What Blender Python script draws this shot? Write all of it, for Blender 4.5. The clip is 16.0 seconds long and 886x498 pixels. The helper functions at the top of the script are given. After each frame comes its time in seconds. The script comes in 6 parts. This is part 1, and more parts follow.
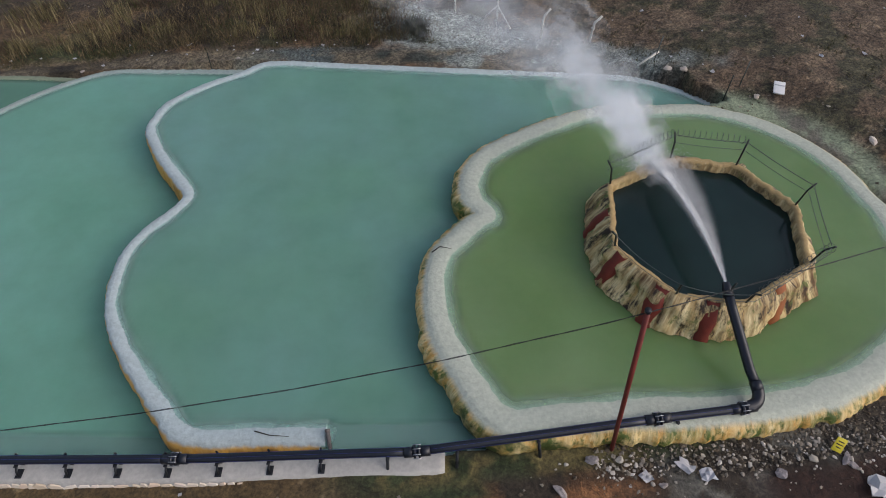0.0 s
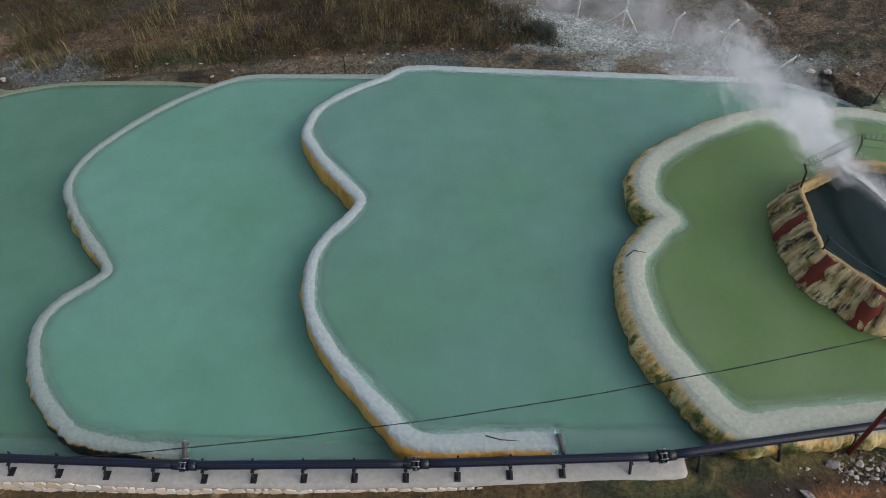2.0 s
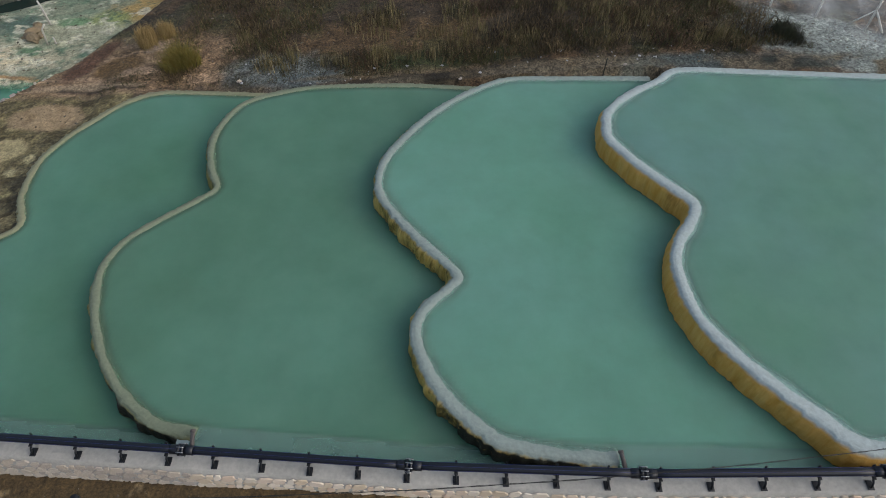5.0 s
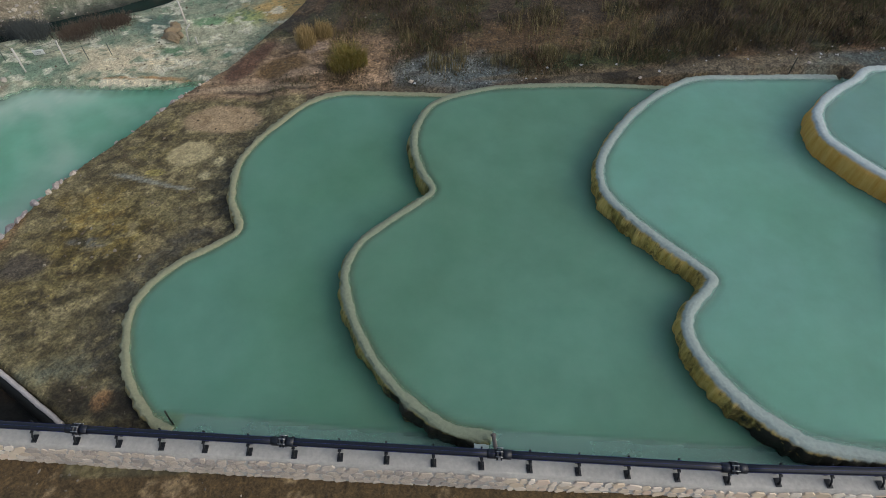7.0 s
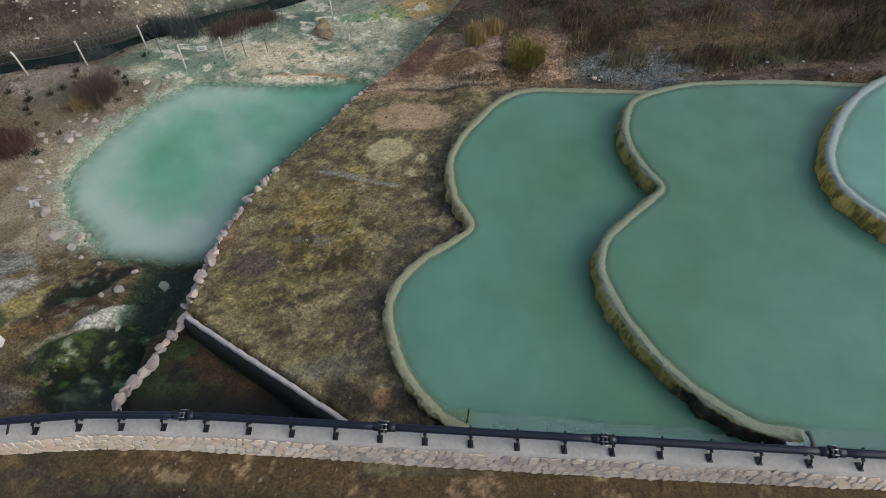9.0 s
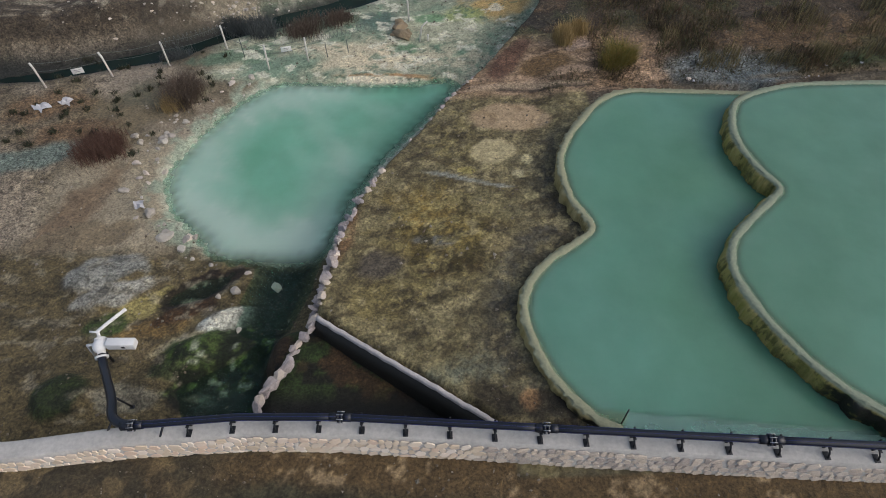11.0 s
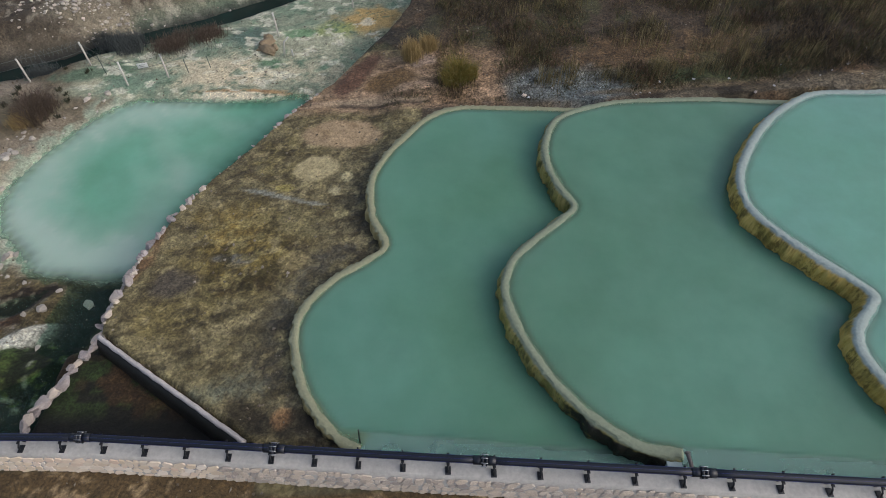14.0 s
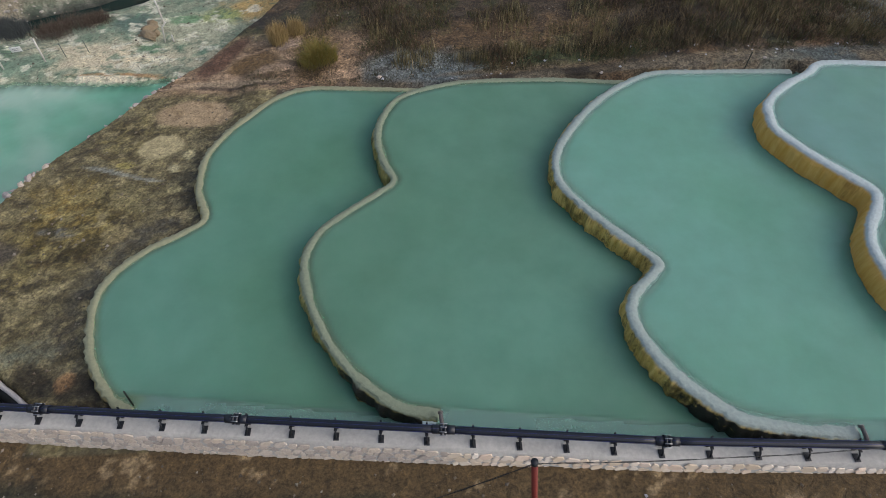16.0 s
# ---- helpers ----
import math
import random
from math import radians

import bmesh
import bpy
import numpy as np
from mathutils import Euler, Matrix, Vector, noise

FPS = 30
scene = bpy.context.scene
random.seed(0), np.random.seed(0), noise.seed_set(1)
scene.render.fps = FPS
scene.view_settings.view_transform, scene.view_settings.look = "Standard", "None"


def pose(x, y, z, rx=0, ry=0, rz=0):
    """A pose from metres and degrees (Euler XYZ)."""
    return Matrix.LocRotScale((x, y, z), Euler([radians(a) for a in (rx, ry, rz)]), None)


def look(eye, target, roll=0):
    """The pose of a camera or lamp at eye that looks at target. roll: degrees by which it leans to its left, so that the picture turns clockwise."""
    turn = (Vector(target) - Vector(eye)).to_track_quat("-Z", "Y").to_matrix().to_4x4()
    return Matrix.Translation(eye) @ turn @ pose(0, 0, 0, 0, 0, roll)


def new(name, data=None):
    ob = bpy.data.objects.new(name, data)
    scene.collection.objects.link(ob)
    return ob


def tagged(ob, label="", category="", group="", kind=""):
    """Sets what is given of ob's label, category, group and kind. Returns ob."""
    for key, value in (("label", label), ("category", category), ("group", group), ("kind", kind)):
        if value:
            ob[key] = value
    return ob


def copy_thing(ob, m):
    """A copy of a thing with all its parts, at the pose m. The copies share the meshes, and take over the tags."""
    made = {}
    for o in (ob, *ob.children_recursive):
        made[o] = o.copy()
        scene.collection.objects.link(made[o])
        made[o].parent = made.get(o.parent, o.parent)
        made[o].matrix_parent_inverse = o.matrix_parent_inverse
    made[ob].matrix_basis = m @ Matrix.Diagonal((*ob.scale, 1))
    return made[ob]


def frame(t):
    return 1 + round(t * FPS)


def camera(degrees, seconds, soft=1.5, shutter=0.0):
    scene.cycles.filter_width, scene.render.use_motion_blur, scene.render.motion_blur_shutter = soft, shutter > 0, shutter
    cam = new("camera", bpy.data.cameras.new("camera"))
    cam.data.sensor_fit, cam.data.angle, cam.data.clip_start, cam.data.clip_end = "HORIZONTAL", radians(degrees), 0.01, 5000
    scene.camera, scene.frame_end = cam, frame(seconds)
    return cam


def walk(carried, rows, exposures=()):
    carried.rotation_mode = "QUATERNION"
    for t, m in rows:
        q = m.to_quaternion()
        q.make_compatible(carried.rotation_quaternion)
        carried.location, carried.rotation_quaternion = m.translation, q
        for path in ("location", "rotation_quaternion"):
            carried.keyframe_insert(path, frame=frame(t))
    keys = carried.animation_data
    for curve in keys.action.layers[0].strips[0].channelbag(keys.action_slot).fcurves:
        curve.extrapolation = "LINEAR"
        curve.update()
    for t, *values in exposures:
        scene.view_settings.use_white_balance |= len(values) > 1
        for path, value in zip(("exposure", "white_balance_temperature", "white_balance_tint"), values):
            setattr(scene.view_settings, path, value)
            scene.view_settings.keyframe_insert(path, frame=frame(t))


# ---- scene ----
cam = camera(72.00, 16.0, 0.95)
ROWS = [
    (0.00, 0.000, 0.346, 15.282, 39.496, -0.985, 0.022),
    (0.50, -1.263, 0.356, 15.260, 39.529, -0.937, 0.016),
    (1.00, -2.676, 0.365, 15.250, 39.592, -0.833, 0.019),
    (1.50, -4.213, 0.368, 15.236, 39.653, -0.763, 0.056),
    (2.00, -5.869, 0.370, 15.236, 39.735, -0.719, 0.046),
    (2.50, -7.631, 0.394, 15.228, 39.734, -0.720, 0.027),
    (3.00, -9.480, 0.406, 15.212, 39.776, -0.769, 0.028),
    (3.50, -11.387, 0.427, 15.192, 39.769, -0.810, 0.029),
    (4.00, -13.333, 0.476, 15.192, 39.688, -0.781, 0.019),
    (4.20, -14.132, 0.486, 15.206, 39.642, -0.764, 0.001),
    (4.62, -15.850, 0.559, 15.229, 39.520, -0.733, -0.069),
    (5.04, -17.629, 0.672, 15.250, 39.313, -0.699, -0.215),
    (5.46, -19.437, 0.790, 15.273, 39.084, -0.670, -0.387),
    (5.88, -21.241, 0.882, 15.299, 38.894, -0.650, -0.537),
    (6.30, -23.009, 0.913, 15.332, 38.806, -0.645, -0.614),
    (6.50, -23.859, 0.881, 15.361, 38.790, -0.646, -0.648),
    (7.00, -25.965, 0.935, 15.338, 38.762, -0.671, -0.669),
    (7.50, -28.154, 0.988, 15.290, 38.739, -0.707, -0.688),
    (8.00, -30.342, 1.022, 15.238, 38.721, -0.730, -0.658),
    (8.50, -32.562, 1.043, 15.151, 38.725, -0.750, -0.685),
    (9.00, -34.793, 1.052, 15.040, 38.752, -0.801, -0.690),
    (9.50, -36.958, 1.080, 14.975, 38.788, -0.749, -0.640),
    (9.70, -37.635, 1.084, 14.962, 38.791, -0.767, -0.665),
    (10.12, -38.862, 1.107, 14.947, 38.780, -0.781, -0.701),
    (10.54, -39.434, 1.132, 14.956, 38.739, -0.849, -0.798),
    (10.96, -39.456, 1.165, 15.004, 38.688, -0.932, -0.913),
    (11.38, -39.029, 1.212, 15.112, 38.647, -0.993, -1.005),
    (11.80, -38.257, 1.279, 15.298, 38.634, -0.995, -1.032),
    (12.00, -37.786, 1.318, 15.386, 38.634, -0.955, -0.985),
    (12.50, -36.385, 1.369, 15.620, 38.670, -0.904, -0.989),
    (13.00, -34.612, 1.384, 15.766, 38.708, -0.889, -0.975),
    (13.50, -32.692, 1.358, 15.851, 38.770, -0.939, -0.998),
    (14.00, -31.599, 1.319, 15.835, 38.799, -0.782, -0.944),
    (14.50, -30.554, 1.208, 15.745, 38.844, -0.716, -0.915),
    (15.00, -28.999, 1.003, 15.656, 38.903, -0.771, -0.931),
    (15.50, -26.969, 0.636, 15.595, 38.945, -0.800, -0.955),
    (16.00, -24.561, 0.089, 15.543, 38.979, -0.794, -0.996),
]
walk(cam, [(t, pose(x, y, z, rx, ry, rz)) for t, x, y, z, rx, ry, rz in ROWS], [(0, -0.15, 6300, 14), (1, -0.19, 6400, 10), (2, -0.22, 6400, 10), (3.5, -0.3, 6350, 9), (5.5, -0.28, 6350, 8), (7, -0.21, 6350, 8), (9, -0.14, 6320, 10), (13, -0.1, 6300, 12), (16, -0.03, 6300, 12)])

# ---- world and light ----
world = bpy.data.worlds.new("overcast_sky")
scene.world = world
world.use_nodes = True
wn = world.node_tree
sky = wn.nodes.new("ShaderNodeTexSky")
sky.sky_type = "NISHITA"
sky.sun_disc = False
sky.sun_elevation, sky.sun_rotation = radians(37), radians(105)
sky.air_density, sky.dust_density, sky.ozone_density = 1.0, 4.0, 1.0
haze = wn.nodes.new("ShaderNodeHueSaturation")
haze.inputs["Saturation"].default_value = 0.75
wn.links.new(sky.outputs[0], haze.inputs["Color"])
wn.links.new(haze.outputs[0], wn.nodes["Background"].inputs[0])
wn.nodes["Background"].inputs[1].default_value = 0.17
sun_data = bpy.data.lights.new("sun", "SUN")
sun_data.energy, sun_data.angle, sun_data.color = 0.45, radians(70), (1.0, 0.98, 0.95)
sun = new("sun", sun_data)
sun.matrix_world = look((36, -20, 34), (0, 0, 0))
scene.cycles.transparent_max_bounces = 160


# ---- small tools ----
def srgb(r, g, b):
    return tuple((c / 255 / 12.92) if c < 10 else ((c / 255 + 0.055) / 1.055) ** 2.4 for c in (r, g, b))


def smooth(a, b, x):
    t = np.clip((np.asarray(x, float) - a) / (b - a), 0, 1)
    return t * t * (3 - 2 * t)


def lattice(ix, iy, seed):
    n = (ix.astype(np.int64) * 374761393 + iy.astype(np.int64) * 668265263 + seed * 974711) & 0x7FFFFFFF
    n = ((n ^ (n >> 13)) * 1274126177) & 0x7FFFFFFF
    return ((n ^ (n >> 16)) & 0xFFFF) / 65535.0


def noise2(x, y, seed=0):
    x, y = np.asarray(x, float), np.asarray(y, float)
    ix, iy = np.floor(x), np.floor(y)
    u, v = x - ix, y - iy
    u, v = u * u * (3 - 2 * u), v * v * (3 - 2 * v)
    a, b = lattice(ix, iy, seed), lattice(ix + 1, iy, seed)
    c, d = lattice(ix, iy + 1, seed), lattice(ix + 1, iy + 1, seed)
    return (a * (1 - u) + b * u) * (1 - v) + (c * (1 - u) + d * u) * v


def fbm(x, y, octaves=4, seed=0):
    total, amp, norm = 0.0, 1.0, 0.0
    for k in range(octaves):
        total = total + amp * noise2(np.asarray(x) * 2 ** k, np.asarray(y) * 2 ** k, seed + k * 7)
        norm, amp = norm + amp, amp * 0.55
    return total / norm


def spline(points, step=0.1, closed=False):
    """A smooth line through plan points, sampled at even steps."""
    p = np.array(points, float)
    n = len(p)
    out = []
    for i in range(n if closed else n - 1):
        if closed:
            a, b, c, d = p[(i - 1) % n], p[i], p[(i + 1) % n], p[(i + 2) % n]
        else:
            a, b, c, d = p[max(i - 1, 0)], p[i], p[i + 1], p[min(i + 2, n - 1)]
        t = np.linspace(0, 1, 24, endpoint=False)[:, None]
        out.append(0.5 * (2 * b + (c - a) * t + (2 * a - 5 * b + 4 * c - d) * t ** 2 + (3 * b - a - 3 * c + d) * t ** 3))
    out.append(p[:1] if closed else p[-1:])
    q = np.vstack(out)
    s = np.r_[0, np.cumsum(np.linalg.norm(np.diff(q, axis=0), axis=1))]
    even = np.linspace(0, s[-1], max(int(s[-1] / step), 4))
    return np.stack([np.interp(even, s, q[:, k]) for k in range(q.shape[1])], 1)


def inside(px, py, poly):
    hit = np.zeros(np.shape(px), bool)
    x0, y0 = poly[-1]
    for x1, y1 in poly:
        cross = (y1 > py) != (y0 > py)
        with np.errstate(divide="ignore", invalid="ignore"):
            hit ^= cross & (px < (x0 - x1) * (py - y1) / (y0 - y1 + 1e-12) + x1)
        x0, y0 = x1, y1
    return hit


def near_line(px, py, line):
    """Distance to a line given by closely set points."""
    best = np.full(np.shape(px), 1e9)
    for x, y in line[::3]:
        best = np.minimum(best, (px - x) ** 2 + (py - y) ** 2)
    return np.sqrt(best)


def mesh_of(name, verts, faces, material=None, shade=True):
    me = bpy.data.meshes.new(name)
    me.from_pydata([tuple(v) for v in verts], [], [tuple(f) for f in faces])
    if material:
        me.materials.append(material)
    me.polygons.foreach_set("use_smooth", [shade] * len(me.polygons))
    me.update()
    return me


def attribute(me, name, values):
    values = np.asarray(values, np.float32)
    if values.ndim == 1:
        me.attributes.new(name, "FLOAT", "POINT").data.foreach_set("value", values)
    else:
        rgba = np.hstack([values, np.ones((len(values), 1), np.float32)]).astype(np.float32)
        me.attributes.new(name, "FLOAT_COLOR", "POINT").data.foreach_set("color", rgba.ravel())


def part(name, bm, material, parent=None, label="", flat=False):
    """Links a bmesh (or a mesh) as one object, under a thing or a part."""
    if isinstance(bm, bpy.types.Mesh):
        me = bm
    else:
        me = bpy.data.meshes.new(name)
        bm.to_mesh(me)
        bm.free()
        me.polygons.foreach_set("use_smooth", [not flat] * len(me.polygons))
    if material and not me.materials:
        me.materials.append(material)
    ob = new(name, me)
    if parent:
        ob.parent = parent
    if label:
        tagged(ob, label=label)
    return ob


def thing(name, at, label, category, group="", kind=""):
    ob = new(name)
    ob.empty_display_size = 0.2
    ob.matrix_world = at if isinstance(at, Matrix) else pose(*at)
    return tagged(ob, label, category, group, kind)


def box_bm(sx, sy, sz, at=(0, 0, 0), bevel=0.01, bm=None):
    bm = bm or bmesh.new()
    made = bmesh.ops.create_cube(bm, size=1.0, matrix=Matrix.Translation(at) @ Matrix.Diagonal((sx, sy, sz, 1)))
    if bevel:
        edges = {e for v in made["verts"] for e in v.link_edges}
        bmesh.ops.bevel(bm, geom=list(edges), offset=bevel, segments=2, profile=0.5, affect="EDGES")
    return bm


def tube_bm(points, radius, sides=10, bm=None, caps=True):
    """A tube along 3D points; radius is one number or one for each point."""
    bm = bm or bmesh.new()
    p = [Vector(q) for q in points]
    r = [radius] * len(p) if isinstance(radius, (int, float)) else list(radius)
    up, rings = None, []
    for i, q in enumerate(p):
        way = (p[min(i + 1, len(p) - 1)] - p[max(i - 1, 0)]).normalized()
        if up is None:
            up = way.orthogonal().normalized()
        up = (up - way * up.dot(way)).normalized()
        side = way.cross(up)
        rings.append([bm.verts.new(q + (up * math.cos(a) + side * math.sin(a)) * r[i]) for a in (2 * math.pi * k / sides for k in range(sides))])
    for a, b in zip(rings, rings[1:]):
        for k in range(sides):
            bm.faces.new((a[k], a[(k + 1) % sides], b[(k + 1) % sides], b[k]))
    if caps:
        bm.faces.new(rings[0][::-1])
        bm.faces.new(rings[-1])
    return bm


def rock_bm(rng, size, detail=2, flatten=0.7, bm=None, at=(0, 0, 0)):
    """A rough broken stone: a ball cut by random planes, then weathered."""
    bm = bm or bmesh.new()
    made = bmesh.ops.create_icosphere(bm, subdivisions=detail, radius=1.0)
    off = Vector((rng.uniform(0, 90), rng.uniform(0, 90), rng.uniform(0, 90)))
    stretch = Vector((rng.uniform(0.9, 1.5), rng.uniform(0.7, 1.1), flatten * rng.uniform(0.8, 1.2)))
    turn = Matrix.Rotation(rng.uniform(0, 6.28), 3, "Z")
    cuts = [(Vector((rng.gauss(0, 1), rng.gauss(0, 1), rng.gauss(0, 1))).normalized(), rng.uniform(0.5, 0.85)) for _ in range(11)]
    for v in made["verts"]:
        c = v.co.copy()
        for way, far in cuts:
            over = c.dot(way) - far
            if over > 0:
                c -= way * over
        c *= 1 + 0.22 * noise.noise(c * 1.7 + off) + 0.1 * noise.noise(c * 4.3 + off)
        v.co = turn @ (Vector((c.x * stretch.x, c.y * stretch.y, c.z * stretch.z)) * size) + Vector(at)
    return bm


# ---- materials ----
def node_material(name):
    m = bpy.data.materials.new(name)
    m.use_nodes = True
    return m, m.node_tree.nodes, m.node_tree.links, m.node_tree.nodes["Principled BSDF"]


def noise_node(nodes, links, scale, detail=4.0, vector=None, rough=0.6):
    n = nodes.new("ShaderNodeTexNoise")
    n.inputs["Scale"].default_value, n.inputs["Detail"].default_value, n.inputs["Roughness"].default_value = scale, detail, rough
    if vector:
        links.new(vector, n.inputs["Vector"])
    return n


def ramp_node(nodes, links, fac, stops):
    r = nodes.new("ShaderNodeValToRGB")
    while len(r.color_ramp.elements) < len(stops):
        r.color_ramp.elements.new(0.5)
    for e, (at, colour) in zip(r.color_ramp.elements, stops):
        e.position, e.color = at, (*colour, 1)
    links.new(fac, r.inputs[0])
    return r


def mix_node(nodes, links, fac, a, b, kind="MIX"):
    m = nodes.new("ShaderNodeMix")
    m.data_type, m.blend_type = "RGBA", kind
    for socket, value in ((m.inputs[0], fac), (m.inputs[6], a), (m.inputs[7], b)):
        if isinstance(value, bpy.types.NodeSocket):
            links.new(value, socket)
        elif isinstance(value, (int, float)):
            socket.default_value = value
        else:
            socket.default_value = (*value, 1)
    return m.outputs[2]


def bump_node(nodes, links, height, strength, distance, bsdf):
    b = nodes.new("ShaderNodeBump")
    b.inputs["Strength"].default_value, b.inputs["Distance"].default_value = strength, distance
    links.new(height, b.inputs["Height"])
    links.new(b.outputs[0], bsdf.inputs["Normal"])
    return b


def plain(name, colour, rough=0.6, metal=0.0, vary=0.25, scale=6.0, bump=0.15, per_object=0.0):
    """A weathered surface: colour with blotches at two scales and a fine relief."""
    m, nodes, links, bsdf = node_material(name)
    where = nodes.new("ShaderNodeTexCoord").outputs["Object"]
    big, fine = noise_node(nodes, links, scale, 5, where), noise_node(nodes, links, scale * 9, 4, where)
    dark, light = tuple(c * (1 - vary) for c in colour), tuple(min(c * (1 + vary), 0.95) for c in colour)
    col = mix_node(nodes, links, big.outputs[0], dark, light)
    fine_ramp = ramp_node(nodes, links, fine.outputs[0], [(0.3, (1 - vary * 0.7,) * 3), (0.7, (1,) * 3)])
    col = mix_node(nodes, links, 1.0, col, fine_ramp.outputs[0], "MULTIPLY")
    if per_object:
        info = nodes.new("ShaderNodeObjectInfo")
        tone = ramp_node(nodes, links, info.outputs["Random"], [(0, (1 - per_object, 1 - per_object, 1 - per_object * 0.9)), (0.5, (1, 0.96, 0.9)), (1, (1, 1, 1))])
        col = mix_node(nodes, links, 1.0, col, tone.outputs[0], "MULTIPLY")
    links.new(col, bsdf.inputs["Base Color"])
    bsdf.inputs["Roughness"].default_value, bsdf.inputs["Metallic"].default_value = rough, metal
    if bump:
        bump_node(nodes, links, fine.outputs[0], bump, 0.02, bsdf)
    return m


def travertine(name, top, face_a, face_b, stain, algae=0.3, dark=None, moss=None, mossy=0.57, wet_moss=(0.012, 0.012, 0.006)):
    """Lime crust: pale on top, streaked down the outer face."""
    m, nodes, links, bsdf = node_material(name)
    uv = nodes.new("ShaderNodeUVMap").outputs[0]
    drape = nodes.new("ShaderNodeAttribute")
    drape.attribute_name = "drape"
    where = nodes.new("ShaderNodeTexCoord").outputs["Object"]
    stretch = nodes.new("ShaderNodeMapping")
    links.new(uv, stretch.inputs[0])
    stretch.inputs["Scale"].default_value = (5.5, 0.7, 1)
    streak = noise_node(nodes, links, 1.0, 5, stretch.outputs[0], 0.65)
    patch = noise_node(nodes, links, 0.55, 4, where)
    fine, patch2 = noise_node(nodes, links, 9, 5, where), noise_node(nodes, links, 2.6, 4, where)
    face = mix_node(nodes, links, ramp_node(nodes, links, streak.outputs[0], [(0.35, (0, 0, 0)), (0.65, (1, 1, 1))]).outputs[0], face_a, face_b)
    wet = ramp_node(nodes, links, patch.outputs[0], [(0.62 - algae * 0.35, (0, 0, 0)), (0.78 - algae * 0.35, (1, 1, 1))])
    streak2 = mix_node(nodes, links, 1.0, wet.outputs[0], ramp_node(nodes, links, streak.outputs[0], [(0.4, (1, 1, 1)), (0.62, (0.1,) * 3)]).outputs[0], "MULTIPLY")
    face = mix_node(nodes, links, streak2, face, stain)
    for k, (tint, lo, scale) in enumerate(((dark, 0.5, (3.1, 1.1, 1)), (moss, mossy, (2.6, 1.6, 1)))):
        if tint:
            other = nodes.new("ShaderNodeMapping")
            links.new(uv, other.inputs[0])
            other.inputs["Scale"].default_value, other.inputs["Location"].default_value = scale, (7.3 * (k + 1), 2.1 * k, 0)
            run = noise_node(nodes, links, 1.0, 6, other.outputs[0], 0.7)
            face = mix_node(nodes, links, ramp_node(nodes, links, run.outputs[0], [(lo, (0, 0, 0)), (lo + 0.1, (1, 1, 1))]).outputs[0], face, tint)
    foot = nodes.new("ShaderNodeAttribute")
    foot.attribute_name = "mossy"
    ragged = mix_node(nodes, links, 1.0, foot.outputs["Color"], ramp_node(nodes, links, patch2.outputs[0], [(0.3, (0.5,) * 3), (0.6, (1.5,) * 3)]).outputs[0], "MULTIPLY")
    face = mix_node(nodes, links, ramp_node(nodes, links, ragged, [(0.35, (0, 0, 0)), (0.75, (1, 1, 1))]).outputs[0], face, wet_moss)
    crust = mix_node(nodes, links, ramp_node(nodes, links, fine.outputs[0], [(0.35, (0, 0, 0)), (0.7, (1, 1, 1))]).outputs[0], tuple(c * 0.78 for c in top), top)
    edge = nodes.new("ShaderNodeMath")
    edge.operation = "MULTIPLY_ADD"
    links.new(streak.outputs[0], edge.inputs[0])
    edge.inputs[1].default_value = 0.5
    links.new(drape.outputs["Fac"], edge.inputs[2])
    sel = ramp_node(nodes, links, edge.outputs[0], [(0.6, (0, 0, 0)), (0.92, (1, 1, 1))])
    col = mix_node(nodes, links, sel.outputs[0], crust, face)
    links.new(col, bsdf.inputs["Base Color"])
    bsdf.inputs["Roughness"].default_value = 0.62
    bump_node(nodes, links, fine.outputs[0], 0.55, 0.05, bsdf)
    return m


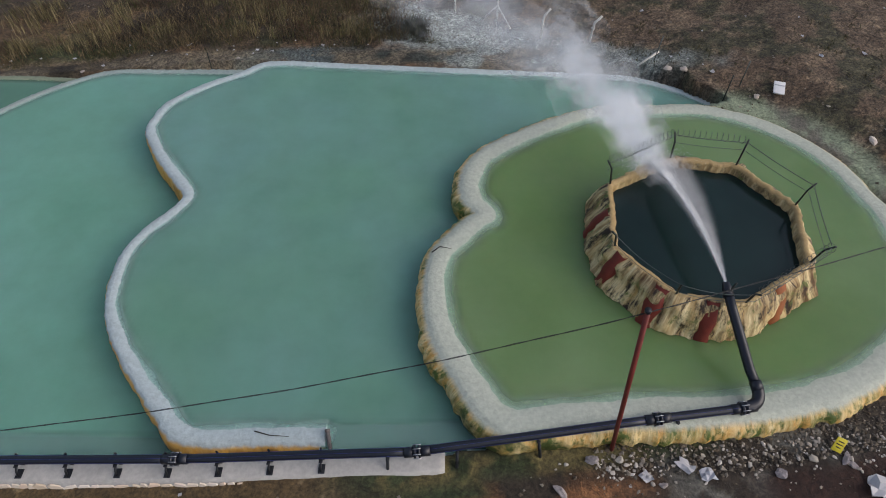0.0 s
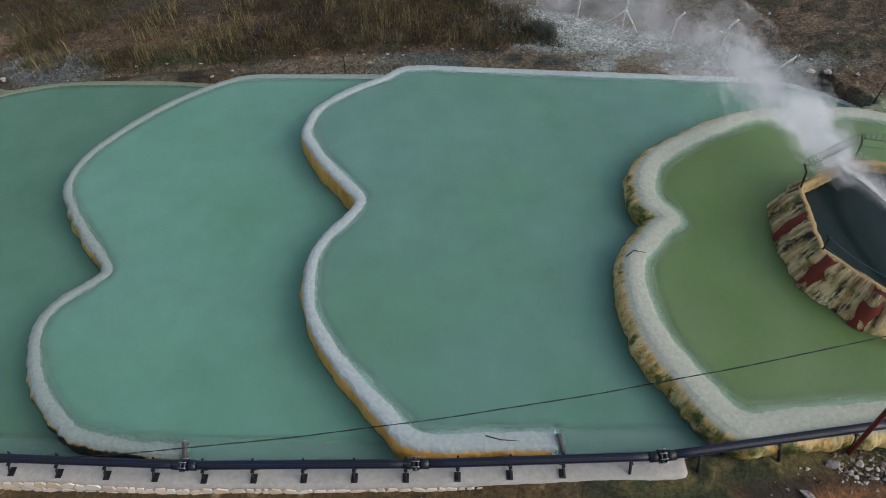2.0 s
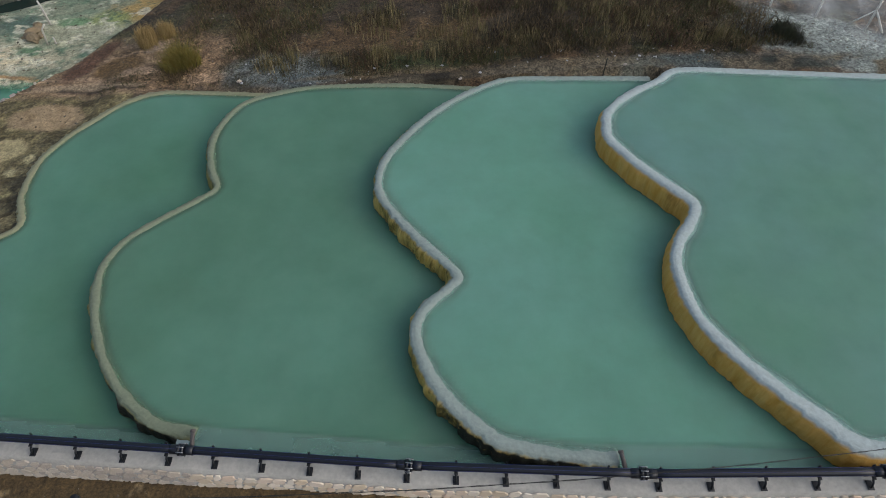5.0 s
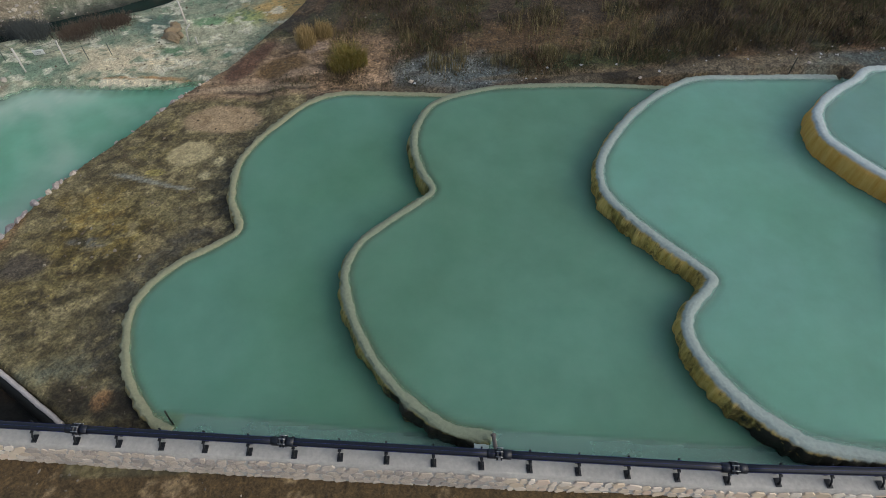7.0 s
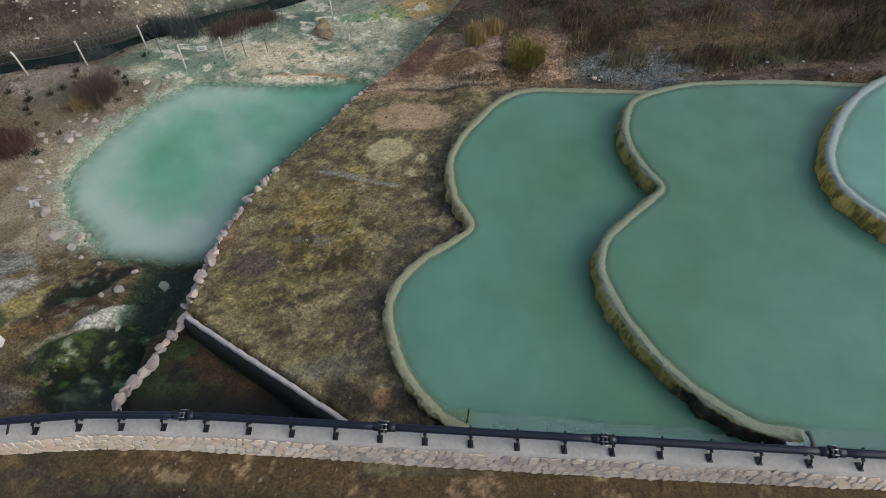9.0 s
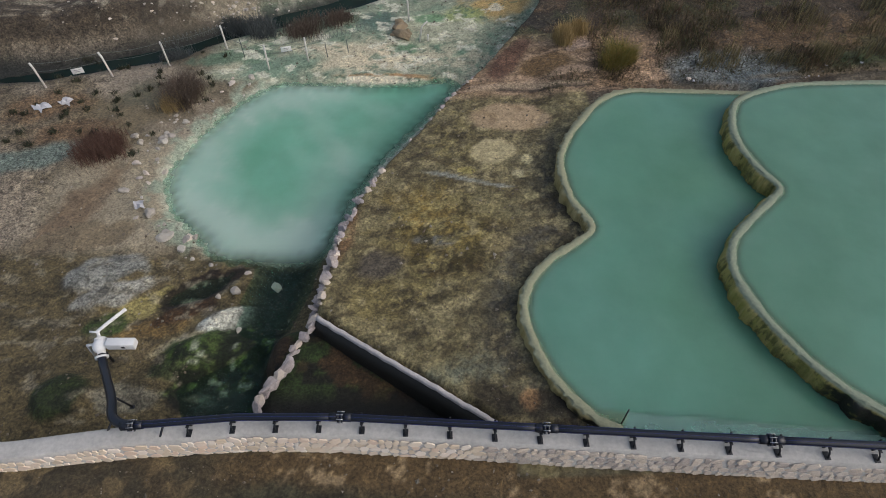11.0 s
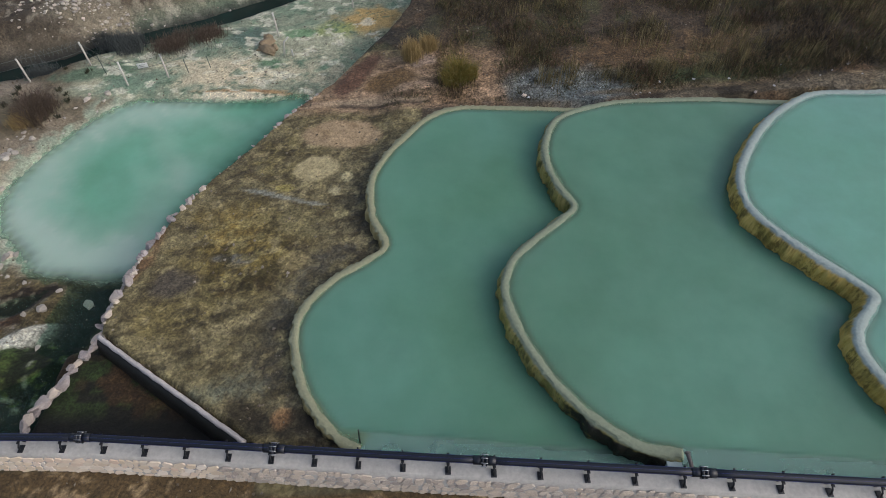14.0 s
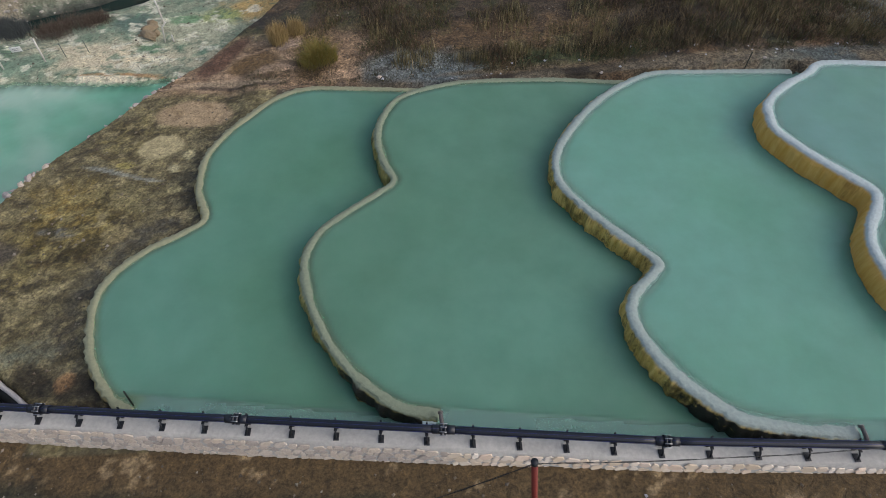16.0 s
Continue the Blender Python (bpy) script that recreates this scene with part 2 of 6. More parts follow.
def milky_water(name, colour_a, colour_b, rough=0.07, clear=(0.75, 0.9, 0.85)):
    """Mineral water: cloudy where deep, clearer over the shallow lip."""
    m, nodes, links, bsdf = node_material(name)
    where = nodes.new("ShaderNodeTexCoord").outputs["Object"]
    cloud, haze = noise_node(nodes, links, 0.14, 3, where, 0.55), noise_node(nodes, links, 0.6, 5, where, 0.6)
    col = mix_node(nodes, links, ramp_node(nodes, links, cloud.outputs[0], [(0.34, (0, 0, 0)), (0.66, (1, 1, 1))]).outputs[0], colour_a, colour_b)
    col = mix_node(nodes, links, 1.0, col, ramp_node(nodes, links, haze.outputs[0], [(0.3, (0.88, 0.89, 0.88)), (0.7, (1.06, 1.05, 1.06))]).outputs[0], "MULTIPLY")
    milk = nodes.new("ShaderNodeAttribute")
    milk.attribute_name = "milk"
    col = mix_node(nodes, links, milk.outputs["Fac"], col, srgb(182, 202, 188))
    links.new(col, bsdf.inputs["Base Color"])
    bsdf.inputs["Roughness"].default_value, bsdf.inputs["IOR"].default_value = rough, 1.33
    bsdf.subsurface_method = "BURLEY"
    bsdf.inputs["Subsurface Weight"].default_value, bsdf.inputs["Subsurface Scale"].default_value = 1.0, 0.9
    bsdf.inputs["Subsurface Radius"].default_value = (0.6, 1.0, 0.9)
    ripple = noise_node(nodes, links, 3.5, 3, where)
    bump_node(nodes, links, ripple.outputs[0], 0.05, 0.02, bsdf)
    through_it = nodes.new("ShaderNodeBsdfTransparent")
    through_it.inputs[0].default_value = (*clear, 1)
    cloudy = nodes.new("ShaderNodeAttribute")
    cloudy.attribute_name = "cloudy"
    mix = nodes.new("ShaderNodeMixShader")
    links.new(cloudy.outputs["Fac"], mix.inputs[0])
    links.new(through_it.outputs[0], mix.inputs[1])
    links.new(bsdf.outputs[0], mix.inputs[2])
    links.new(mix.outputs[0], nodes["Material Output"].inputs[0])
    return m


def toned_blades(name):
    """Dead stalks that take their tone from the clump."""
    m, nodes, links, bsdf = node_material(name)
    tone = nodes.new("ShaderNodeAttribute")
    tone.attribute_name = "tone"
    geo = nodes.new("ShaderNodeNewGeometry")
    own = ramp_node(nodes, links, geo.outputs["Random Per Island"], [(0, (0.7, 0.7, 0.7)), (1, (1.35, 1.3, 1.2))])
    links.new(mix_node(nodes, links, 1.0, tone.outputs["Color"], own.outputs[0], "MULTIPLY"), bsdf.inputs["Base Color"])
    bsdf.inputs["Roughness"].default_value = 0.85
    return m


def ground_material():
    m, nodes, links, bsdf = node_material("soil")
    tone = nodes.new("ShaderNodeAttribute")
    tone.attribute_name = "tone"
    where = nodes.new("ShaderNodeTexCoord").outputs["Object"]
    big, mid, fine = (noise_node(nodes, links, s, 8, where, r) for s, r in ((0.9, 0.7), (2.6, 0.72), (11, 0.65)))
    for n in (big, mid):
        n.inputs["Distortion"].default_value = 1.2
    vein = noise_node(nodes, links, 1.5, 7, where, 0.68)
    vein.noise_type = "RIDGED_MULTIFRACTAL"
    vein.inputs["Distortion"].default_value = 0.6
    grain = nodes.new("ShaderNodeAttribute")
    grain.attribute_name = "grain"
    grain = grain.outputs["Fac"]
    col = mix_node(nodes, links, grain, tone.outputs["Color"], ramp_node(nodes, links, big.outputs[0], [(0.3, (0.66, 0.64, 0.62)), (0.7, (1.25, 1.22, 1.18))]).outputs[0], "MULTIPLY")
    col = mix_node(nodes, links, grain, col, ramp_node(nodes, links, mid.outputs[0], [(0.38, (0.42, 0.41, 0.39)), (0.47, (0.9, 0.9, 0.9)), (0.54, (1.06, 1.06, 1.05)), (0.62, (1.6, 1.58, 1.52))]).outputs[0], "MULTIPLY")
    col = mix_node(nodes, links, grain, col, ramp_node(nodes, links, vein.outputs[0], [(0.3, (1.06, 1.06, 1.06)), (0.75, (0.96, 0.96, 0.96)), (1.0, (0.62, 0.61, 0.59))]).outputs[0], "MULTIPLY")
    col = mix_node(nodes, links, grain, col, ramp_node(nodes, links, fine.outputs[0], [(0.4, (0.52, 0.52, 0.51)), (0.5, (1.0, 1.0, 1.0)), (0.6, (1.5, 1.48, 1.44))]).outputs[0], "MULTIPLY")
    links.new(col, bsdf.inputs["Base Color"])
    bsdf.inputs["Roughness"].default_value = 0.9
    add = nodes.new("ShaderNodeMath")
    links.new(mid.outputs[0], add.inputs[0])
    links.new(vein.outputs[0], add.inputs[1])
    bump_node(nodes, links, add.outputs[0], 0.8, 0.12, bsdf)
    return m


def blade_material(name, colours, rough=0.8):
    """Dry stalks and leaves, each of its own tone."""
    m, nodes, links, bsdf = node_material(name)
    geo = nodes.new("ShaderNodeNewGeometry")
    n = len(colours) - 1
    col = ramp_node(nodes, links, geo.outputs["Random Per Island"], [(k / n, c) for k, c in enumerate(colours)])
    links.new(col.outputs[0], bsdf.inputs["Base Color"])
    bsdf.inputs["Roughness"].default_value = rough
    return m


M_SOIL = ground_material()
M_RIM_A = travertine("lime_crust_cream", srgb(184, 190, 174), srgb(206, 166, 92), srgb(228, 208, 154), srgb(92, 104, 44), 0.45, srgb(196, 150, 76), srgb(78, 94, 34), 0.5, srgb(60, 72, 26))
M_RIM_B = travertine("lime_crust_white", srgb(182, 195, 195), srgb(206, 152, 62), srgb(222, 178, 98), srgb(150, 112, 46), 0.1)
M_RIM_C = travertine("lime_crust_grey", srgb(156, 170, 164), srgb(178, 148, 66), srgb(214, 186, 108), srgb(84, 82, 40), 0.34, srgb(116, 98, 44))
M_RIM_D = travertine("lime_crust_olive", srgb(134, 144, 120), srgb(138, 132, 62), srgb(168, 152, 92), srgb(66, 72, 36), 0.4, srgb(92, 88, 44))
M_RIM_E = travertine("lime_crust_sand", srgb(148, 150, 120), srgb(146, 134, 82), srgb(168, 156, 112), srgb(92, 86, 52), 0.35)
M_BASIN = travertine("flowstone", srgb(176, 150, 100), srgb(184, 146, 84), srgb(232, 214, 164), srgb(84, 54, 24), 0.45, srgb(44, 28, 14), srgb(92, 106, 44), 0.55)
M_WATER_A = milky_water("green_water", srgb(94, 122, 70), srgb(106, 130, 90))
M_WATER_B = milky_water("pale_teal_water", srgb(98, 140, 120), srgb(106, 145, 137))
M_WATER_C = milky_water("teal_water", srgb(103, 151, 131), srgb(110, 156, 142))
M_WATER_D = milky_water("deep_teal_water", srgb(88, 127, 106), srgb(97, 139, 121))
M_WATER_E = milky_water("dark_teal_water", srgb(88, 131, 108), srgb(94, 137, 120))
M_WATER_N = milky_water("turquoise_water", srgb(98, 160, 130), srgb(120, 174, 150))
M_WATER_DARK = milky_water("dark_basin_water", srgb(20, 38, 36), srgb(28, 46, 44), 0.12)
M_CONCRETE = plain("pale_concrete", srgb(186, 183, 176), 0.85, 0, 0.3, 0.9, 0.35)
M_LEDGE = plain("wet_ledge", srgb(164, 180, 180), 0.5, 0, 0.2, 2.0, 0.2)
M_STONE = plain("rubble_stone", srgb(206, 195, 182), 0.85, 0, 0.22, 4.0, 0.5, 0.35)
M_ROCK = plain("lime_rock", srgb(186, 180, 168), 0.85, 0, 0.3, 2.0, 0.6, 0.35)
M_MAUVE = plain("mauve_rock", srgb(178, 170, 168), 0.8, 0, 0.45, 2.6, 0.9, 0.25)
M_KERB = plain("pale_kerb", srgb(192, 186, 182), 0.85, 0, 0.3, 3.0, 0.6)
M_PIPE = plain("black_polyethylene", srgb(24, 28, 38), 0.4, 0, 0.2, 3.0, 0.05)
M_STRIPE = plain("blue_stripe", srgb(38, 52, 110), 0.4, 0, 0.1, 3.0, 0.0)
M_STEEL = plain("dark_steel", srgb(52, 54, 58), 0.5, 0.6, 0.3, 8.0, 0.1)
M_BOLT = plain("zinc_bolt", srgb(170, 172, 176), 0.4, 0.7, 0.2, 20.0, 0.0)
M_RUST = plain("red_painted_steel", srgb(120, 44, 34), 0.6, 0.0, 0.35, 3.0, 0.2)
M_RED = plain("red_crust", srgb(120, 42, 28), 0.65, 0.0, 0.35, 4.0, 0.3)
M_WHITE = plain("white_paint", srgb(222, 222, 220), 0.55, 0, 0.12, 5.0, 0.1)
M_POST = plain("white_concrete", srgb(214, 212, 204), 0.8, 0, 0.15, 4.0, 0.3)
M_GREEN = plain("dark_green_paint", srgb(30, 40, 34), 0.5, 0.2, 0.2, 8.0, 0.1)
M_WIRE = plain("galvanised_wire", srgb(88, 96, 92), 0.5, 0.4, 0.2, 8.0, 0.0)
M_CABLE = plain("black_cable", srgb(22, 24, 22), 0.5, 0, 0.2, 8.0, 0.0)
M_YELLOW = plain("yellow_plate", srgb(206, 190, 40), 0.5, 0, 0.12, 5.0, 0.0)
M_LITTER = plain("white_litter", srgb(182, 184, 190), 0.6, 0, 0.12, 9.0, 0.1, 0.3)
def vapour_shader(nodes, links, colour):
    """White scattering drops, lit from the sky above on every side."""
    up = nodes.new("ShaderNodeCombineXYZ")
    up.inputs[2].default_value = 1.0
    skyward, own = nodes.new("ShaderNodeBsdfDiffuse"), nodes.new("ShaderNodeBsdfTranslucent")
    for shader in (skyward, own):
        shader.inputs[0].default_value = (*colour, 1)
    links.new(up.outputs[0], skyward.inputs["Normal"])
    both = nodes.new("ShaderNodeMixShader")
    both.inputs[0].default_value = 0.2
    links.new(skyward.outputs[0], both.inputs[1])
    links.new(own.outputs[0], both.inputs[2])
    return both.outputs[0]


def steam_material():
    m, nodes, links, bsdf = node_material("steam_droplets")
    links.new(vapour_shader(nodes, links, (0.93, 0.95, 0.97)), nodes["Material Output"].inputs[0])
    return m


M_STEAM = steam_material()


def puff_material(name, scale, low, high, most):
    """Thin vapour: mostly clear, in wisps."""
    m, nodes, links, bsdf = node_material(name)
    clear = nodes.new("ShaderNodeBsdfTransparent")
    where = nodes.new("ShaderNodeNewGeometry").outputs["Position"]
    wisp = noise_node(nodes, links, scale, 6, where, 0.65)
    thin = ramp_node(nodes, links, wisp.outputs[0], [(low, (0.0,) * 3), (high, (most,) * 3)])
    veil = nodes.new("ShaderNodeMixShader")
    links.new(thin.outputs[0], veil.inputs[0])
    links.new(clear.outputs[0], veil.inputs[1])
    links.new(vapour_shader(nodes, links, (0.93, 0.97, 0.98)), veil.inputs[2])
    links.new(veil.outputs[0], nodes["Material Output"].inputs[0])
    return m


M_PUFF = puff_material("vapour", 0.9, 0.36, 0.7, 0.085)
M_PUFF_THIN = puff_material("thin_vapour", 0.7, 0.38, 0.72, 0.03)
M_SPRAY = [puff_material("spray", 7.0, 0.22, 0.45, 0.98), puff_material("spray", 6.0, 0.3, 0.6, 0.6)]
M_BRUSH = toned_blades("dry_brush")
M_REED = blade_material("straw_reeds", [srgb(150, 128, 84), srgb(176, 154, 108), srgb(122, 106, 66)])
M_GREENREED = blade_material("olive_reeds", [srgb(98, 102, 42), srgb(128, 120, 54), srgb(146, 122, 62), srgb(80, 88, 42)])
M_SHRUB = blade_material("grey_brown_twigs", [srgb(78, 66, 58), srgb(96, 82, 72), srgb(70, 62, 48), srgb(110, 96, 80)])
M_RUSSET = blade_material("russet_twigs", [srgb(78, 54, 46), srgb(98, 70, 58), srgb(70, 52, 44), srgb(112, 88, 70)])
M_DARKLEAF = blade_material("dark_leaves", [srgb(40, 46, 32), srgb(58, 62, 40), srgb(48, 46, 34)])
M_TWIGGREY = blade_material("slate_twigs", [srgb(62, 70, 74), srgb(84, 90, 90), srgb(70, 74, 66)])

# ---- plan of the terraces ----
LEVEL = {"a": 0.88, "b": 0.07, "c": -0.8, "d": -1.55, "e": -2.27}
PLAN_A = [(14.72, 13.76), (14.48, 14.76), (14.1, 16.13), (13.38, 17.32), (12.3, 18.35), (11.2, 18.96), (10.0, 19.28), (8.44, 19.24), (6.18, 19.06), (4.4, 18.32), (2.7, 17.29), (1.62, 16.35), (1.17, 15.28), (1.22, 14.46), (1.68, 13.68), (1.3, 13.38), (0.65, 12.62), (0.21, 12.05), (0.01, 11.12), (0.05, 10.09), (0.23, 9.13), (0.63, 8.3), (1.07, 7.52), (1.44, 6.93), (1.98, 6.63), (2.7, 6.72), (4.0, 6.84), (5.43, 6.94), (6.9, 6.99), (8.36, 7.11), (9.61, 7.34), (10.79, 7.71), (12.13, 8.39), (13.6, 9.73), (14.5, 11.6)]
PLAN_B = [(11.5, 20.25), (11.0, 20.82), (10.1, 21.49), (8.7, 22.16), (7.3, 22.43), (1.26, 22.71), (-3.64, 22.94), (-6.96, 23.05), (-8.14, 22.3), (-9.61, 21.27), (-10.58, 20.23), (-10.84, 19.28), (-10.8, 18.56), (-10.01, 17.21), (-9.07, 16.04), (-8.5, 15.21), (-8.79, 14.41), (-9.46, 13.45), (-9.77, 12.53), (-9.75, 11.31), (-9.47, 10.3), (-8.82, 9.23), (-8.08, 8.28), (-7.2, 7.35), (-6.61, 6.73), (-5.8, 6.55), (-4.51, 6.6), (-2.75, 6.61)]
PLAN_C = [(-8.0, 23.65), (-9.99, 23.66), (-12.29, 23.61), (-14.3, 23.52), (-15.71, 22.8), (-17.19, 21.55), (-18.59, 19.78), (-19.45, 18.13), (-19.56, 16.73), (-18.98, 15.55), (-18.0, 14.28), (-16.77, 12.83), (-16.99, 12.23), (-17.86, 11.25), (-18.01, 10.28), (-17.69, 9.34), (-17.21, 8.5), (-16.53, 7.77), (-15.74, 7.15), (-15.25, 6.99), (-13.93, 6.74), (-12.57, 6.65)]
PLAN_D = [(-13.5, 23.78), (-15.77, 23.89), (-18.85, 24.07), (-22.46, 23.94), (-24.18, 23.56), (-25.68, 22.88), (-26.35, 21.94), (-26.73, 20.3), (-26.41, 18.56), (-25.94, 17.47), (-26.52, 16.77), (-27.68, 15.72), (-28.58, 14.74), (-28.96, 13.48), (-28.62, 11.84), (-27.84, 10.21), (-27.01, 9.11), (-26.22, 8.38), (-25.37, 7.87), (-24.29, 7.63)]
PLAN_E = [(-23.6, 24.17), (-26.12, 24.28), (-28.23, 24.35), (-30.3, 24.33), (-31.68, 23.61), (-32.78, 22.18), (-33.61, 20.81), (-34.0, 19.47), (-33.88, 17.65), (-33.29, 16.16), (-33.89, 15.39), (-35.0, 14.58), (-35.9, 13.49), (-36.22, 12.33), (-35.97, 10.98), (-35.43, 9.73), (-34.55, 8.65), (-33.77, 8.14)]
LINE = {k: spline(p, 0.06, k == "a") for k, p in zip("abcde", (PLAN_A, PLAN_B, PLAN_C, PLAN_D, PLAN_E))}

# the front wall and the pipe on it, by x
FRONT_X = [-60, -52, -48.5, -45, -42, -36, -30, -24, -18, -12, -6, -0.4, 5.5, 8, 14, 30]
PIPE_Y = [7.9, 8.1, 8.45, 8.62, 8.51, 7.94, 7.36, 6.82, 6.33, 6.01, 5.9, 5.96, 6.7, 7.0, 7.4, 8.0]
PIPE_Z = [-2.99, -2.64, -2.4, -2.2, -2.02, -1.6, -1.13, -0.76, -0.53, -0.19, 0.31, 0.73, 1.04, 1.13, 1.32, 1.51]


def pipe_y(x):
    return np.interp(x, FRONT_X, PIPE_Y)


def pipe_z(x):
    return np.interp(x, FRONT_X, PIPE_Z)


def cap_z(x):
    return pipe_z(x) - 0.42


def pool_outline(low, high, front, back):
    """Outline of a pool: its own rim, then along the next wall up and back."""
    own = LINE[low]
    if low == "a":
        return own
    up = LINE[high]
    keep = up[(up[:, 1] > front) & (up[:, 1] < back)]
    if high == "a":
        west = keep[keep[:, 0] < 10.5]
        west = west[west[:, 1] > 6.6]
        start = np.argmax(west[:, 1])
        upper = west[(west[:, 0] < 8.5) & ~((west[:, 1] < 8.0) & (west[:, 0] > 1.4))]
        keep = upper
    ends = own[-1]
    xs = np.linspace(ends[0], keep[-1][0], 12)
    crest = np.stack([xs, pipe_y(xs) + 0.12], 1)
    return np.vstack([own[::4], crest, keep[::-1][::4]])


POOL = {"a": LINE["a"][::4], "b": pool_outline("b", "a", 6.6, 19.6), "c": pool_outline("c", "b", 6.7, 22.9), "d": pool_outline("d", "c", 6.9, 23.5), "e": pool_outline("e", "d", 7.6, 23.9)}

# ---- ground ----
EDGE_Y = [8.0, 8.8, 10.4, 11.6, 12.8, 13.2, 14.5, 16.1, 18.2, 20.1, 22.0, 23.7, 26.0, 28.0, 33.0, 40.0]
EDGE_X = [-36.6, -37.6, -40.0, -41.8, -43.4, -43.5, -43.35, -43.1, -42.5, -41.65, -40.55, -39.5, -38.05, -36.75, -33.5, -31.0]
SPRING = spline([(-38.6, 28.2), (-41.3, 28.0), (-44.5, 28.1), (-47.4, 27.9), (-49.0, 26.4), (-50.6, 23.7), (-51.1, 21.5), (-50.5, 19.5), (-49.0, 17.7), (-47.4, 16.6), (-45.4, 16.7), (-43.8, 17.9), (-42.7, 20.7), (-41.6, 22.7), (-40.2, 24.8), (-38.8, 26.8)], 0.2, True)


def bank_edge(y):
    return np.interp(y, EDGE_Y, EDGE_X)


def spring_depth(x, y):
    """How far inside the natural pool, in metres (negative outside)."""
    x, y = np.asarray(x, float), np.asarray(y, float)
    wob = 0.5 * (fbm(x * 0.5, y * 0.5, 4, 5) - 0.5)
    out = np.full(x.shape, -9.0)
    close = (x > -58) & (x < -34) & (y > 11) & (y < 33)
    if close.any():
        px, py = x[close], y[close]
        out[close] = near_line(px, py, SPRING) * np.where(inside(px, py, SPRING[::2]), 1.0, -1.0)
    return out + wob


def terrain(x, y):
    far = np.interp(x, [-400, -90, -70, -56, -46, -40, -37, -34.7, -27.4, -16.5, -10, 3, 8, 13.4, 20, 40, 400], [-9, -7, -5.6, -4.9, -4.6, -3.9, -3.3, -2.7, -2.25, -1.3, -0.45, 0.0, 0.5, 1.5, 2.1, 3, 5])
    front = np.interp(x, [-400, -60, -50, -42, -36, -30, -24, -18, -12, -6, -2, 2, 4.5, 8, 14, 20, 400], [-8, -3.9, -3.6, -3.35, -2.95, -2.5, -2.0, -1.55, -1.05, -0.47, -0.03, 0.08, 0.15, 0.25, 0.5, 0.9, 3])
    z = front + (far - front) * smooth(6.0, 24.0, y)
    right = smooth(13.0, 15.5, x)
    z = z * (1 - right) + right * (0.55 + 0.09 * (y - 8) * (y > 8) + 0.06 * np.clip(x - 15, 0, 60))
    # the shelf beside the lowest pool, and the low ground west of it
    low_side = smooth(0.25, -0.35, x - bank_edge(y) + 0.3 * (fbm(y * 0.9, x * 0.4, 3, 15) - 0.5)) * smooth(8.2, 8.6, y - 0 * x) * (x < -30)
    shelf = -2.72 - 0.035 * (-36 - x) - 0.02 * (y - 12)
    west = smooth(-33.0, -34.5, x) * smooth(8.2, 8.7, y) * smooth(30.0, 26.5, y)
    z = z * (1 - west) + shelf * west
    flats = -4.5 + 0.02 * (y - 24) + 0.02 * np.clip(-48 - x, 0, 40) + 0.25 * (fbm(x * 0.3, y * 0.3, 3, 9) - 0.5)
    for cx, cy, rx, ry, turn, high in ((-47.4, 12.2, 1.5, 0.7, 18, 0.4), (-47.0, 13.6, 1.1, 0.45, 28, 0.22), (-46.6, 10.6, 1.7, 0.8, 0, -0.35), (-52.2, 15.6, 1.5, 0.6, 20, 0.2), (-51.5, 14.6, 1.3, 0.45, 22, 0.16), (-48.5, 15.0, 1.4, 0.45, 30, -0.22), (-51.9, 10.4, 0.9, 0.7, 0, 0.3)):
        c, sn = math.cos(radians(turn)), math.sin(radians(turn))
        u, w = ((x - cx) * c + (y - cy) * sn) / rx, (-(x - cx) * sn + (y - cy) * c) / ry
        flats = flats + high * smooth(1.5, 0.6, np.hypot(u, w) + 0.7 * (fbm(x * 1.1, y * 1.1, 3, 17) - 0.5))
    z = z * (1 - low_side) + flats * low_side
    dip = smooth(-0.9, 1.0, spring_depth(x, y)) * low_side
    z = z - dip * 0.9
    outlet = np.exp(-((x + 45.0 + 0.22 * (17 - y)) / 1.2) ** 4) * smooth(18.5, 16.5, y) * smooth(8.6, 9.4, y)
    z = z - 0.55 * outlet * low_side
    pit = smooth(13.2, 12.2, y) * smooth(-45.6, -44.6, x) * low_side
    z = z + pit * 0.85
    # creek behind the spring, then the stony bank and the field
    creek_y = np.interp(x, [-90, -60, -53, -50.6, -46, -44, -38, -30], [26, 29.4, 32.0, 33.9, 36.2, 37.4, 41.5, 48])
    z = z - 0.9 * np.exp(-((y - creek_y) / 1.1) ** 2) * (x < -32)
    bank = smooth(1.0, 3.0, y - creek_y) * smooth(12.0, 5.0, y - creek_y) * (x < -32)
    z = z + bank * (0.9 + 0.7 * fbm(x * 0.5, y * 0.5, 3, 11))
    # the far slope behind the terraces rises gently
    z = z + 0.07 * np.clip(y - 26, 0, 40) * (1 - smooth(-30, -36, x))
    # ditch along the far rim of the upper pools
    x, y, z = np.asarray(x, float), np.asarray(y, float), np.asarray(z, float)
    east = (x > 9.5) & (x < 19) & (y > 8.5) & (y < 24)
    if east.any():
        z[east] += (0.78 - z[east]) * smooth(3.4, 0.8, near_line(x[east], y[east], LINE["a"][::4]))
    rough = 0.16 * (fbm(x * 0.7, y * 0.7, 4, 3) - 0.5) + 0.07 * (fbm(x * 2.6, y * 2.6, 3, 4) - 0.5)
    low_front = smooth(-1.5, -2.4, y - pipe_y(x)) * smooth(-2.0, -5.0, x)
    rough = rough + 0.45 * low_front * (fbm(x * 0.9 + 0.3 * y, y * 2.2, 5, 57) - 0.5)
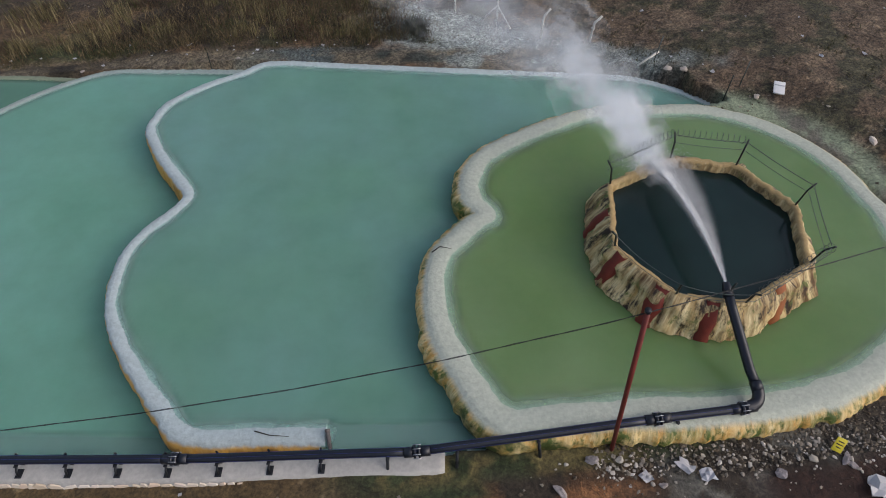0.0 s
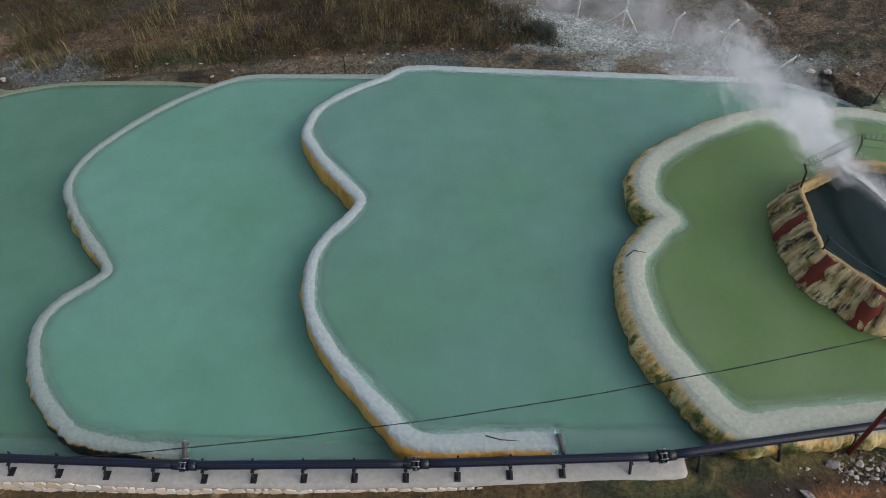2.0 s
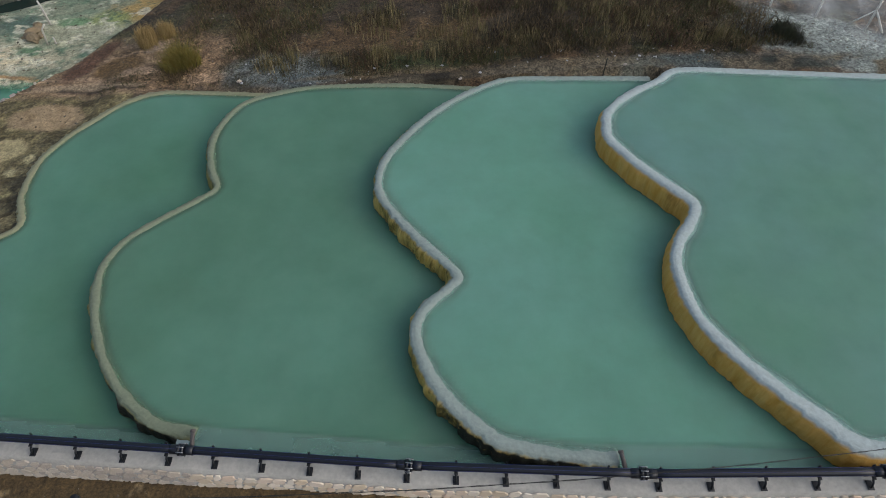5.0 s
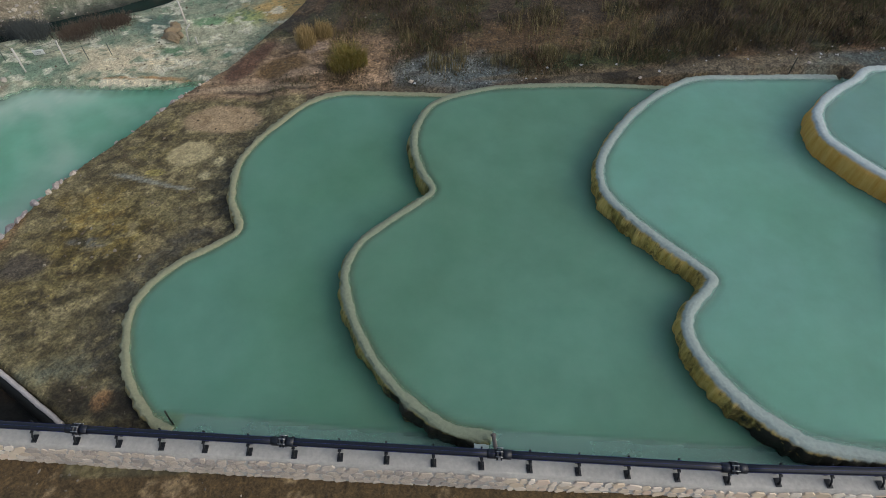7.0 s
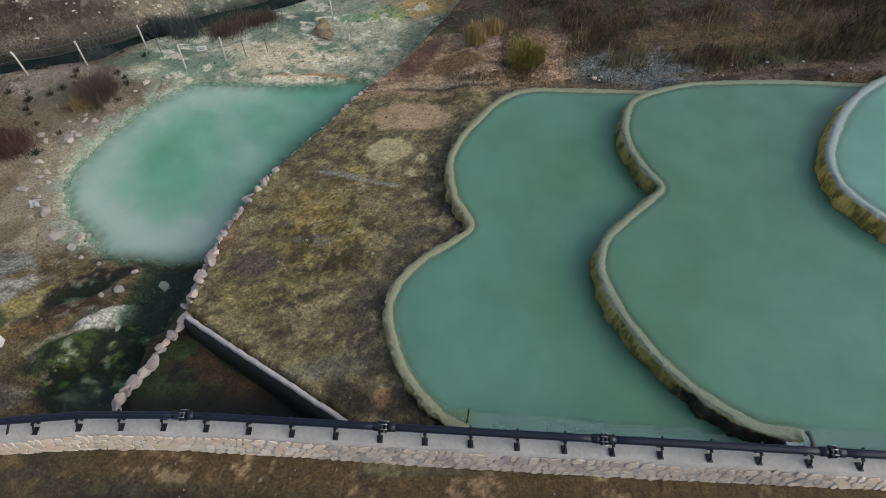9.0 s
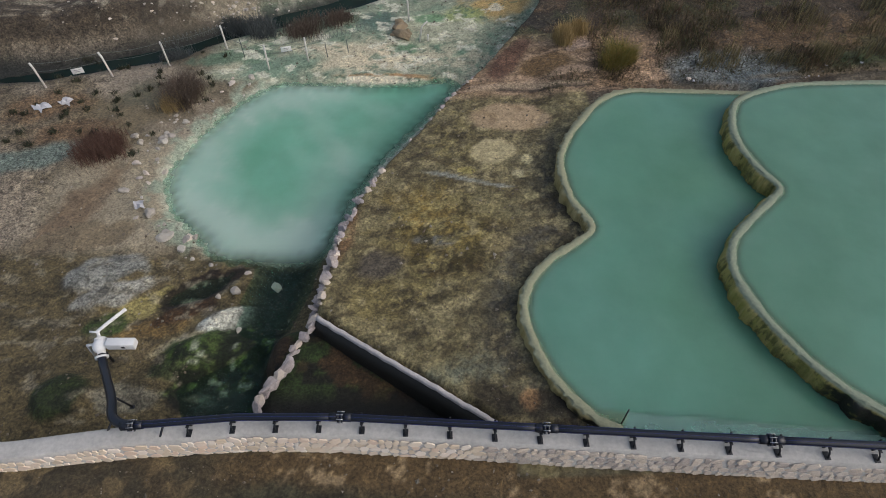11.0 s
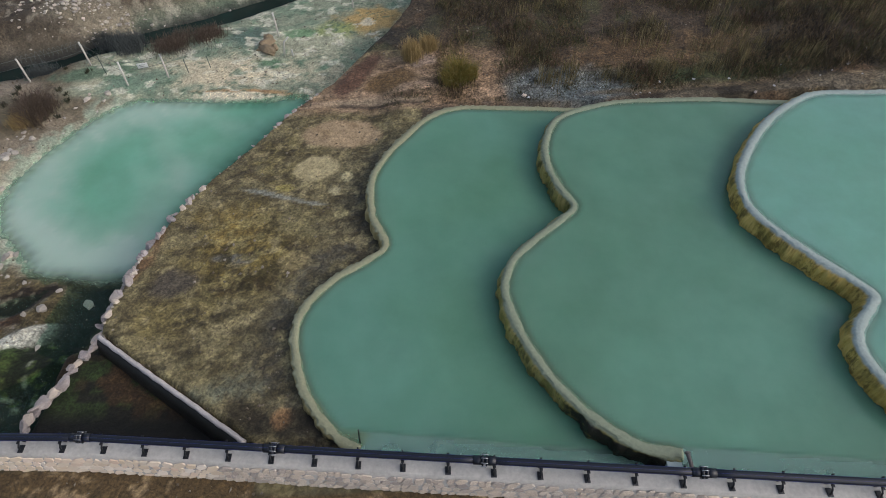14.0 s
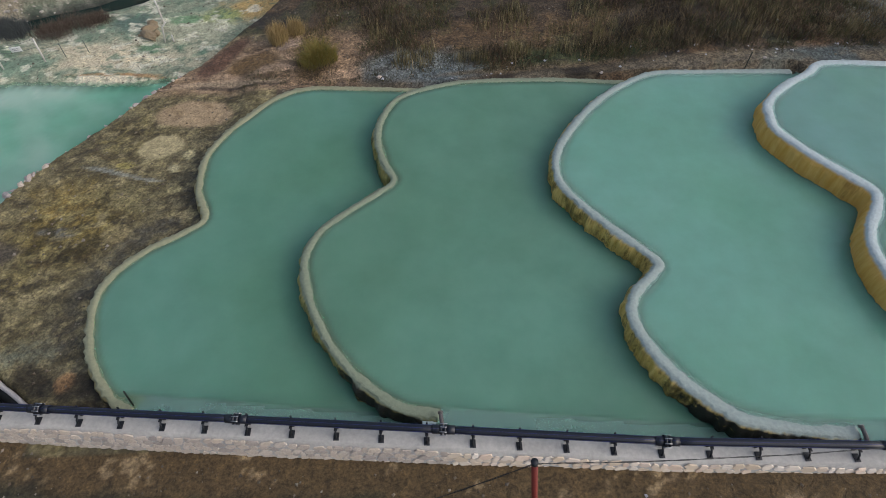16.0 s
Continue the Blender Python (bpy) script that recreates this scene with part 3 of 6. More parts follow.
    return z + rough - 0.022 * (y - 13)


def build_ground():
    def axis(lo, hi, step, reach):
        core = np.arange(lo, hi + 1e-6, step)
        grow = np.cumsum(step * 1.22 ** np.arange(1, 60))
        grow = grow[grow < reach]
        return np.r_[(lo - grow)[::-1], core, hi + grow]

    xs, ys = axis(-60, 18, 0.12, 2500), axis(2, 40, 0.12, 2500)
    gx, gy = np.meshgrid(xs, ys)
    z = terrain(gx, gy)
    rng = np.random.default_rng(4)
    # soil tones
    n1, n2, n3 = fbm(gx * 0.22, gy * 0.22, 4, 21), fbm(gx * 0.8, gy * 0.8, 4, 22), fbm(gx * 1.7, gy * 1.7, 3, 23)

    def put(tone, colour, mask):
        return tone + (np.array(srgb(*colour)) - tone) * np.clip(mask, 0, 1)[..., None]

    tone = np.zeros(gx.shape + (3,)) + np.array(srgb(78, 66, 52))
    tone = put(tone, (98, 76, 56), smooth(0.45, 0.62, n1))
    tone = put(tone, (56, 50, 42), smooth(0.5, 0.64, n2))
    tone = put(tone, (66, 70, 46), smooth(0.58, 0.7, fbm(gx * 0.5, gy * 0.5, 3, 31)) * (gy > 24) * 0.7)
    far_right = smooth(2, 8, gx) * (gy > 17)
    tone = put(tone, (98, 82, 68), far_right * 0.85)
    tone = put(tone, (62, 62, 44), far_right * smooth(0.5, 0.62, n2) * 0.8)
    tone = put(tone, (122, 104, 86), far_right * smooth(0.58, 0.66, n3) * 0.6)
    def patch(tone, cx, cy, rx, ry, turn, colour, strength=0.9, soft=0.35, rag=0.9):
        c, sn = math.cos(radians(turn)), math.sin(radians(turn))
        u, w = ((gx - cx) * c + (gy - cy) * sn) / rx, (-(gx - cx) * sn + (gy - cy) * c) / ry
        d = np.hypot(u, w) + rag * (0.6 * (n2 - 0.5) + 0.8 * (n3 - 0.5))
        return put(tone, colour, strength * smooth(1 + soft, 1 - soft, d))

    # brush floor, dark under the dry stalks
    brush = smooth(25.8, 27.0, gy + 1.0 * (n1 - 0.5)) * smooth(-34, -29, gx) * smooth(1.5, -2.5, gx + 0.45 * (gy - 26))
    tone = put(tone, (70, 58, 46), brush * 0.85)
    tone = put(tone, (104, 84, 60), brush * smooth(0.54, 0.62, n1) * 0.9)
    tone = put(tone, (74, 76, 48), brush * smooth(0.55, 0.62, n2) * 0.6)
    tone = patch(tone, -22.0, 28.3, 3.4, 1.3, 5, (96, 76, 54))
    # grey lime spills behind the pools
    for cx, cy, rx, ry, turn, colour in ((2.0, 25.4, 5.5, 1.8, -24, (140, 148, 150)), (0.5, 27.0, 3.2, 1.0, -30, (146, 152, 152)), (6.5, 23.6, 4.5, 1.1, -12, (122, 128, 128)), (-25.3, 26.2, 3.2, 1.3, -4, (120, 124, 124)), (-23.6, 25.5, 2.0, 0.6, 0, (96, 104, 108)), (-5.5, 24.6, 3.5, 0.7, 0, (82, 92, 94)), (-9.0, 24.3, 2.0, 0.6, 0, (108, 108, 100))):
        tone = patch(tone, cx, cy, rx, ry, turn, colour, 0.9, 0.4)
    tone = patch(tone, -2.2, 24.5, 2.4, 0.5, 0, (44, 50, 48))
    tone = patch(tone, -18.4, 24.9, 4.2, 0.4, 1, (44, 38, 30), 0.9, 0.3, 0.5)
    tone = patch(tone, -19.2, 25.5, 4.4, 0.3, 1, (110, 96, 76), 0.8, 0.3, 0.5)
    tone = patch(tone, -16.5, 26.4, 5.5, 0.7, 2, (58, 72, 42), 0.8)
    tone = patch(tone, -12.2, 24.9, 3.5, 0.5, 0, (112, 100, 82), 0.8)
    # lime edges right of the green pool
    right_edge = smooth(2.0, 1.3, near_line(gx, gy, LINE["a"][::4])) * (gx > 9.5) * (gy > 9)
    tone = put(tone, (134, 142, 120), right_edge * smooth(0.36, 0.5, n2))
    tone = put(tone, (108, 106, 98), right_edge * smooth(0.55, 0.4, n2) * 0.8)
    # strip before the far rims
    strip = smooth(25.4, 24.7, gy) * (gy > 22) * (gx > -34) * (gx < 8)
    tone = put(tone, (104, 94, 80), strip * smooth(0.4, 0.6, n2))
    # front ground
    front = smooth(0.3, -0.3, gy - pipe_y(gx))
    tone = put(tone, (84, 70, 50), front)
    tone = put(tone, (98, 84, 60), front * smooth(0.46, 0.64, n1) * 0.7)
    tone = put(tone, (70, 64, 50), front * smooth(0.48, 0.64, n2) * 0.7)
    tone = put(tone, (150, 128, 92), front * smooth(0.62, 0.7, n3) * smooth(-2.5, -0.9, gy - pipe_y(gx)) * 0.5)
    below = pipe_y(gx) - gy
    slope = front * smooth(-1.0, -4.0, gx) * smooth(-47.0, -44.0, gx)
    tone = put(tone, (104, 84, 56), slope * smooth(2.3, 1.3, below + 1.5 * (n1 - 0.5) + 0.8 * (n2 - 0.5)))
    tone = put(tone, (176, 150, 116), slope * smooth(0.6, 0.64, fbm(gx * 3.4, gy * 3.4, 3, 56)) * smooth(0.5, 0.58, n2) * smooth(1.9, 1.4, below) * 0.8)
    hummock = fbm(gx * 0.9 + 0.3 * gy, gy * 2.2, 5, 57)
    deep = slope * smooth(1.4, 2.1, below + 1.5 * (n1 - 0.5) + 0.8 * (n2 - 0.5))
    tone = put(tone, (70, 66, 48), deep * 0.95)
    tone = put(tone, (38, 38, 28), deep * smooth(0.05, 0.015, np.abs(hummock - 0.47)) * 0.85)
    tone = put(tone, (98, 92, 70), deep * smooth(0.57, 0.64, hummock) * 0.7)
    rubble = smooth(-3.5, 0.5, gx) * smooth(1.5, 0.2, gy - pipe_y(gx) - 0.05 * gx)
    tone = put(tone, (62, 52, 42), rubble)
    tone = put(tone, (92, 66, 44), rubble * smooth(0.5, 0.62, n2) * smooth(7, 3, gx))
    tone = put(tone, (56, 68, 40), rubble * smooth(0.52, 0.64, n1) * smooth(8, 3, gx))
    tone = put(tone, (112, 108, 102), rubble * smooth(0.48, 0.6, n3) * smooth(4, 7, gx) * smooth(12, 8, gx))
    bank_face = smooth(-0.95, -0.35, gy - pipe_y(gx)) * smooth(-3.0, -1.0, gx) * smooth(8.0, 6.5, gx) * front
    tone = put(tone, (72, 80, 50), bank_face)
    tone = put(tone, (116, 104, 66), bank_face * smooth(0.52, 0.6, n2))
    tone = put(tone, (44, 54, 28), bank_face * smooth(0.5, 0.58, n3))
    tone = put(tone, (146, 100, 66), rubble * smooth(-1.0, -1.35, gy - pipe_y(gx)) * smooth(-1.9, -1.5, gy - pipe_y(gx)) * smooth(0.4, 0.5, n2) * smooth(6, 4, gx))
    tone = put(tone, (52, 60, 34), rubble * smooth(-1.4, -1.8, gy - pipe_y(gx)) * smooth(0.48, 0.56, n2) * smooth(6, 4, gx))
    tone = put(tone, (58, 36, 27), smooth(7.2, 8.6, gx) * smooth(5.9, 5.5, gy - 0.12 * (gx - 8.6) + 0.5 * (n2 - 0.5)))
    # the shelf west of the lowest pool
    shelf = (gx < -32) * (gx > bank_edge(gy) - 0.3) * (gy > 7) * (gy < 30)
    n4, n5 = fbm(gx * 1.1 + 0.5 * gy, gy * 0.8 - 0.3 * gx, 5, 41), fbm(gx * 2.6, gy * 2.0, 4, 42)
    n6, n7 = fbm(gx * 3.4, gy * 3.0, 4, 45), fbm(gx * 0.5 + 0.35 * gy, gy * 1.3 - 0.5 * gx, 5, 46)
    tone = put(tone, (128, 116, 84), shelf)
    tone = put(tone, (150, 138, 104), shelf * smooth(0.48, 0.6, n4) * 0.5)
    tone = put(tone, (92, 82, 54), shelf * smooth(0.5, 0.38, n4) * 0.55)
    for args in ((-38.9, 16.6, 2.0, 2.4, 30, (122, 104, 52)), (-39.4, 17.6, 1.4, 1.2, 0, (140, 118, 66)), (-37.8, 11.4, 2.4, 1.3, 15, (118, 108, 78)), (-40.6, 13.4, 2.0, 0.9, 20, (128, 114, 72)), (-39.2, 21.6, 1.2, 2.6, -32, (96, 88, 66)), (-38.2, 22.6, 0.8, 1.0, 0, (74, 66, 46)), (-38.6, 14.7, 1.5, 0.5, 15, (74, 58, 26)), (-42.9, 16.2, 0.4, 1.6, -10, (140, 104, 76)), (-37.3, 10.4, 2.4, 0.45, 2, (112, 114, 98)), (-36.0, 9.2, 1.6, 0.6, 0, (58, 50, 36)), (-34.9, 8.8, 0.8, 0.5, 10, (40, 38, 32)), (-34.3, 18.6, 0.45, 1.6, 10, (84, 80, 74)), (-34.9, 16.2, 1.6, 0.45, 28, (96, 92, 86)), (-36.8, 13.5, 0.45, 1.6, -10, (92, 88, 80)), (-37.0, 18.0, 1.6, 0.8, -10, (132, 122, 88))):
        tone = patch(tone, *args, 0.85, 0.45, 1.3)
    beside = shelf * smooth(2.6, 0.5, near_line(gx, gy, LINE["e"][::3]) + 1.6 * (n2 - 0.5)) * smooth(24.0, 21.5, gy)
    tone = put(tone, (92, 88, 74), beside * 0.8)
    tone = put(tone, (66, 62, 56), beside * smooth(0.5, 0.57, n4) * 0.7)
    streak = fbm(gx * 0.55 + 0.2 * gy, gy * 3.2 - 1.1 * gx, 5, 55)
    tone = put(tone, (50, 42, 26), shelf * smooth(0.57, 0.63, streak) * smooth(0.4, 0.55, n1 * 0.5 + n2 * 0.5) * 0.75)
    tone = put(tone, (66, 56, 36), shelf * smooth(0.58, 0.66, n5) * 0.4)
    tone = put(tone, (162, 148, 112), shelf * smooth(0.61, 0.68, fbm(gx * 2.2, gy * 2.2, 4, 43)) * 0.7)
    tone = put(tone, (78, 68, 42), shelf * smooth(0.55, 0.64, n6) * 0.4)
    tone = put(tone, (150, 136, 96), shelf * smooth(0.45, 0.36, n6) * 0.35)
    tone = put(tone, (70, 62, 44), shelf * smooth(0.035, 0.012, np.abs(n7 - 0.5)) * smooth(0.45, 0.55, n2) * 0.7)
    for args in ((-41.3, 14.85, 0.85, 0.6, 10, (84, 76, 68)), (-39.2, 16.0, 0.8, 0.22, -4, (104, 104, 104)), (-36.9, 16.5, 0.5, 0.16, 0, (52, 44, 34)), (-38.2, 19.5, 1.5, 0.13, -17, (146, 146, 138)), (-36.6, 19.0, 0.7, 0.1, -8, (150, 150, 142)), (-38.6, 20.3, 1.4, 0.12, -30, (96, 84, 58)), (-36.3, 9.25, 0.28, 0.4, 0, (168, 128, 88)), (-36.9, 15.8, 0.55, 0.4, 10, (158, 142, 104))):
        tone = patch(tone, *args, 0.9, 0.3, 0.8)
    for cx, cy, rx, ry, colour in ((-35.7, 23.55, 1.75, 1.05, (178, 152, 122)), (-36.65, 21.2, 1.0, 0.8, (186, 170, 132)), (-35.67, 19.73, 0.26, 0.24, (180, 168, 134)), (-35.2, 20.6, 0.24, 0.3, (180, 168, 132)), (-37.84, 19.94, 0.4, 0.22, (170, 156, 96)), (-35.3, 18.3, 0.3, 0.25, (164, 152, 112)), (-37.0, 20.2, 0.2, 0.2, (170, 156, 116))):
        tone = patch(tone, cx, cy, rx, ry, 0, colour, 0.95, 0.14, 0.5)
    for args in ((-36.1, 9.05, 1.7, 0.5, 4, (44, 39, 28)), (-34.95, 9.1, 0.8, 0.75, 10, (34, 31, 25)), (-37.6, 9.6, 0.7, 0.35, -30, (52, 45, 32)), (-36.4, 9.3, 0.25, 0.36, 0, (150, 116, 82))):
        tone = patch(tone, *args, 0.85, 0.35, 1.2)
    moss_field = smooth(2.8, 1.2, np.hypot(gx + 38.9, (gy - 16.2) / 1.2)) + 0.6 * smooth(2.2, 0.8, np.hypot((gx + 38.6) / 0.8, (gy - 22.0) / 1.4))
    tone = put(tone, (62, 54, 24), shelf * np.clip(moss_field, 0, 1) * smooth(0.55, 0.6, fbm(gx * 2.4, gy * 2.4, 5, 52)) * 0.8)
    tone = put(tone, (152, 138, 92), shelf * np.clip(moss_field, 0, 1) * smooth(0.57, 0.62, fbm(gx * 3.0, gy * 3.0, 5, 53)) * 0.7)
    tone = put(tone, (146, 122, 92), shelf * smooth(1.1, 0.9, np.hypot((gx + 35.7) / 1.7, (gy - 23.55) / 1.0)) * smooth(0.52, 0.62, n3) * 0.6)
    upper = smooth(24.8, 25.6, gy) * smooth(30.5, 28.5, gy) * smooth(-26.6, -28.8, gx + 3.0 * (n2 - 0.5)) * (gx > bank_edge(gy))
    tone = put(tone, (146, 120, 96), upper * 0.9)
    tone = put(tone, (104, 84, 66), upper * smooth(0.52, 0.6, n4) * 0.9)
    tone = put(tone, (172, 144, 120), upper * smooth(0.56, 0.64, fbm(gx * 0.7, gy * 2.4, 3, 44)) * 0.8)
    tone = patch(tone, -35.35, 28.2, 0.6, 1.9, -32, (98, 70, 56))
    for args in ((-32.5, 26.8, 1.3, 0.32, 4, (168, 142, 120)), (-36.0, 26.0, 1.7, 0.3, 8, (170, 146, 122)), (-34.0, 25.6, 2.6, 0.16, -2, (72, 60, 50)), (-34.2, 25.9, 2.4, 0.2, -3, (160, 140, 118)), (-32.0, 28.8, 0.7, 0.5, 0, (140, 122, 112)), (-33.6, 27.5, 1.2, 0.7, 10, (112, 88, 58))):
        tone = patch(tone, *args, 0.9, 0.3, 0.8)
    # low ground round the spring
    low = (gx < bank_edge(gy) - 0.25) * (gx < -30) * (gy > 8)
    tone = put(tone, (116, 104, 86), low)
    tone = put(tone, (154, 140, 124), low * smooth(0.42, 0.55, n1) * smooth(-49.5, -51.5, gx))
    for args in ((-53.0, 20.4, 3.4, 4.0, 20, (166, 152, 130)), (-54.8, 25.0, 2.5, 2.0, 0, (122, 108, 84)), (-56.5, 24.0, 2.2, 0.9, 20, (118, 94, 70)), (-57.5, 22.3, 2.0, 0.8, 20, (112, 126, 120)), (-54.6, 19.0, 0.8, 2.6, -20, (130, 108, 86)), (-58.5, 26.0, 2.0, 1.0, 20, (122, 98, 74)), (-53.0, 27.2, 2.2, 1.2, 10, (118, 112, 92))):
        tone = patch(tone, *args)
    inner = smooth(-0.9, 0.0, spring_depth(gx, gy))
    tone = put(tone, (192, 196, 180), low * inner)
    tone = put(tone, (152, 160, 142), low * smooth(-1.5, -0.7, spring_depth(gx, gy)) * smooth(0.3, -0.5, spring_depth(gx, gy)) * smooth(0.45, 0.6, n3))
    north = low * smooth(28.0, 28.8, gy) * smooth(-52, -49.5, gx)
    tone = put(tone, (142, 148, 128), north)
    tone = put(tone, (184, 176, 152), north * smooth(0.46, 0.56, n2) * smooth(33.5, 30.5, gy))
    tone = put(tone, (116, 136, 116), north * smooth(0.54, 0.62, n4) * 0.7)
    for args in ((-43.1, 30.6, 3.8, 1.3, 2, (204, 190, 164)), (-38.6, 33.6, 2.2, 1.9, 15, (178, 176, 152)), (-42.0, 28.65, 2.5, 0.28, 1, (228, 214, 190)), (-40.2, 28.95, 1.5, 0.12, -6, (178, 140, 100)), (-42.2, 28.98, 2.4, 0.09, 3, (170, 134, 96)), (-40.9, 27.9, 1.6, 0.3, 0, (84, 140, 104)), (-47.8, 29.6, 2.0, 0.9, 20, (122, 144, 124)), (-40.7, 31.5, 0.8, 0.42, 0, (92, 128, 98)), (-35.1, 35.9, 2.2, 1.3, 15, (190, 156, 100)), (-37.2, 35.0, 1.2, 0.8, 0, (150, 160, 104)), (-42.4, 34.4, 1.3, 0.9, 30, (84, 104, 96)), (-39.4, 34.6, 0.8, 0.5, 10, (112, 146, 110)), (-50.0, 30.6, 2.2, 0.8, 20, (98, 120, 98)), (-49.2, 33.2, 1.2, 0.5, 20, (110, 140, 116)), (-37.4, 31.4, 0.9, 0.3, 40, (116, 142, 120))):
        tone = patch(tone, *args, 0.9, 0.35, 1.1)
    vein = fbm(gx * 0.8 + 0.5 * gy, gy * 1.5 - 0.3 * gx, 5, 49)
    tone = put(tone, (84, 108, 90), north * smooth(0.03, 0.01, np.abs(vein - 0.5)) * smooth(0.42, 0.55, n1) * 0.8)
    tone = put(tone, (222, 216, 198), north * smooth(0.6, 0.66, fbm(gx * 1.3, gy * 2.0, 4, 50)) * 0.7)
    tone = put(tone, (96, 126, 104), north * smooth(0.6, 0.66, n3) * smooth(0.5, 0.6, n2) * 0.7)
    south = low * smooth(17.4, 16.2, gy)
    tone = put(tone, (100, 88, 62), south)
    for args in ((-52.3, 15.7, 1.7, 0.75, 20, (152, 150, 144)), (-51.6, 14.6, 1.5, 0.6, 22, (160, 156, 148)), (-53.6, 17.6, 2.0, 0.7, 15, (134, 118, 96)), (-50.1, 14.3, 1.3, 0.5, 35, (140, 128, 82)), (-48.4, 15.0, 1.7, 0.65, 30, (34, 26, 20)), (-49.8, 13.1, 1.9, 0.5, 24, (116, 94, 58)), (-48.7, 13.9, 1.3, 0.35, 28, (66, 46, 28)), (-47.0, 13.65, 1.35, 0.5, 28, (206, 204, 194)), (-48.7, 12.5, 1.2, 0.22, 26, (158, 146, 118)), (-47.3, 12.1, 1.9, 0.95, 18, (58, 78, 30)), (-45.9, 12.6, 0.9, 0.9, 0, (34, 46, 26)), (-51.5, 13.3, 0.8, 0.55, 10, (66, 82, 40)), (-50.2, 12.2, 1.0, 0.5, 20, (110, 96, 70)), (-50.0, 10.4, 1.2, 0.6, 0, (122, 116, 102)), (-52.0, 10.4, 1.0, 0.8, 0, (44, 56, 26)), (-46.6, 10.6, 2.0, 1.0, 0, (15, 18, 14)), (-47.4, 10.6, 0.4, 0.2, 0, (78, 92, 78)), (-48.7, 11.4, 0.7, 0.35, 0, (66, 72, 44))):
        tone = patch(tone, *args, 0.95, 0.12, 0.85)
    tone = put(tone, (150, 140, 122), south * smooth(0.6, 0.66, fbm(gx * 1.5 + 0.9 * gy, gy * 2.4 - 0.6 * gx, 4, 47)) * smooth(-45, -48, gx) * 0.5)
    tone = put(tone, (26, 26, 18), south * smooth(0.6, 0.66, fbm(gx * 1.2 + 0.9 * gy, gy * 2.0 - 0.6 * gx, 4, 48)) * 0.5)
    tone = put(tone, (30, 36, 30), south * np.exp(-((gx + 45.0 + 0.22 * (17 - gy)) / 1.1) ** 4) * smooth(17.0, 16.0, gy))
    mound = south * smooth(1.25, 0.85, np.hypot((gx + 47.0) / 2.1, (gy - 12.0 - 0.25 * (gx + 47.0)) / 1.0) + 1.5 * (n2 - 0.5) + 0.8 * (n3 - 0.5))
    tufts = fbm(gx * 3.2, gy * 3.2, 4, 58)
    tone = put(tone, (26, 34, 16), mound * smooth(0.5, 0.43, tufts))
    tone = put(tone, (76, 90, 44), mound * smooth(0.55, 0.62, tufts))
    tone = put(tone, (150, 152, 138), mound * smooth(0.67, 0.71, tufts) * 0.7)
    # near-black tone over the hollow, darkest towards the front wall
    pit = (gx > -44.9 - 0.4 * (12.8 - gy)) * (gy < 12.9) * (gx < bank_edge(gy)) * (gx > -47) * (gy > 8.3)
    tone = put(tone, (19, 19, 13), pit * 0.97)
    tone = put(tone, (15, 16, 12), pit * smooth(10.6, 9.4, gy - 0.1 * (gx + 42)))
    tone = put(tone, (64, 54, 32), pit * smooth(0.52, 0.6, n4) * smooth(10.4, 11.5, gy))
    tone = put(tone, (44, 58, 26), pit * smooth(0.5, 0.57, n3) * smooth(9.6, 10.6, gy))
    tone = put(tone, (62, 46, 28), pit * smooth(0.56, 0.62, n2) * smooth(9.6, 10.6, gy))
    creek_y = np.interp(gx, [-90, -60, -53, -50.6, -46, -44, -38, -30], [26, 29.4, 32.0, 33.9, 36.2, 37.4, 41.5, 48])
    tone = put(tone, (44, 46, 44), (gx < -33) * np.exp(-((gy - creek_y) / 1.5) ** 4))
    bank = smooth(1.2, 2.2, gy - creek_y) * (gx < -33)
    tone = put(tone, (106, 94, 80), bank)
    tone = put(tone, (184, 172, 154), bank * smooth(0.56, 0.64, n3) * smooth(7.5, 4.0, gy - creek_y) * 0.8)
    tone = put(tone, (92, 80, 66), bank * smooth(0.5, 0.6, n2))
    tone = patch(tone, -52.0, 35.2, 2.4, 0.9, 8, (160, 148, 130), 0.9, 0.4, 1.3)
    tone = put(tone, (70, 68, 46), smooth(6.5, 8.5, gy - creek_y + 2.0 * (n1 - 0.5) + 0.1 * (gx + 55)) * (gx < -36))
    tone = tone * (1 - 0.36 * bank[..., None]) * (1 - 0.2 * (low * smooth(-50.5, -52.5, gx))[..., None])
    tone = tone * (1 - 0.06 * shelf[..., None]) * (1 - 0.24 * front[..., None])
    tone[..., 0] *= 0.95
    tone[..., 2] *= 0.97
    # pool beds
    grain = 1 - 0.5 * np.clip(low * smooth(-57, -55, gx) * (0.35 + 0.65 * smooth(16, 18, gy)), 0, 1) - 0.25 * shelf - 0.35 * front
    for cx, cy, rx, ry in ((-35.7, 23.55, 1.75, 1.05), (-36.65, 21.2, 1.0, 0.8)):
        grain = grain - 0.25 * smooth(1.15, 0.9, np.hypot((gx - cx) / rx, (gy - cy) / ry))
    grain = np.clip(grain - 0.5 * right_edge, 0.2, 1)
    for k in "abcde":
        wet = inside(gx, gy, POOL[k])
        z[wet] = LEVEL[k] - 0.75
        tone[wet] = np.array(srgb(60, 84, 72) if k != "a" else srgb(66, 84, 44))
    for k in "abcde":
        close = (near_line(gx, gy, LINE[k]) < 0.62) & ((k != "b") | (gx < 10.2))
        z[close] = np.minimum(z[close], LEVEL[k] - 0.3)
    ny, nx = gx.shape
    verts = np.stack([gx.ravel(), gy.ravel(), z.ravel()], 1)
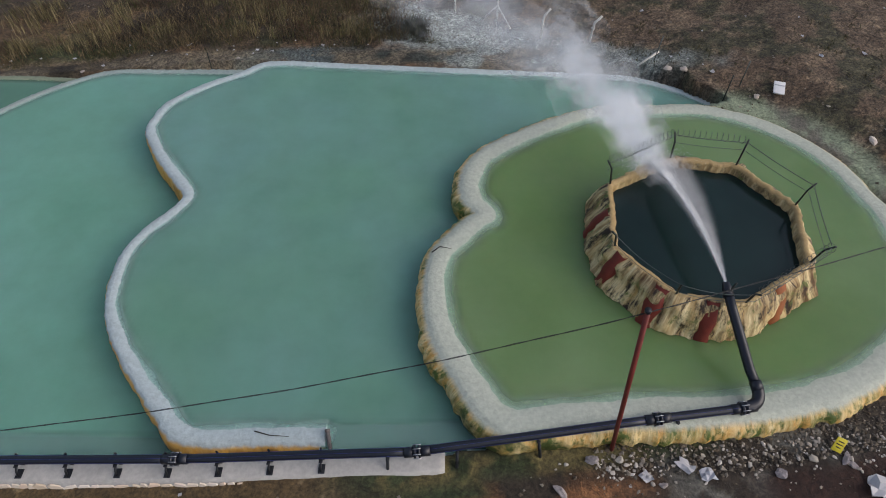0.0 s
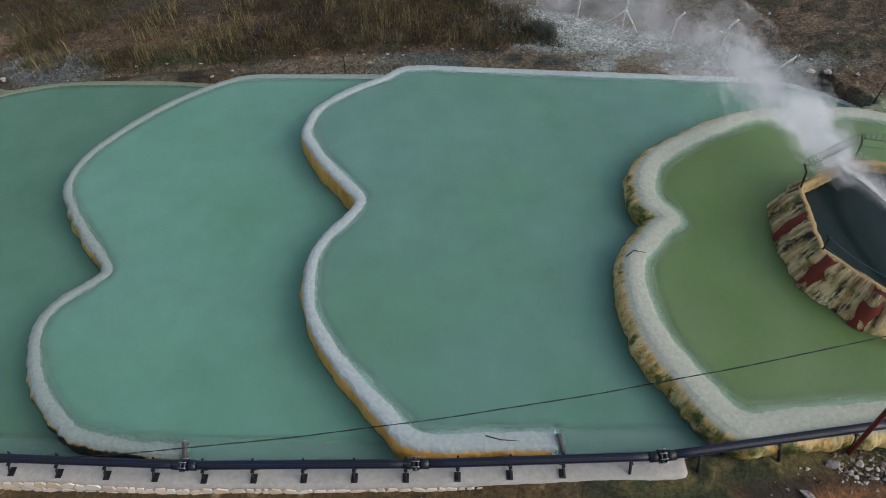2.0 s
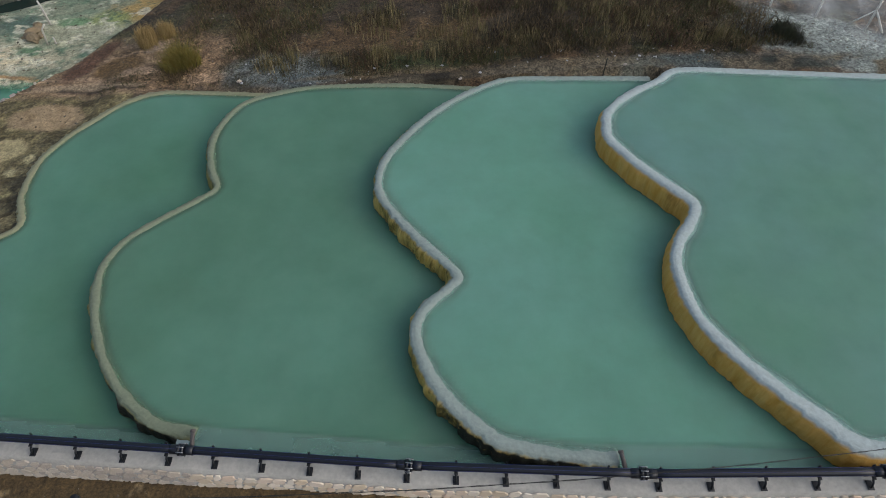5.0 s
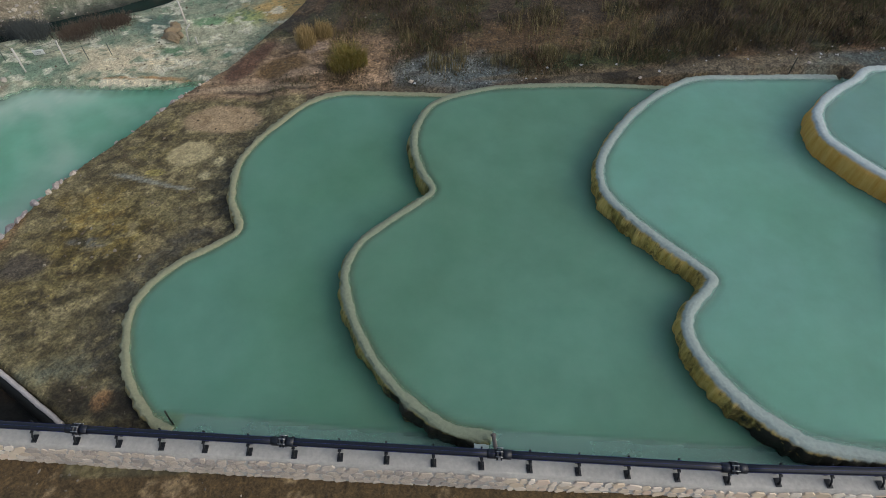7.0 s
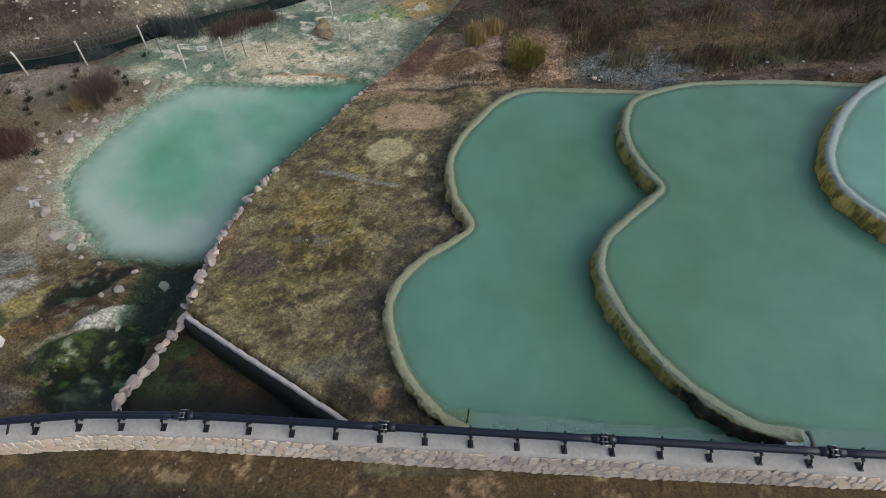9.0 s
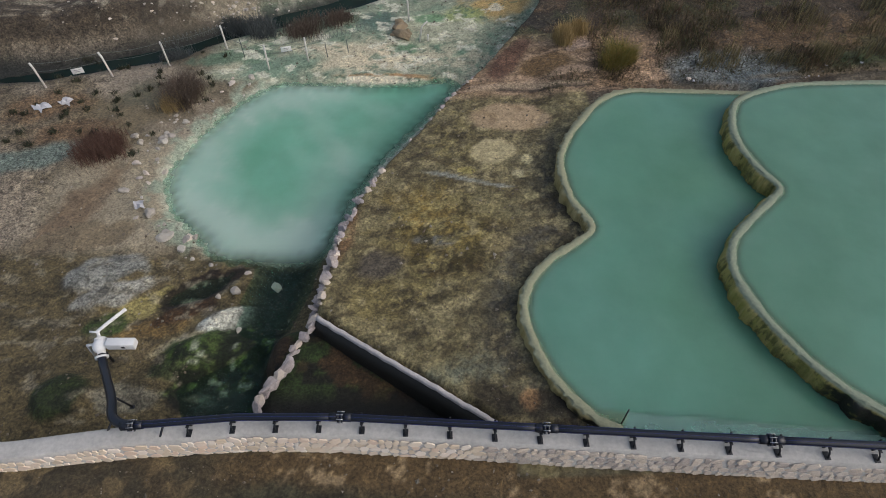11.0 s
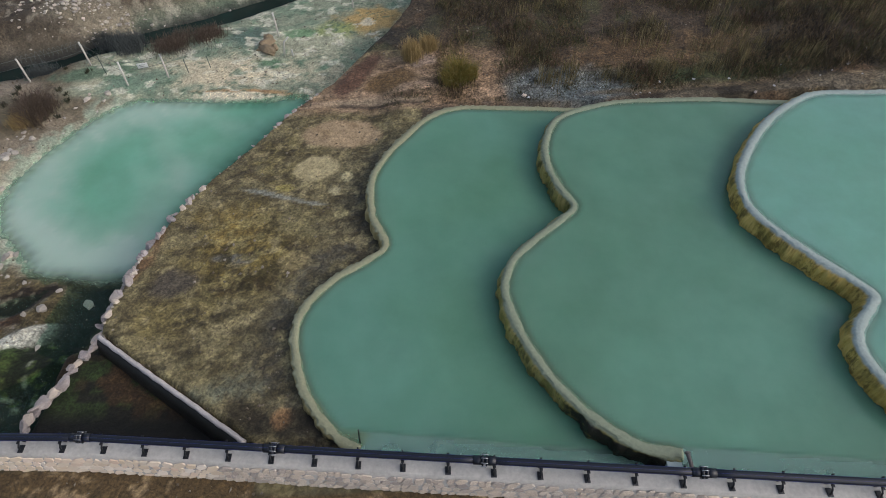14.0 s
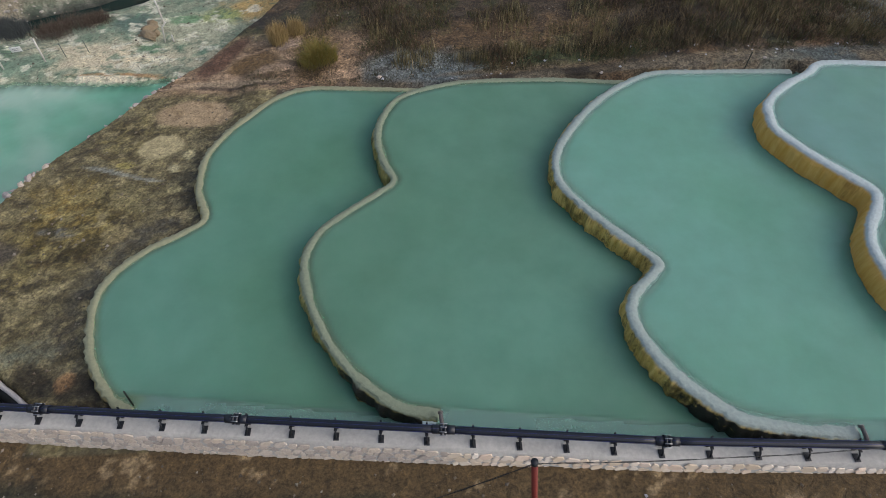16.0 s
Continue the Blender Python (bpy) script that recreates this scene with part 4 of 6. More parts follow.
    i = np.arange(ny * nx).reshape(ny, nx)
    faces = np.stack([i[:-1, :-1].ravel(), i[:-1, 1:].ravel(), i[1:, 1:].ravel(), i[1:, :-1].ravel()], 1)
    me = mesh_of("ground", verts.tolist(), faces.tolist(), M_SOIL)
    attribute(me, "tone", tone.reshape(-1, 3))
    attribute(me, "grain", grain.ravel())
    return tagged(new("ground", me), "brown waste ground with pale lime spills and dry soil", "ground", kind="structure")


ground = build_ground()


# ---- terrace rims ----
# how much wider each lip grows towards the front
BROAD = {"a": 0.35, "b": 0.75, "c": 0.45, "d": 0.35, "e": 0.1}


def rim(key, material, label, width=1.0, drop=1.15, seed=0, flute=1.0, crumb=0.5, belly=1.0, dry=0.1):
    line = LINE[key]
    closed = key == "a"
    n = len(line)
    way = np.gradient(line, axis=0)
    if closed:
        way[0] = way[-1] = line[1] - line[-2]
    way /= np.linalg.norm(way, axis=1)[:, None]
    left = np.stack([-way[:, 1], way[:, 0]], 1)
    s = np.r_[0, np.cumsum(np.linalg.norm(np.diff(line, axis=0), axis=1))]
    # offset to the pool side, height above the level, how far down the outer face
    face = [(o * belly - 0.25, -drop * h, d) for o, h, d in ((-0.06, 1.0, 1.0), (-0.09, 0.86, 1.0), (-0.115, 0.72, 1.0), (-0.13, 0.58, 1.0), (-0.135, 0.45, 1.0), (-0.128, 0.33, 0.97), (-0.11, 0.22, 0.9), (-0.085, 0.135, 0.75), (-0.05, 0.075, 0.55), (-0.012, 0.035, 0.36))] + [(-0.222, -0.006, 0.22), (-0.185, 0.012, 0.1), (-0.13, 0.018, 0.0)]
    lip = [(-0.2, -0.05, 0.1), (-0.17, -0.004, 0.02), (-0.14, 0.012, 0), (-0.08, 0.016, 0), (dry - 0.08, 0.014, 0), (dry, -0.004, 0), (dry + 0.06, -0.03, 0), (dry + 0.14, -0.04, 0), (dry + 0.26, -0.05, 0), (0.55 + dry, -0.065, 0), (0.68 + dry, -0.09, 0), (0.76 + dry, -0.3, 0), (0.82 + dry, -0.85, 0)]
    broad = 1 + BROAD[key] * smooth(11.0, 7.4, line[:, 1])
    big = fbm(s * 0.9, s * 0 + seed, 3, 61 + seed) - 0.5
    mid = fbm(s * 3.2, s * 0 + seed + 3, 3, 62 + seed) - 0.5
    small = fbm(s * 9.0, s * 0 + seed + 5, 2, 63 + seed) - 0.5
    grit = fbm(s * 8.0, s * 0 + seed + 9, 2, 67 + seed) - 0.5
    if closed:
        fade = smooth(0, 1.5, s) * smooth(s[-1], s[-1] - 1.5, s)
        big, mid, small, grit = big * fade, mid * fade, small * fade, grit * fade
    mids = LINE[key][len(line) // 2]
    owner = thing("travertine_rim", (float(mids[0]), float(mids[1]), LEVEL[key] - drop), label, "pool wall", "terrace pool rims")
    origin = np.array(owner.matrix_world.translation)

    def sheet(name, profile, note):
        verts, drape, uvs = [], [], []
        for k, (off, high, d) in enumerate(profile):
            o = off * width * (1 + 0.3 * big) * (broad if off > 0 else 1.0)
            lobe = fbm(s * 2.4, s * 0 + high * 2.0, 2, 66 + seed) - 0.5
            if d > 0.39:
                o = o - (d - 0.4) * flute * (0.3 * mid + 0.16 * small + 0.16 * lobe)
            elif off > -0.12:
                o = o + 0.08 * mid + 0.03 * small
            if -0.31 < off < -0.2:
                o = o - 0.22 * crumb * grit
            hgt = high + (0.012 * mid + 0.014 * small) * (1.0 if off < 0.1 else 0.25) * (d < 0.39)
            verts.append(np.column_stack([line + left * o[:, None], LEVEL[key] + hgt + 0 * s]) - origin)
            drape.append(np.full(n, d))
            uvs.append(np.column_stack([s, np.full(n, high)]))
        m = len(profile)
        uv = np.stack(uvs, 1).reshape(-1, 2)
        i = np.arange(n * m).reshape(n, m)
        faces = np.stack([i[:-1, :-1].ravel(), i[1:, :-1].ravel(), i[1:, 1:].ravel(), i[:-1, 1:].ravel()], 1).tolist()
        if not closed:
            faces += [i[0].tolist(), i[-1][::-1].tolist()]
        me = mesh_of(name, np.stack(verts, 1).reshape(-1, 3).tolist(), faces, material)
        attribute(me, "drape", np.stack(drape, 1).ravel())
        low_end = {"a": 0.55 * smooth(8.6, 7.2, line[:, 1]) * smooth(4.5, 3.0, line[:, 0]), "b": 0 * s, "c": smooth(9.4, 7.0, line[:, 1]), "d": smooth(10.8, 7.8, line[:, 1]), "e": 0.7 * smooth(10.0, 8.4, line[:, 1])}[key]
        attribute(me, "mossy", np.stack([low_end * smooth(0.03, -0.2, high + 0.22 * (fbm(s * 2.2, 0 * s + 3, 4, 88) - 0.5)) for _, high, _ in profile], 1).ravel())
        layer = me.uv_layers.new(name="UVMap")
        loops = np.empty(len(me.loops), np.int32)
        me.loops.foreach_get("vertex_index", loops)
        layer.data.foreach_set("uv", uv[loops].astype(np.float32).ravel())
        part(name, me, None, owner, note)

    sheet("lip", lip, "pale wet lime lip")
    sheet("draped_face", face, "streaked outer face of lime drapery")
    return owner


rim("a", M_RIM_A, "broad cream lime rim with green-streaked face round green pool", 1.12, 0.95, 1, 0.9, 0.25, 2.0, 0.22)
rim("b", M_RIM_B, "white lime rim with ochre draped face round teal pool", 0.9, 1.05, 2, 0.7, 0.3, 0.9, 0.1)
rim("c", M_RIM_C, "grey-white lime rim with mustard streaked face between teal pools", 0.78, 0.9, 3, 1.2, 0.4, 1.1, 0.1)
rim("d", M_RIM_D, "olive-grey lime rim with mossy face between teal pools", 0.62, 0.9, 4, 1.3, 0.5, 1.3, 0.14)
rim("e", M_RIM_E, "sandy lime rim of the lowest dark teal pool", 0.64, 0.7, 5, 0.9, 0.9, 0.8, 0.14)


# ---- water ----
def water(key, material, label, wide, drop=0.02):
    outline = POOL[key]
    lo, hi = outline.min(0), outline.max(0)
    step = 0.12
    xs, ys = np.arange(lo[0], hi[0] + step, step), np.arange(lo[1], hi[1] + step, step)
    gx, gy = np.meshgrid(xs, ys)
    cx, cy = gx[:-1, :-1] + step / 2, gy[:-1, :-1] + step / 2
    keep = inside(cx, cy, outline)
    d = near_line(gx, gy, LINE[key])
    edge = (0.2 * wide + 0.1 * (fbm(gx * 1.3, gy * 1.3, 3, 97) - 0.5)) * (1 + BROAD[key] * smooth(11.0, 7.4, gy)) + (0.16 if key == "a" else 0.0)
    cloudy = 0.02 + 0.97 * smooth(edge - 0.1, edge + (0.48 if key == "a" else 0.3), d) ** 0.8
    if key != "a":
        cloudy = np.minimum(cloudy, 0.36 + 0.63 * smooth(0.94, 1.12, gy - pipe_y(gx) + 0.05 * (fbm(gx * 0.9, gy * 0 + 1, 3, 93) - 0.5)))
    i = np.arange(gx.size).reshape(gx.shape)
    faces = np.stack([i[:-1, :-1][keep], i[:-1, 1:][keep], i[1:, 1:][keep], i[1:, :-1][keep]], 1)
    used = np.unique(faces)
    back = np.full(gx.size, -1)
    back[used] = np.arange(len(used))
    verts = np.stack([gx.ravel(), gy.ravel(), np.full(gx.size, LEVEL[key] - drop)], 1)[used]
    me = mesh_of("water", verts.tolist(), back[faces].tolist(), material)
    attribute(me, "cloudy", cloudy.ravel()[used])
    ob = tagged(new("water", me), label, "water", kind="structure")
    ob.visible_shadow = False
    return ob


water("a", M_WATER_A, "still olive-green thermal water in the upper pool", 1.12)
water("b", M_WATER_B, "still milky pale teal mineral water", 0.9)
water("c", M_WATER_C, "still milky teal mineral water", 0.78)
water("d", M_WATER_D, "still milky green-teal mineral water", 0.6)
water("e", M_WATER_E, "still dark green-teal mineral water", 0.62)


def spring_water():
    step = 0.22
    xs, ys = np.arange(-54, -35, step), np.arange(8.6, 30.5, step)
    gx, gy = np.meshgrid(xs, ys)
    cx, cy = gx[:-1, :-1] + step / 2, gy[:-1, :-1] + step / 2
    keep = (terrain(cx, cy) < -4.76) & (cx < bank_edge(cy) + 0.5) & (cy > 9.2) & ((cy > 13.2) | (cx < -45.2))
    depth = -4.89 - terrain(gx, gy)
    cloudy = 0.1 + 0.8 * smooth(0.0, 0.75, depth + 0.25 * (fbm(gx * 0.5, gy * 0.5, 3, 95) - 0.5))
    cloudy = np.where(gy < 17.5, cloudy * (0.06 + 0.94 * smooth(16.0, 17.4, gy)), cloudy)
    i = np.arange(gx.size).reshape(gx.shape)
    faces = np.stack([i[:-1, :-1][keep], i[:-1, 1:][keep], i[1:, 1:][keep], i[1:, :-1][keep]], 1)
    used = np.unique(faces)
    back = np.full(gx.size, -1)
    back[used] = np.arange(len(used))
    verts = np.stack([gx.ravel(), gy.ravel(), np.full(gx.size, -4.89)], 1)[used]
    me = mesh_of("water", verts.tolist(), back[faces].tolist(), M_WATER_N)
    attribute(me, "cloudy", cloudy.ravel()[used])
    sd = spring_depth(gx, gy)
    swirl = fbm(gx * 0.5 + 0.3 * gy, gy * 0.35, 4, 98)
    fine = fbm(gx * 1.6 + 0.8 * gy, gy * 1.1 - 0.4 * gx, 4, 99)
    west_lip = smooth(3.2, 0.1, sd) * smooth(-41.5, -45.5, gx)
    south_lip = smooth(21.0, 17.2, gy + 0.25 * (gx + 46))
    milk = np.clip(0.62 * west_lip * (0.55 + 0.9 * swirl) + 0.4 * south_lip * (0.3 + fine) + 0.22 * smooth(0.45, 0.75, swirl) * smooth(0.3, 2.0, sd) + 0.25 * smooth(0.55, 0.75, fine) * west_lip, 0, 0.8)
    attribute(me, "milk", milk.ravel()[used])
    return tagged(new("water", me), "pale turquoise cloudy water of the natural spring pool", "water", kind="structure")


spring_water()


def creek_water():
    step = 0.3
    gx, gy = np.meshgrid(np.arange(-64, -38, step), np.arange(26, 44, step))
    cx, cy = gx[:-1, :-1] + step / 2, gy[:-1, :-1] + step / 2
    run = np.interp(cx, [-90, -60, -53, -50.6, -46, -44, -38, -30], [26, 29.4, 32.0, 33.9, 36.2, 37.4, 41.5, 48])
    keep = (np.abs(cy - run) < 1.6) & (terrain(cx, cy) < -5.19)
    i = np.arange(gx.size).reshape(gx.shape)
    faces = np.stack([i[:-1, :-1][keep], i[:-1, 1:][keep], i[1:, 1:][keep], i[1:, :-1][keep]], 1)
    used = np.unique(faces)
    back = np.full(gx.size, -1)
    back[used] = np.arange(len(used))
    me = mesh_of("water", np.stack([gx.ravel(), gy.ravel(), np.full(gx.size, -5.3)], 1)[used].tolist(), back[faces].tolist(), M_WATER_DARK)
    attribute(me, "cloudy", np.full(len(used), 1.0))
    return tagged(new("water", me), "dark blue-grey water of the narrow creek", "water", kind="structure")


creek_water()


# ---- front retaining wall with ledges ----
def front_wall():
    xs = np.arange(-60, 0.4, 0.15)
    y, z = pipe_y(xs), cap_z(xs)
    wob = 0.03 * (fbm(xs * 1.5, xs * 0, 3, 71) - 0.5)
    rows = [(-0.74, -1.5), (-0.58, -0.78), (-0.45, -0.2), (-0.4, -0.16), (-0.36, -0.01), (-0.32, 0.0), (0.0, 0.0), (0.16, 0.0), (0.2, -0.03), (0.21, -1.6)]
    v = np.stack([np.column_stack([xs, y + dy + wob * (dy < 0), z + dz + wob * 0.5]) for dy, dz in rows], 1).reshape(-1, 3)
    n, m = len(xs), len(rows)
    i = np.arange(n * m).reshape(n, m)
    faces = np.stack([i[:-1, :-1].ravel(), i[1:, :-1].ravel(), i[1:, 1:].ravel(), i[:-1, 1:].ravel()], 1).tolist()
    faces += [i[0].tolist(), i[-1][::-1].tolist()]
    wall = new("wall_front", mesh_of("wall_front", v.tolist(), faces, M_CONCRETE))
    tagged(wall, "low rubble retaining wall with pale concrete cap", "wall", kind="structure")
    spans = {"b": (-2.9, 1.6), "c": (-13.0, -6.4), "d": (-24.8, -15.4), "e": (-33.9, -25.2)}
    for k, (x0, x1) in spans.items():
        xs = np.linspace(x0, x1, 24)
        yi, top = pipe_y(xs), LEVEL[k] - 0.09
        rows = [(0.1, -0.9), (0.1, 0.0), (1.08, 0.0), (1.1, -0.03), (1.12, -0.9)]
        v = np.stack([np.column_stack([xs, yi + dy, np.full(24, top + dz)]) for dy, dz in rows], 1).reshape(-1, 3)
        i = np.arange(24 * 5).reshape(24, 5)
        f = np.stack([i[:-1, :-1].ravel(), i[1:, :-1].ravel(), i[1:, 1:].ravel(), i[:-1, 1:].ravel()], 1).tolist()
        f += [i[0].tolist(), i[-1][::-1].tolist()]
        part("ledge", mesh_of("ledge", v.tolist(), f, M_LEDGE, False), None, wall, "submerged pale ledge inside the wall")
    return wall


wall_front = front_wall()


# ---- pipeline ----
def pipeline():
    pipe = thing("pipeline", (-24, float(pipe_y(-24)), float(pipe_z(-24))), "long black plastic water pipe with bolted flanges along wall", "pipe")
    base = pipe.matrix_world.inverted()

    def local(points):
        return [base @ Vector(p) for p in points]

    joints = [-48.2, -42.05, -36.13, -30.1, -24.2, -18.14, -12.21, -6.34, -0.38, 5.56, 7.75]
    for a, b in zip(joints, joints[1:]):
        xs = np.linspace(a, b, 9)
        pts = [(x, float(pipe_y(x)), float(pipe_z(x))) for x in xs]
        seg = part("pipe_length", tube_bm(local(pts), 0.108, 16), M_PIPE, pipe)
        for ang in (20, 75, 130):
            c, s = math.cos(radians(ang)), math.sin(radians(ang))
            part("stripe", tube_bm(local([(x, y - 0.123 * c, z + 0.123 * s) for x, y, z in pts]), 0.005, 4), M_STRIPE, seg, "blue marking stripe")
    for x in joints:
        y, z = float(pipe_y(x)), float(pipe_z(x))
        dx = Vector((1, (float(pipe_y(x + 0.2)) - float(pipe_y(x - 0.2))) / 0.4, (float(pipe_z(x + 0.2)) - float(pipe_z(x - 0.2))) / 0.4)).normalized()
        at = Vector((x, y, z))
        for off in (-0.055, 0.055):
            part("flange", tube_bm(local([at + dx * (off - 0.022), at + dx * (off + 0.022)]), 0.175, 20), M_PIPE, pipe)
        part("stub_end", tube_bm(local([at - dx * 0.32, at - dx * 0.05]), 0.128, 16), M_PIPE, pipe)
        part("stub_end", tube_bm(local([at + dx * 0.05, at + dx * 0.32]), 0.128, 16), M_PIPE, pipe)
        side = dx.cross(Vector((0, 0, 1))).normalized()
        up = side.cross(dx)
        for k in range(8):
            a = 2 * math.pi * k / 8
            q = at + (side * math.cos(a) + up * math.sin(a)) * 0.172
            part("bolt", tube_bm(local([q - dx * 0.1, q + dx * 0.1]), 0.013, 6), M_BOLT, pipe)
    # the elbow, and the rising length to the basin
    bend = [(7.75, 7, 1.122), (7.95, 7.03, 1.131), (8.12, 7.12, 1.159), (8.2, 7.28, 1.206), (8.21, 7.45, 1.252)]
    part("elbow", tube_bm(local(spline(bend, 0.04)), 0.15, 16), M_PIPE, pipe)
    rise = part("rising_pipe", tube_bm(local([(8.21, 7.45, 1.252), (8.1, 7.9, 1.392), (7.8, 9.3, 2.101), (7.74, 9.72, 2.272)]), 0.125, 16), M_PIPE, pipe)
    part("nozzle", tube_bm(local([(7.76, 9.6, 2.215), (7.72, 9.95, 2.367)]), [0.15, 0.1], 14), M_PIPE, pipe)
    part("stub_end", tube_bm(local([(8.21, 7.4, 1.243), (8.17, 7.62, 1.318)]), 0.15, 16), M_PIPE, pipe)
    # the far end turns in behind the wall
    end = [(-48.2, float(pipe_y(-48.2)), float(pipe_z(-48.2))), (-48.7, 8.62, -2.48), (-49.0, 8.9, -2.57), (-49.3, 9.5, -2.82), (-49.9, 10.4, -3.24), (-50.3, 11.0, -3.46), (-50.5, 11.4, -3.46)]
    part("end_bend", tube_bm(local(spline(end, 0.08)), 0.14, 16), M_PIPE, pipe)
    return pipe


pipeline()


def brackets():
    """Steel saddles that carry the pipe on the wall, and struts on the slope."""
    first = None
    for x in np.arange(-46.6, -2.2, 1.29):
        y, z = float(pipe_y(x)), float(pipe_z(x))
        if first is None:
            first = thing("pipe_bracket", (x, y, z), "small dark steel bracket under black pipe", "bracket", "pipe brackets")
            part("base_plate", box_bm(0.16, 0.24, 0.02, (0, -0.2, -0.405), 0.004), M_STEEL, first)
            part("arm", tube_bm([(0, -0.26, -0.39), (0, -0.2, -0.24), (0, -0.06, -0.14)], 0.028, 6), M_STEEL, first)
            part("saddle", box_bm(0.09, 0.3, 0.03, (0, 0, -0.14), 0.004), M_STEEL, first)
            part("stem", box_bm(0.09, 0.05, 0.28, (0, 0.04, -0.27), 0.004), M_STEEL, first)
            part("strap_end", box_bm(0.05, 0.03, 0.1, (0, 0.13, 0.05), 0.004), M_STEEL, first)
        else:
            copy_thing(first, pose(x, y, z))
    legs = [(-1.1, 0.0), (0.6, 0.0), (2.6, 0.1), (4.55, 0.0), (6.1, 0.1)]
    for x, lean in legs:
        y, z = float(pipe_y(x)), float(pipe_z(x))
        g = float(terrain(np.array([x]), np.array([y - 0.35]))[0])
        leg = thing("pipe_support", (x, y - 0.35, g), "leaning steel strut under black pipe", "pipe support", "pipe supports")
        part("strut", tube_bm([(lean, 0, -0.1), (0, 0.3, z - g - 0.1)], 0.04, 8), M_STEEL, leg)
        part("saddle", box_bm(0.09, 0.26, 0.03, (0, 0.34, z - g - 0.14), 0.004), M_STEEL, leg)


brackets()


# ---- the hot basin in the green pool ----
BASIN = (8.12, 12.45)
BASIN_TOP, BASIN_LOW = 2.0, 0.6
BASIN_CORNERS = [(5.45, 14.0), (5.15, 11.5), (6.5, 9.85), (8.3, 9.6), (10.55, 10.98), (10.95, 13.2), (9.68, 14.95), (7.63, 15.25)]


def hot_basin():
    basin = thing("hot_basin", (*BASIN, BASIN_LOW), "octagonal spring basin crusted with cream and brown flowstone", "basin")
    line = spline([Vector(a).lerp(Vector(b), t)[:] for a, b in zip(BASIN_CORNERS, BASIN_CORNERS[1:] + BASIN_CORNERS[:1]) for t in (0.06, 0.5, 0.94)], 0.05, True)
    out = line - np.array(BASIN)
    out /= np.linalg.norm(out, axis=1)[:, None]
    s = np.r_[0, np.cumsum(np.linalg.norm(np.diff(line, axis=0), axis=1))]
    fade = smooth(0, 0.8, s) * smooth(s[-1], s[-1] - 0.8, s)
    mid, small = (fbm(s * 1.6, s * 0, 3, 81) - 0.5) * fade, (fbm(s * 6, s * 0, 3, 82) - 0.5) * fade
    high = BASIN_TOP - BASIN_LOW
    profile = [(0.66, -0.2, 1), (0.63, 0.1, 1), (0.6, 0.25, 1), (0.56, 0.4, 1), (0.52, 0.55, 1), (0.47, 0.7, 1), (0.42, 0.84, 1), (0.37, 0.97, 1), (0.32, 1.09, 0.95), (0.26, 1.19, 0.9), (0.2, 1.28, 0.95), (0.14, 1.35, 0.85), (0.09, 1.395, 0.45), (0.03, 1.4, 0.05), (-0.05, 1.38, 0.1), (-0.09, 1.3, 0.5), (-0.1, -0.2, 1)]
    verts, drape, uvs = [], [], []
    for k, (o, h, d) in enumerate(profile):
        lump = (fbm(s * 2.2, s * 0 + h * 2.6, 3, 83) - 0.5) * fade
        push = o + (d * (0.34 * mid + 0.09 * small + 0.42 * lump) if o > 0.16 else 0.12 * small)
        verts.append(np.column_stack([line + out * push[:, None] - np.array(BASIN), h * high / 1.4 + 0.025 * small + 0 * s]))
        drape.append(np.full(len(s), d))
        uvs.append(np.column_stack([s, np.full(len(s), h)]))
    n, m = len(s), len(profile)
    i = np.arange(n * m).reshape(n, m)
    faces = np.stack([i[:-1, :-1].ravel(), i[:-1, 1:].ravel(), i[1:, 1:].ravel(), i[1:, :-1].ravel()], 1).tolist()
    me = mesh_of("crust_wall", np.stack(verts, 1).reshape(-1, 3).tolist(), faces, M_BASIN)
    attribute(me, "drape", np.stack(drape, 1).ravel())
    uv = np.stack(uvs, 1).reshape(-1, 2)
    layer = me.uv_layers.new(name="UVMap")
    loops = np.empty(len(me.loops), np.int32)
    me.loops.foreach_get("vertex_index", loops)
    layer.data.foreach_set("uv", uv[loops].astype(np.float32).ravel())
    part("crust_wall", me, None, basin, "flowstone wall with cream, brown and green streaks")
    # dark water within
    bm = bmesh.new()
    bm.faces.new([bm.verts.new((x - BASIN[0], y - BASIN[1], 1.06)) for x, y in line[::12]])
    me = bpy.data.meshes.new("dark_water")
    bm.to_mesh(me)
    bm.free()
    attribute(me, "cloudy", np.full(len(me.vertices), 1.0))
    part("dark_water", me, M_WATER_DARK, basin, "dark hot water inside the basin")
    # red ribs down the crust
    for deg, wide in ((173, 0.34), (204, 0.4), (231, 0.46), (257, 0.42), (299, 0.5)):
        a = radians(deg)
        k = int(np.argmin(np.abs(np.angle(np.exp(1j * (np.arctan2(out[:, 1], out[:, 0]) - a))))))
        bm = bmesh.new()
        rows = []
        for o, h, _ in profile[0:13]:
            mids = line[k] + out[k] * (o + 0.34 * mid[k] * (o > 0.2) + 0.02) - np.array(BASIN)
            side = np.array([-out[k][1], out[k][0]])
            w = wide * (0.5 + 0.08 * math.sin(h * 9))
            rows.append([bm.verts.new((mids[0] + side[0] * e + out[k][0] * bulge, mids[1] + side[1] * e + out[k][1] * bulge, h * high / 1.4)) for e, bulge in ((-w, -0.1), (-w * 0.8, 0.03), (0, 0.045), (w * 0.8, 0.03), (w, -0.1))])
        for r0, r1 in zip(rows, rows[1:]):
            for j in range(4):
                bm.faces.new((r0[j], r0[j + 1], r1[j + 1], r1[j]))
        part("red_rib", bm, M_RED if deg != 299 else M_RUST_STAIN, basin, "rust-red rib down the crust")
    return basin


